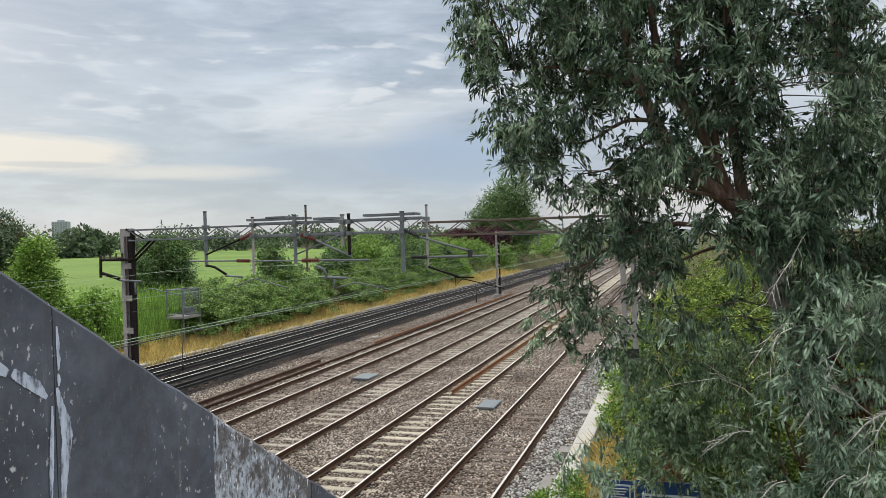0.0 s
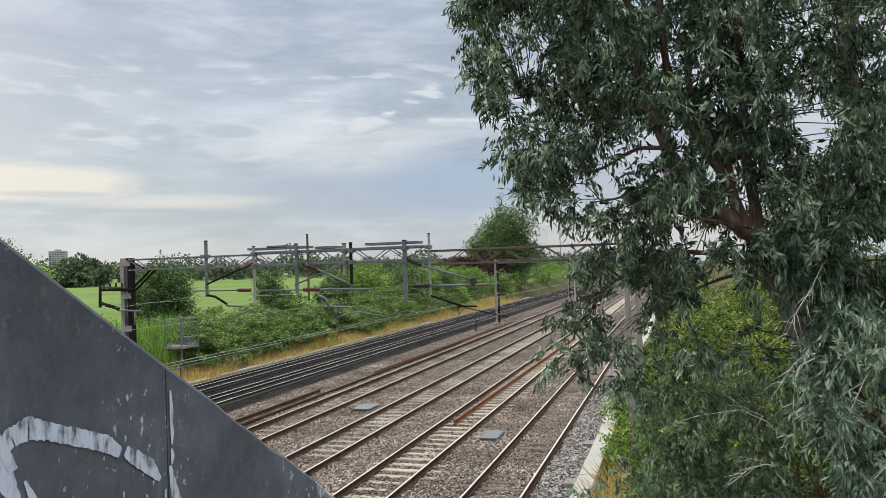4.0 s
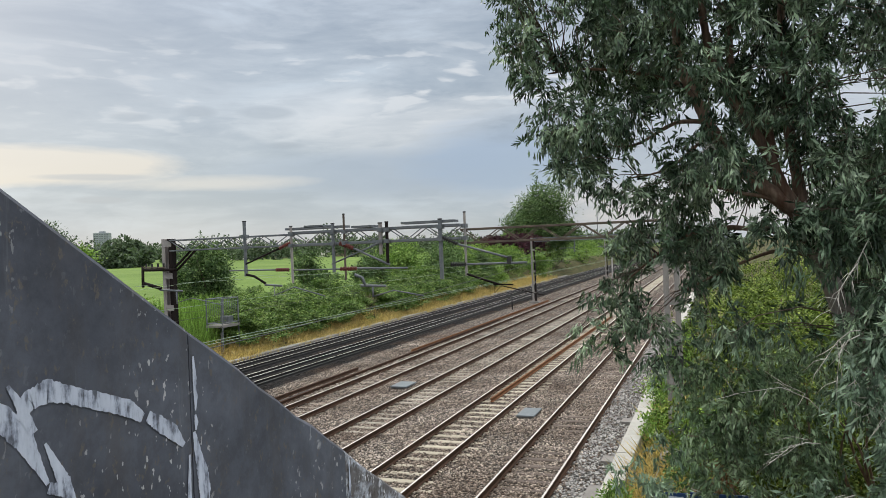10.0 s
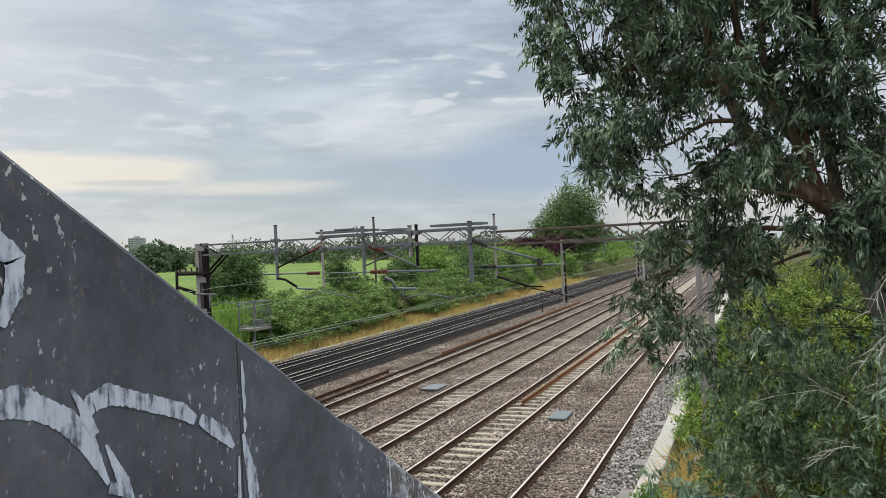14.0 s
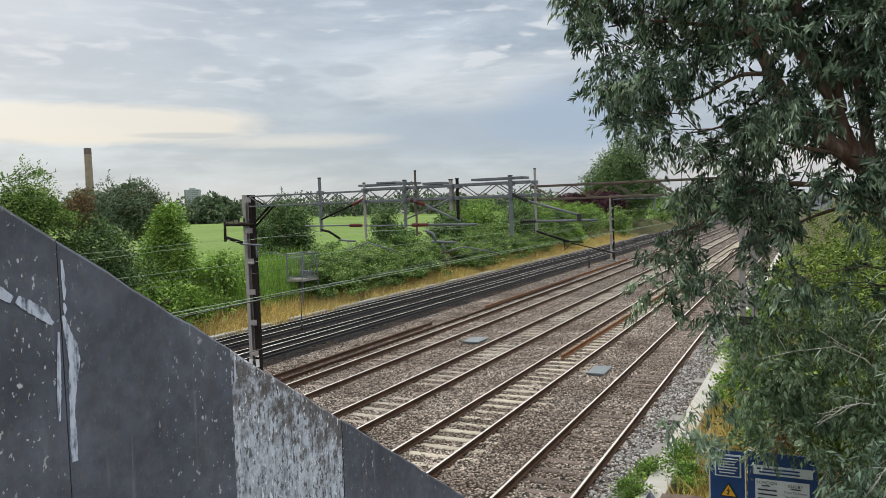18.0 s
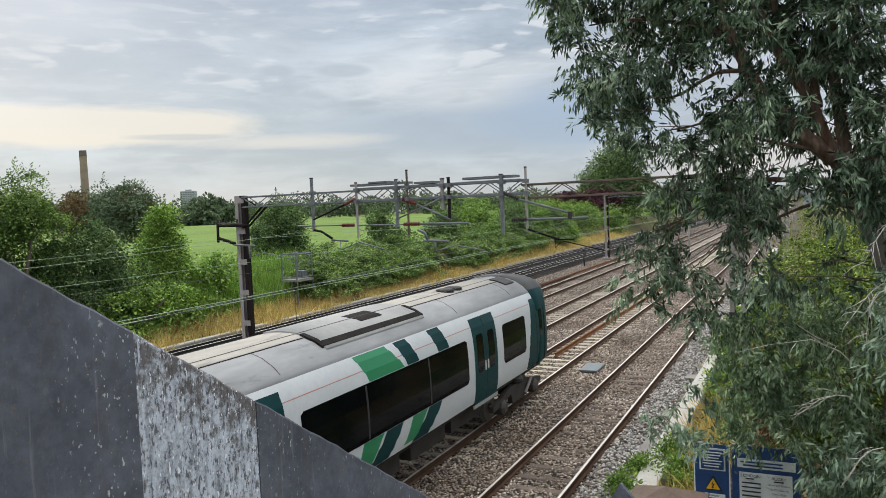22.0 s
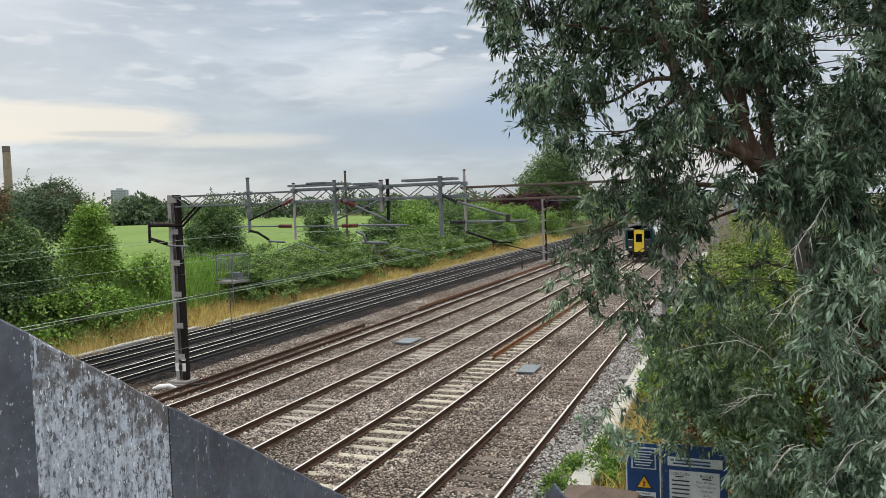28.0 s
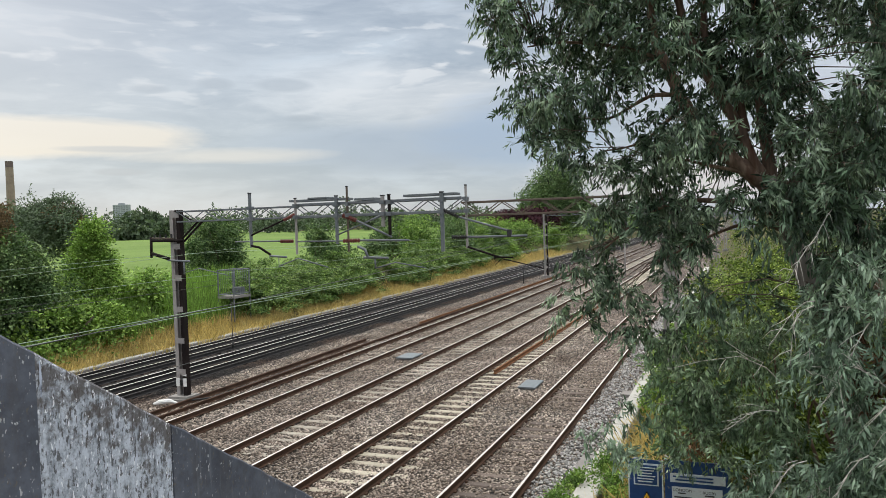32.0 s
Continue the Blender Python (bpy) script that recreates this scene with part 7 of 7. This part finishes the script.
def bogie(parent, y):
    b = Geo()
    b.box(-1.0, 1.0, y - 0.3, y + 0.3, 0.5, 0.8)
    p = part("bogie", b, "t_under", parent)
    for s in (-1, 1):
        ring = [(-1.95, 0.42), (-1.25, 0.47), (-0.6, 0.62), (-0.5, 0.32), (0.5, 0.32), (0.6, 0.62), (1.25, 0.47), (1.95, 0.42), (1.95, 0.58), (1.3, 0.66), (0.65, 0.81), (-0.65, 0.81), (-1.3, 0.66), (-1.95, 0.58)]
        g = Geo()
        g.extrude(ring, s * 1.14 - 0.07, s * 1.14 + 0.07, lambda u, v, w: (w, y + u, v))
        part("side_frame", g, "t_under", p)
        g = Geo()
        g.tube([(s * 1.1, y, 0.80), (s * 1.1, y, 0.86), (s * 1.1, y, 0.94), (s * 1.1, y, 1.02)], [0.20, 0.25, 0.25, 0.20], 14)
        part("air_spring", g, "black", p)
        g = Geo()
        g.tube([(s * 1.28, y + 0.35, 0.42), (s * 1.28, y + 0.9, 0.78)], 0.045, 8)
        part("damper", g, "t_steel", p)
        for e in (-1.3, 1.3):
            g = Geo()
            g.tube([(s * 1.0, y + e, 0.42), (s * 1.26, y + e, 0.42), (s * 1.32, y + e, 0.42)], [0.21, 0.21, 0.12], 10)
            part("axle_box", g, "t_case", p)
    for e in (-1.3, 1.3):
        for s in (-1, 1):
            g = Geo()
            g.tube([(s * 0.69, y + e, 0.42), (s * 0.73, y + e, 0.42), (s * 0.74, y + e, 0.42), (s * 0.83, y + e, 0.42)], [0.44, 0.44, 0.41, 0.40], 20)
            part("wheel", g, "t_steel", p)
        g = Geo()
        g.tube([(-1.0, y + e, 0.42), (1.0, y + e, 0.42)], 0.09, 8)
        part("axle", g, "t_under", p)


def double_door(car, y, side, glass_top):
    d = part("door", skin(y - 0.74, y + 0.74, 1.02, 3.12, 0.006, side, n=9), "t_dark", car, "dark green double sliding door")
    for e in (-1, 1):
        part("window", skin(y + e * 0.36 - 0.20, y + e * 0.36 + 0.20, 1.78, 2.72, 0.010, side, n=5, rounded=0.05), "t_glass", d)
    part("seam", skin(y - 0.008, y + 0.008, 1.03, 3.05, 0.011, side, n=7), "black", d)
    for e in (-1, 1):
        part("button", skin(y + e * 0.09 - 0.03, y + e * 0.09 + 0.03, 1.78, 2.02, 0.012, side, n=2), "t_lamp", d)
    part("sill", skin(y - 0.78, y + 0.78, 0.94, 1.02, 0.02, side, n=2), "t_roof_light", d)


def roof_sheet(u0, u1, y0, y1, lift):
    """A sheet that follows the roof's curve, raised above it."""
    def top(u):
        for (a, v0), (b, v1) in zip(HALF, HALF[1:]):
            if b <= abs(u) <= a:
                return v0 + (v1 - v0) * (a - abs(u)) / (a - b)
        return 3.71
    knots = sorted({s * u for u, _ in HALF for s in (-1, 1)})
    us = [u0] + [u for u in knots if u0 + 0.01 < u < u1 - 0.01] + [u1]
    n = len(us) - 1
    g = Geo()
    vs = []
    for y in (y0, y1):
        vs += [(u, y, top(u) + lift) for u in us] + [(u, y, top(u) - 0.03) for u in us]
    m = 2 * (n + 1)
    fs = []
    for i in range(n):
        fs += [(i, i + 1, m + i + 1, m + i), (i, n + 1 + i, n + 2 + i, i + 1), (m + i, m + i + 1, m + n + 2 + i, m + n + 1 + i)]
    fs += [(0, m, m + n + 1, n + 1), (n, 2 * n + 1, m + 2 * n + 1, m + n)]
    return g.add(vs, fs)


def soften(ob):
    """Smooth shading on the faces that look up."""
    for p in ob.data.polygons:
        p.use_smooth = p.normal.z > 0.25 and abs(p.normal.y) < 0.5
    return ob


def pantograph(car, y, half, floor, tall):
    """The dark sunken end of the roof with the folded pantograph and its gear."""
    w = soften(part("roof_well", roof_sheet(-1.06, 1.06, y - half, y + half, 0.012), floor, car, "dark pantograph well"))
    part("well_end", roof_sheet(-1.06, 1.06, y - half - 0.06, y - half + 0.02, 0.03), "t_case", w)
    part("well_end", roof_sheet(-1.06, 1.06, y + half, y + half + 0.1, 0.08), "t_recess", w)
    part("well_end", roof_sheet(-1.06, 1.06, y + half + 0.1, y + half + 0.9, 0.06), "t_roof_pale", w)
    for dx, dy in ((-0.55, -1.2), (0.55, -1.2), (-0.55, 1.3), (0.55, 1.3), (0.8, 0.6), (-0.75, 0.2)) + (((0.72, -half + 0.35), (0.35, -half + 0.5), (0.78, half - 0.5), (0.5, half - 0.35)) if tall > 0.05 else ()):
        pts, radii = [], []
        for k in range(6):
            pts += [(dx, y + dy, 3.52 + tall * k), (dx, y + dy, 3.52 + tall * (k + 0.5))]
            radii += [0.10, 0.06]
        g = Geo()
        g.tube(pts, radii, 12)
        part("insulator", g, "t_steel" if dx > 0.7 else "t_case", w, "ribbed grey insulator")
    for a, b, r, nm in (((-0.55, y - 1.2, 3.84), (0.55, y - 1.2, 3.84), 0.028, "base_frame"), ((-0.55, y + 1.3, 3.84), (0.55, y + 1.3, 3.84), 0.028, "base_frame"), ((-0.5, y - 1.2, 3.84), (-0.5, y + 1.3, 3.84), 0.026, "base_frame"), ((0.5, y - 1.2, 3.84), (0.5, y + 1.3, 3.84), 0.026, "base_frame")):
        rod(w, [a, b], r, "t_under", nm)
    rod(w, [(0, y + 0.6, 3.84), (0, y - 1.25, 4.12)], [0.04, 0.03], "t_under", "lower_arm")
    rod(w, [(-0.02, y - 1.25, 4.12), (-0.18, y + 0.95, 4.48)], [0.02, 0.015], "t_case", "upper_arm")
    rod(w, [(0.02, y - 1.25, 4.12), (0.18, y + 0.95, 4.48)], [0.02, 0.015], "t_case", "upper_arm")
    for e in (-0.16, 0.16):
        rod(w, [(-0.75, y + 0.95 + e, 4.36), (-0.52, y + 0.95 + e, 4.50), (0.52, y + 0.95 + e, 4.50), (0.75, y + 0.95 + e, 4.36)], 0.02, "t_recess", "collector_head")
    rod(w, [(0.85, y - 1.6, 3.70), (0.72, y + 1.7, 3.76)], 0.03, "t_steel", "busbar")
    rod(w, [(-0.85, y - 1.6, 3.70), (-0.3, y + 0.4, 3.80), (-0.6, y + 1.7, 3.72)], 0.025, "t_case", "cable")
    rod(w, [(0.25, y - 1.7, 3.76), (0.32, y - 0.2, 3.82), (0.15, y + 1.8, 3.78)], 0.022, "t_steel", "cable")
    for u, v, a, b, z, m in ((-0.3, -0.9, 0.22, 0.3, 3.86, "t_case"), (0.2, 0.5, 0.2, 0.26, 3.90, "t_under"), (0.72, -0.5, 0.12, 0.34, 3.72, "t_case"), (-0.7, 1.0, 0.14, 0.3, 3.74, "t_steel"), (0.05, 1.5, 0.4, 0.12, 3.84, "t_under")):
        g = Geo()
        g.box(u - a, u + a, y + v - b, y + v + b, 3.46, z)
        part("well_equipment", g, m, w)


def roof_gear(car, panto):
    """Raised air-conditioning hatch and small vents along the roof."""
    hatches = (0.0,) if not panto else (1.2,)
    for y in hatches:
        h = soften(part("roof_hatch", roof_sheet(-0.98, 0.98, y - 1.9, y + 1.9, 0.035), "t_roof_light", car, "raised pale roof hatch"))
        part("grille", roof_sheet(0.80, 0.92, y - 1.85, y + 1.85, 0.045), "t_recess", h)
        part("grille", roof_sheet(0.12, 0.58, y - 0.1, y + 0.75, 0.045), "t_recess", h)
        part("grille", roof_sheet(-0.90, -0.68, y - 1.85, y + 1.85, 0.045), "t_recess", h)
        for e in (-1.9, 1.9):
            for u in (-0.68, 0.68):
                part("hatch_edge", roof_sheet(u - 0.24, u + 0.24, y + e - 0.06, y + e + 0.06, 0.05), "t_recess", h)
    for y in ((-6.9, -6.4, 4.6, 5.1) if not panto else (-5.2, -4.7, 4.9, 5.4)):
        g = Geo()
        g.tube([(0.22, y, 3.60), (0.22, y, 3.755), (0.22, y, 3.775)], [0.24, 0.24, 0.17], 12)
        part("roof_vent", g, "black", car)
    for y in (-3.4, 3.4, 7.0):
        part("roof_joint", roof_sheet(-1.1, 1.1, y - 0.012, y + 0.012, 0.007), "t_case", car)
    part("cable_duct", roof_sheet(-0.72, -0.62, -8.3, 8.3, 0.03), "black", car)


def car_end(car, e, cab, yellow):
    """Gangway, and on a cab end the windscreens, lamps and doors."""
    y = e * (LENGTH / 2 - (CAB_SET_BACK if cab else 0.0))
    if not cab:
        g = Geo()
        g.box(-0.62, 0.62, min(y, y + e * 0.295), max(y, y + e * 0.295), 1.05, 3.15)
        part("gangway", g, "black", car)
        g = Geo()
        g.box(0.78, 1.16, min(y, y + e * 0.012), max(y, y + e * 0.012), 2.35, 2.85)
        part("end_panel", g, "t_glass", car, "small dark panel on the end wall")
        for s in (-0.95, 0.95):
            g = Geo()
            g.tube([(s, y, 1.15), (s, y + e * 0.07, 1.2), (s, y + e * 0.07, 2.1), (s, y, 2.15)], 0.018, 6)
            part("grab_rail", g, "t_steel", car)
        g = Geo()
        g.box(-0.3, 0.3, min(y, y + e * 0.295), max(y, y + e * 0.295), 0.75, 1.0)
        part("coupler", g, "t_under", car)
        return
    g = Geo()
    g.box(-0.46, 0.46, min(y - e * 0.1, y + e * 0.17), max(y - e * 0.1, y + e * 0.17), 0.95, 3.1)
    d = part("gangway_door", g, "t_yellow" if yellow else "black", car, "bright yellow gangway door" if yellow else "")
    g = Geo()
    g.box(-0.3, 0.3, min(y + e * 0.168, y + e * 0.176), max(y + e * 0.168, y + e * 0.176), 1.9, 2.7)
    part("window", g, "t_glass", d)
    for s in (-1, 1):
        g = Geo()
        g.box(min(s * 0.52, s * 1.08), max(s * 0.52, s * 1.08), min(y - e * 0.02, y + e * 0.012), max(y - e * 0.02, y + e * 0.012), 2.1, 2.98)
        part("windscreen", g, "t_glass", car)
        g = Geo()
        g.box(min(s * 0.72, s * 0.96), max(s * 0.72, s * 0.96), min(y - e * 0.02, y + e * 0.02), max(y - e * 0.02, y + e * 0.02), 1.34, 1.48)
        part("headlamp", g, "t_lamp", car)
        g = Geo()
        g.box(min(s * 0.5, s * 1.08), max(s * 0.5, s * 1.08), min(y - e * 0.02, y + e * 0.006), max(y - e * 0.02, y + e * 0.006), 1.05, 3.12)
        part("face_panel", g, "black", car, "black panel round the windscreen")
        g = Geo()
        g.box(min(s * 0.56, s * 1.04), max(s * 0.56, s * 1.04), min(y - e * 0.02, y + e * 0.03), max(y - e * 0.02, y + e * 0.03), 2.16, 2.19)
        part("grab_rail", g, "t_lamp", car)
    # unit number above each windscreen
    for s in (-1, 1):
        for k in range(6):
            g = Geo()
            x = s * 0.76 - 0.275 + 0.11 * k
            g.box(x - 0.03, x + 0.03, min(y - e * 0.1, y + e * 0.02), max(y - e * 0.1, y + e * 0.02), 3.14, 3.27)
            part("number_bar", g, "t_lamp", car)
    g = Geo()
    g.tube([(0, y, 0.9), (0, y + e * 0.5, 0.9)], 0.13, 10)
    part("coupler", g, "t_under", car)


def build_car(index):
    """One carriage, its centre at the origin, running towards +y. Cars 1 to 4 wear the patched green livery, 5 to 8 the plain white."""
    patched = index <= 4
    base = "t_white" if patched else "t_ivory"
    cab = {1: 1, 4: -1, 5: 1, 8: -1}.get(index, 0)
    panto = index in (2, 6)
    first = index in (3, 7)
    look_of = "pale grey and green patched train carriage" if patched else "white train carriage with dark green doors"
    extra = ", pantograph on roof" if panto else ", driving cab end" if cab else ", yellow first class stripe" if first else ""
    car = thing("train_carriage", look_of + extra, "train", (0, 0, 0), group="passing train")
    h = LENGTH / 2
    hc = h - CAB_SET_BACK
    st = [(-h, 0.97, 0.99), (-h + 0.12, 1, 1), (h - 0.12, 1, 1), (h, 0.97, 0.99)]
    if cab:
        nose = [(hc - 1.3, 1, 1), (hc - 1.0, 0.99, 0.99)]
        st = st[:2] + nose if cab > 0 else [(-y, w, z) for y, w, z in reversed(nose)] + st[2:]
    body = part("body", sections(st, HALF), base, car, smooth=False)
    for p in body.data.polygons:
        p.use_smooth = len(p.vertices) == 4
    r0, r1 = -h + 0.02 + (1.42 if cab < 0 else 0), h - 0.02 - (1.42 if cab > 0 else 0)
    soften(part("roof", roof_sheet(-1.17, 1.17, r0, r1, 0.005), "t_roof" if patched else "t_roof_pale", car))
    g0, g1 = r0 + (1.1 if cab < 0 else 0.35), r1 - (1.1 if cab > 0 else 0.35)
    soften(part("roof_centre", roof_sheet(-0.52, 0.52, g0, g1, 0.011), "t_roof_worn" if patched else "t_roof_pale", car, "weathered cream-grey centre of the roof"))
    for u in (-0.54, 0.53):
        part("roof_seam", roof_sheet(u, u + 0.012, g0, g1, 0.017), "t_recess", car)
    if cab:
        pts = [(hc - 1.32, 1.004, 1.001, 0), (hc - 0.9, 1.002, 1.001, 0.6), (hc - 0.5, 0.99, 0.998, 1), (hc - 0.24, 0.965, 0.985, 1), (hc - 0.09, 0.925, 0.965, 1), (hc - 0.02, 0.88, 0.945, 1), (hc, 0.82, 0.92, 1)]
        pts = pts if cab > 0 else [(-y, w, z, k) for y, w, z, k in reversed(pts)]
        nose = part("cab_nose", nose_shell(pts), "t_dark", car, "dark green cab end")
        hood_part = part("cab_hood", nose_shell([(y, w * 1.006, z * 1.004, k) for y, w, z, k in pts], 9), "t_hood", car, "dark grey roof hood over the cab")
        for p in hood_part.data.polygons:
            p.use_smooth = len(p.vertices) == 4
        for p in nose.data.polygons:
            p.use_smooth = len(p.vertices) == 4
        for side in (1, -1):
            mid = cab * (hc - 1.5)
            part("livery_panel", skin(mid - 0.42, mid + 0.42, 1.09, 3.06, 0.007, side, cab * 0.5), "t_dark", nose)
        for side in (1, -1):
            part("cab_window", skin(cab * (hc - 0.98) - 0.13, cab * (hc - 0.98) + 0.13, 1.95, 2.7, 0.016, side, n=4, rounded=0.03), "t_glass", nose)
            for d in (0.62, 1.36):
                part("door_seam", skin(cab * (hc - d) - 0.009, cab * (hc - d) + 0.009, 1.12, 2.86, 0.014, side, n=5), "black", nose)
        part("roof_vent", roof_sheet(0.3, 0.8, cab * (hc - 1.9) - 0.35, cab * (hc - 1.9) + 0.35, 0.04), "black", car)
    g = Geo()
    g.box(-1.12, 1.12, -h + 0.55, h - 0.55, 0.88, 1.10)
    part("underframe", g, "t_under", car)
    rng = random.Random(index)
    for y in (-4.6, -2.5, -0.4, 1.7, 3.8):
        w = rng.uniform(0.6, 0.95)
        for s in (-1, 1):
            g = Geo()
            g.box(min(s * 0.5, s * 1.05), max(s * 0.5, s * 1.05), y - w, y + w, rng.uniform(0.42, 0.62), 0.90)
            part("equipment_case", g, rng.choice(["t_under", "t_case", "t_under"]), car)
    for y in (-7.1, 7.1):
        bogie(car, y)
    for side in (1, -1):
        if patched:
            part("cantrail_stripe", skin(r0 + (0.6 if cab < 0 else 0), r1 - (0.6 if cab > 0 else 0), 2.935, 2.95, 0.003, side, n=1), "t_red", car)
        ends = [(5.6, 8.75), (-8.75, -5.6) if not patched else (-7.15, -5.5)]
        if cab:
            ends = [(5.6, 7.35), (-8.75, -5.6) if not patched else (-7.15, -5.5)] if cab > 0 else [(5.6, 8.75), (-7.35, -5.6)]
        z0, z1 = (1.66, 2.70) if patched else (1.56, 2.76)
        for a, b in ends:
            part("window", skin(a, b, z0, z1, 0.007, side, n=6, rounded=0.09), "t_glass", car, "dark tinted window")
        w = part("window", skin(-3.28, 3.28, z0, z1, 0.007, side, n=6, rounded=0.09), "t_glass", car, "long dark tinted window band")
        for k in (-1.3, 1.25):
            part("pillar", skin(k - 0.03, k + 0.03, z0 + 0.03, z1 - 0.03, 0.010, side, n=3), "black", w)
        for y in (-4.4, 4.4):
            double_door(car, y, side, patched)
        if patched:
            slip = 0.12 if index == 4 else 0.42
            for y0, y1, a, b, sh, ta, mat in ((-1.75 + slip, -0.4 + slip, 2.71, 3.21, -0.4, 0.1, "t_green"), (-0.2 + slip, 0.3 + slip, 2.71, 3.21, -0.3, 0, "t_dark"), (1.25 + slip, 1.8 + slip, 2.71, 3.21, -0.25, 0, "t_dark"),
                                              (0.75, 1.5, 1.09, 1.65, 0.7, 0.06, "t_dark"), (0.3, 0.72, 1.15, 1.65, 0.5, -0.12, "t_green"), (-1.0, -0.25, 1.09, 1.65, 0.6, 0.05, "t_dark"), (-1.55, -1.1, 1.15, 1.65, 0.4, -0.14, "t_green"),
                                              (6.5, 7.45, 2.71, 3.21, -0.3, 0, "t_green"), (6.55, 7.8, 1.09, 1.65, -0.25, 0, "t_green")):
                if cab > 0 and y0 > 6.0 or cab < 0 and y1 < -6.5:
                    continue
                part("livery_patch", skin(y0, y1, a, b, 0.004, side, sh, ta), mat, car)
            for e in (-1, 1):
                if e != cab:
                    a, b = (h - 0.8, h - 0.01) if e > 0 else (-h + 0.01, -h + 1.45)
                    part("livery_patch", skin(a, b, 1.09, 3.21, 0.004, side), "t_dark", car)
                    if e < 0:
                        part("livery_patch", skin(-h + 2.6, -h + 3.75, 1.09, 3.21, 0.004, side, 0.3), "t_green", car)
        if first:
            part("first_class_stripe", skin(-3.3, 1.95, z1 + 0.02, z1 + 0.14, 0.006, side, n=2), "t_yellow", car, "yellow stripe above the window")
            words = plain_text("First Class", 0.11, (side * 1.385, -2.85 * side, z1 + 0.045), "black", car)
            words.rotation_euler = (radians(90), 0, radians(90 * side))
        for k in range(4):
            part("lettering_bar", skin(-3.2 + 0.34 * k, -2.95 + 0.34 * k, 1.34, 1.42, 0.006, side, n=1) if patched else skin(-0.6 + 0.34 * k, -0.32 + 0.34 * k, 1.84, 1.91, 0.012, side, n=1), "t_dark" if patched else "t_roof_light", car)
        if index == 6:
            for k, m in ((-0.38, "t_blue"), (0.38, "t_roof_light")):
                part("notice", skin(-4.4 + k - 0.07, -4.4 + k + 0.07, 1.42, 1.60, 0.012, side, n=2), m, car, "small door notice")
    roof_gear(car, panto)
    if panto:
        pantograph(car, *((-h + 2.05, 1.9, "t_recess", 0.05) if patched else (-h + 2.2, 2.1, "t_hood", 0.066)))
    car_end(car, 1, cab > 0, False)
    car_end(car, -1, cab < 0, index == 8)
    return car


CARS = [build_car(k) for k in range(1, 9)]
SPEED, PITCH = 35.87, 20.46


def motions():
    """The train runs away from the camera along the second track."""
    for k, car in enumerate(CARS):
        rows = []
        for t in (0, 4, 8, 12, 16, 19, 20, 21, 22, 23, 24, 25, 26, 27, 28, 29, 30, 31, 32):
            front = 23.7 + SPEED * (t - 22.0)
            rows.append((t, pose(-9.0, front - PITCH * (k + 0.5), 0.0)))
        walk(car, rows)


motions()
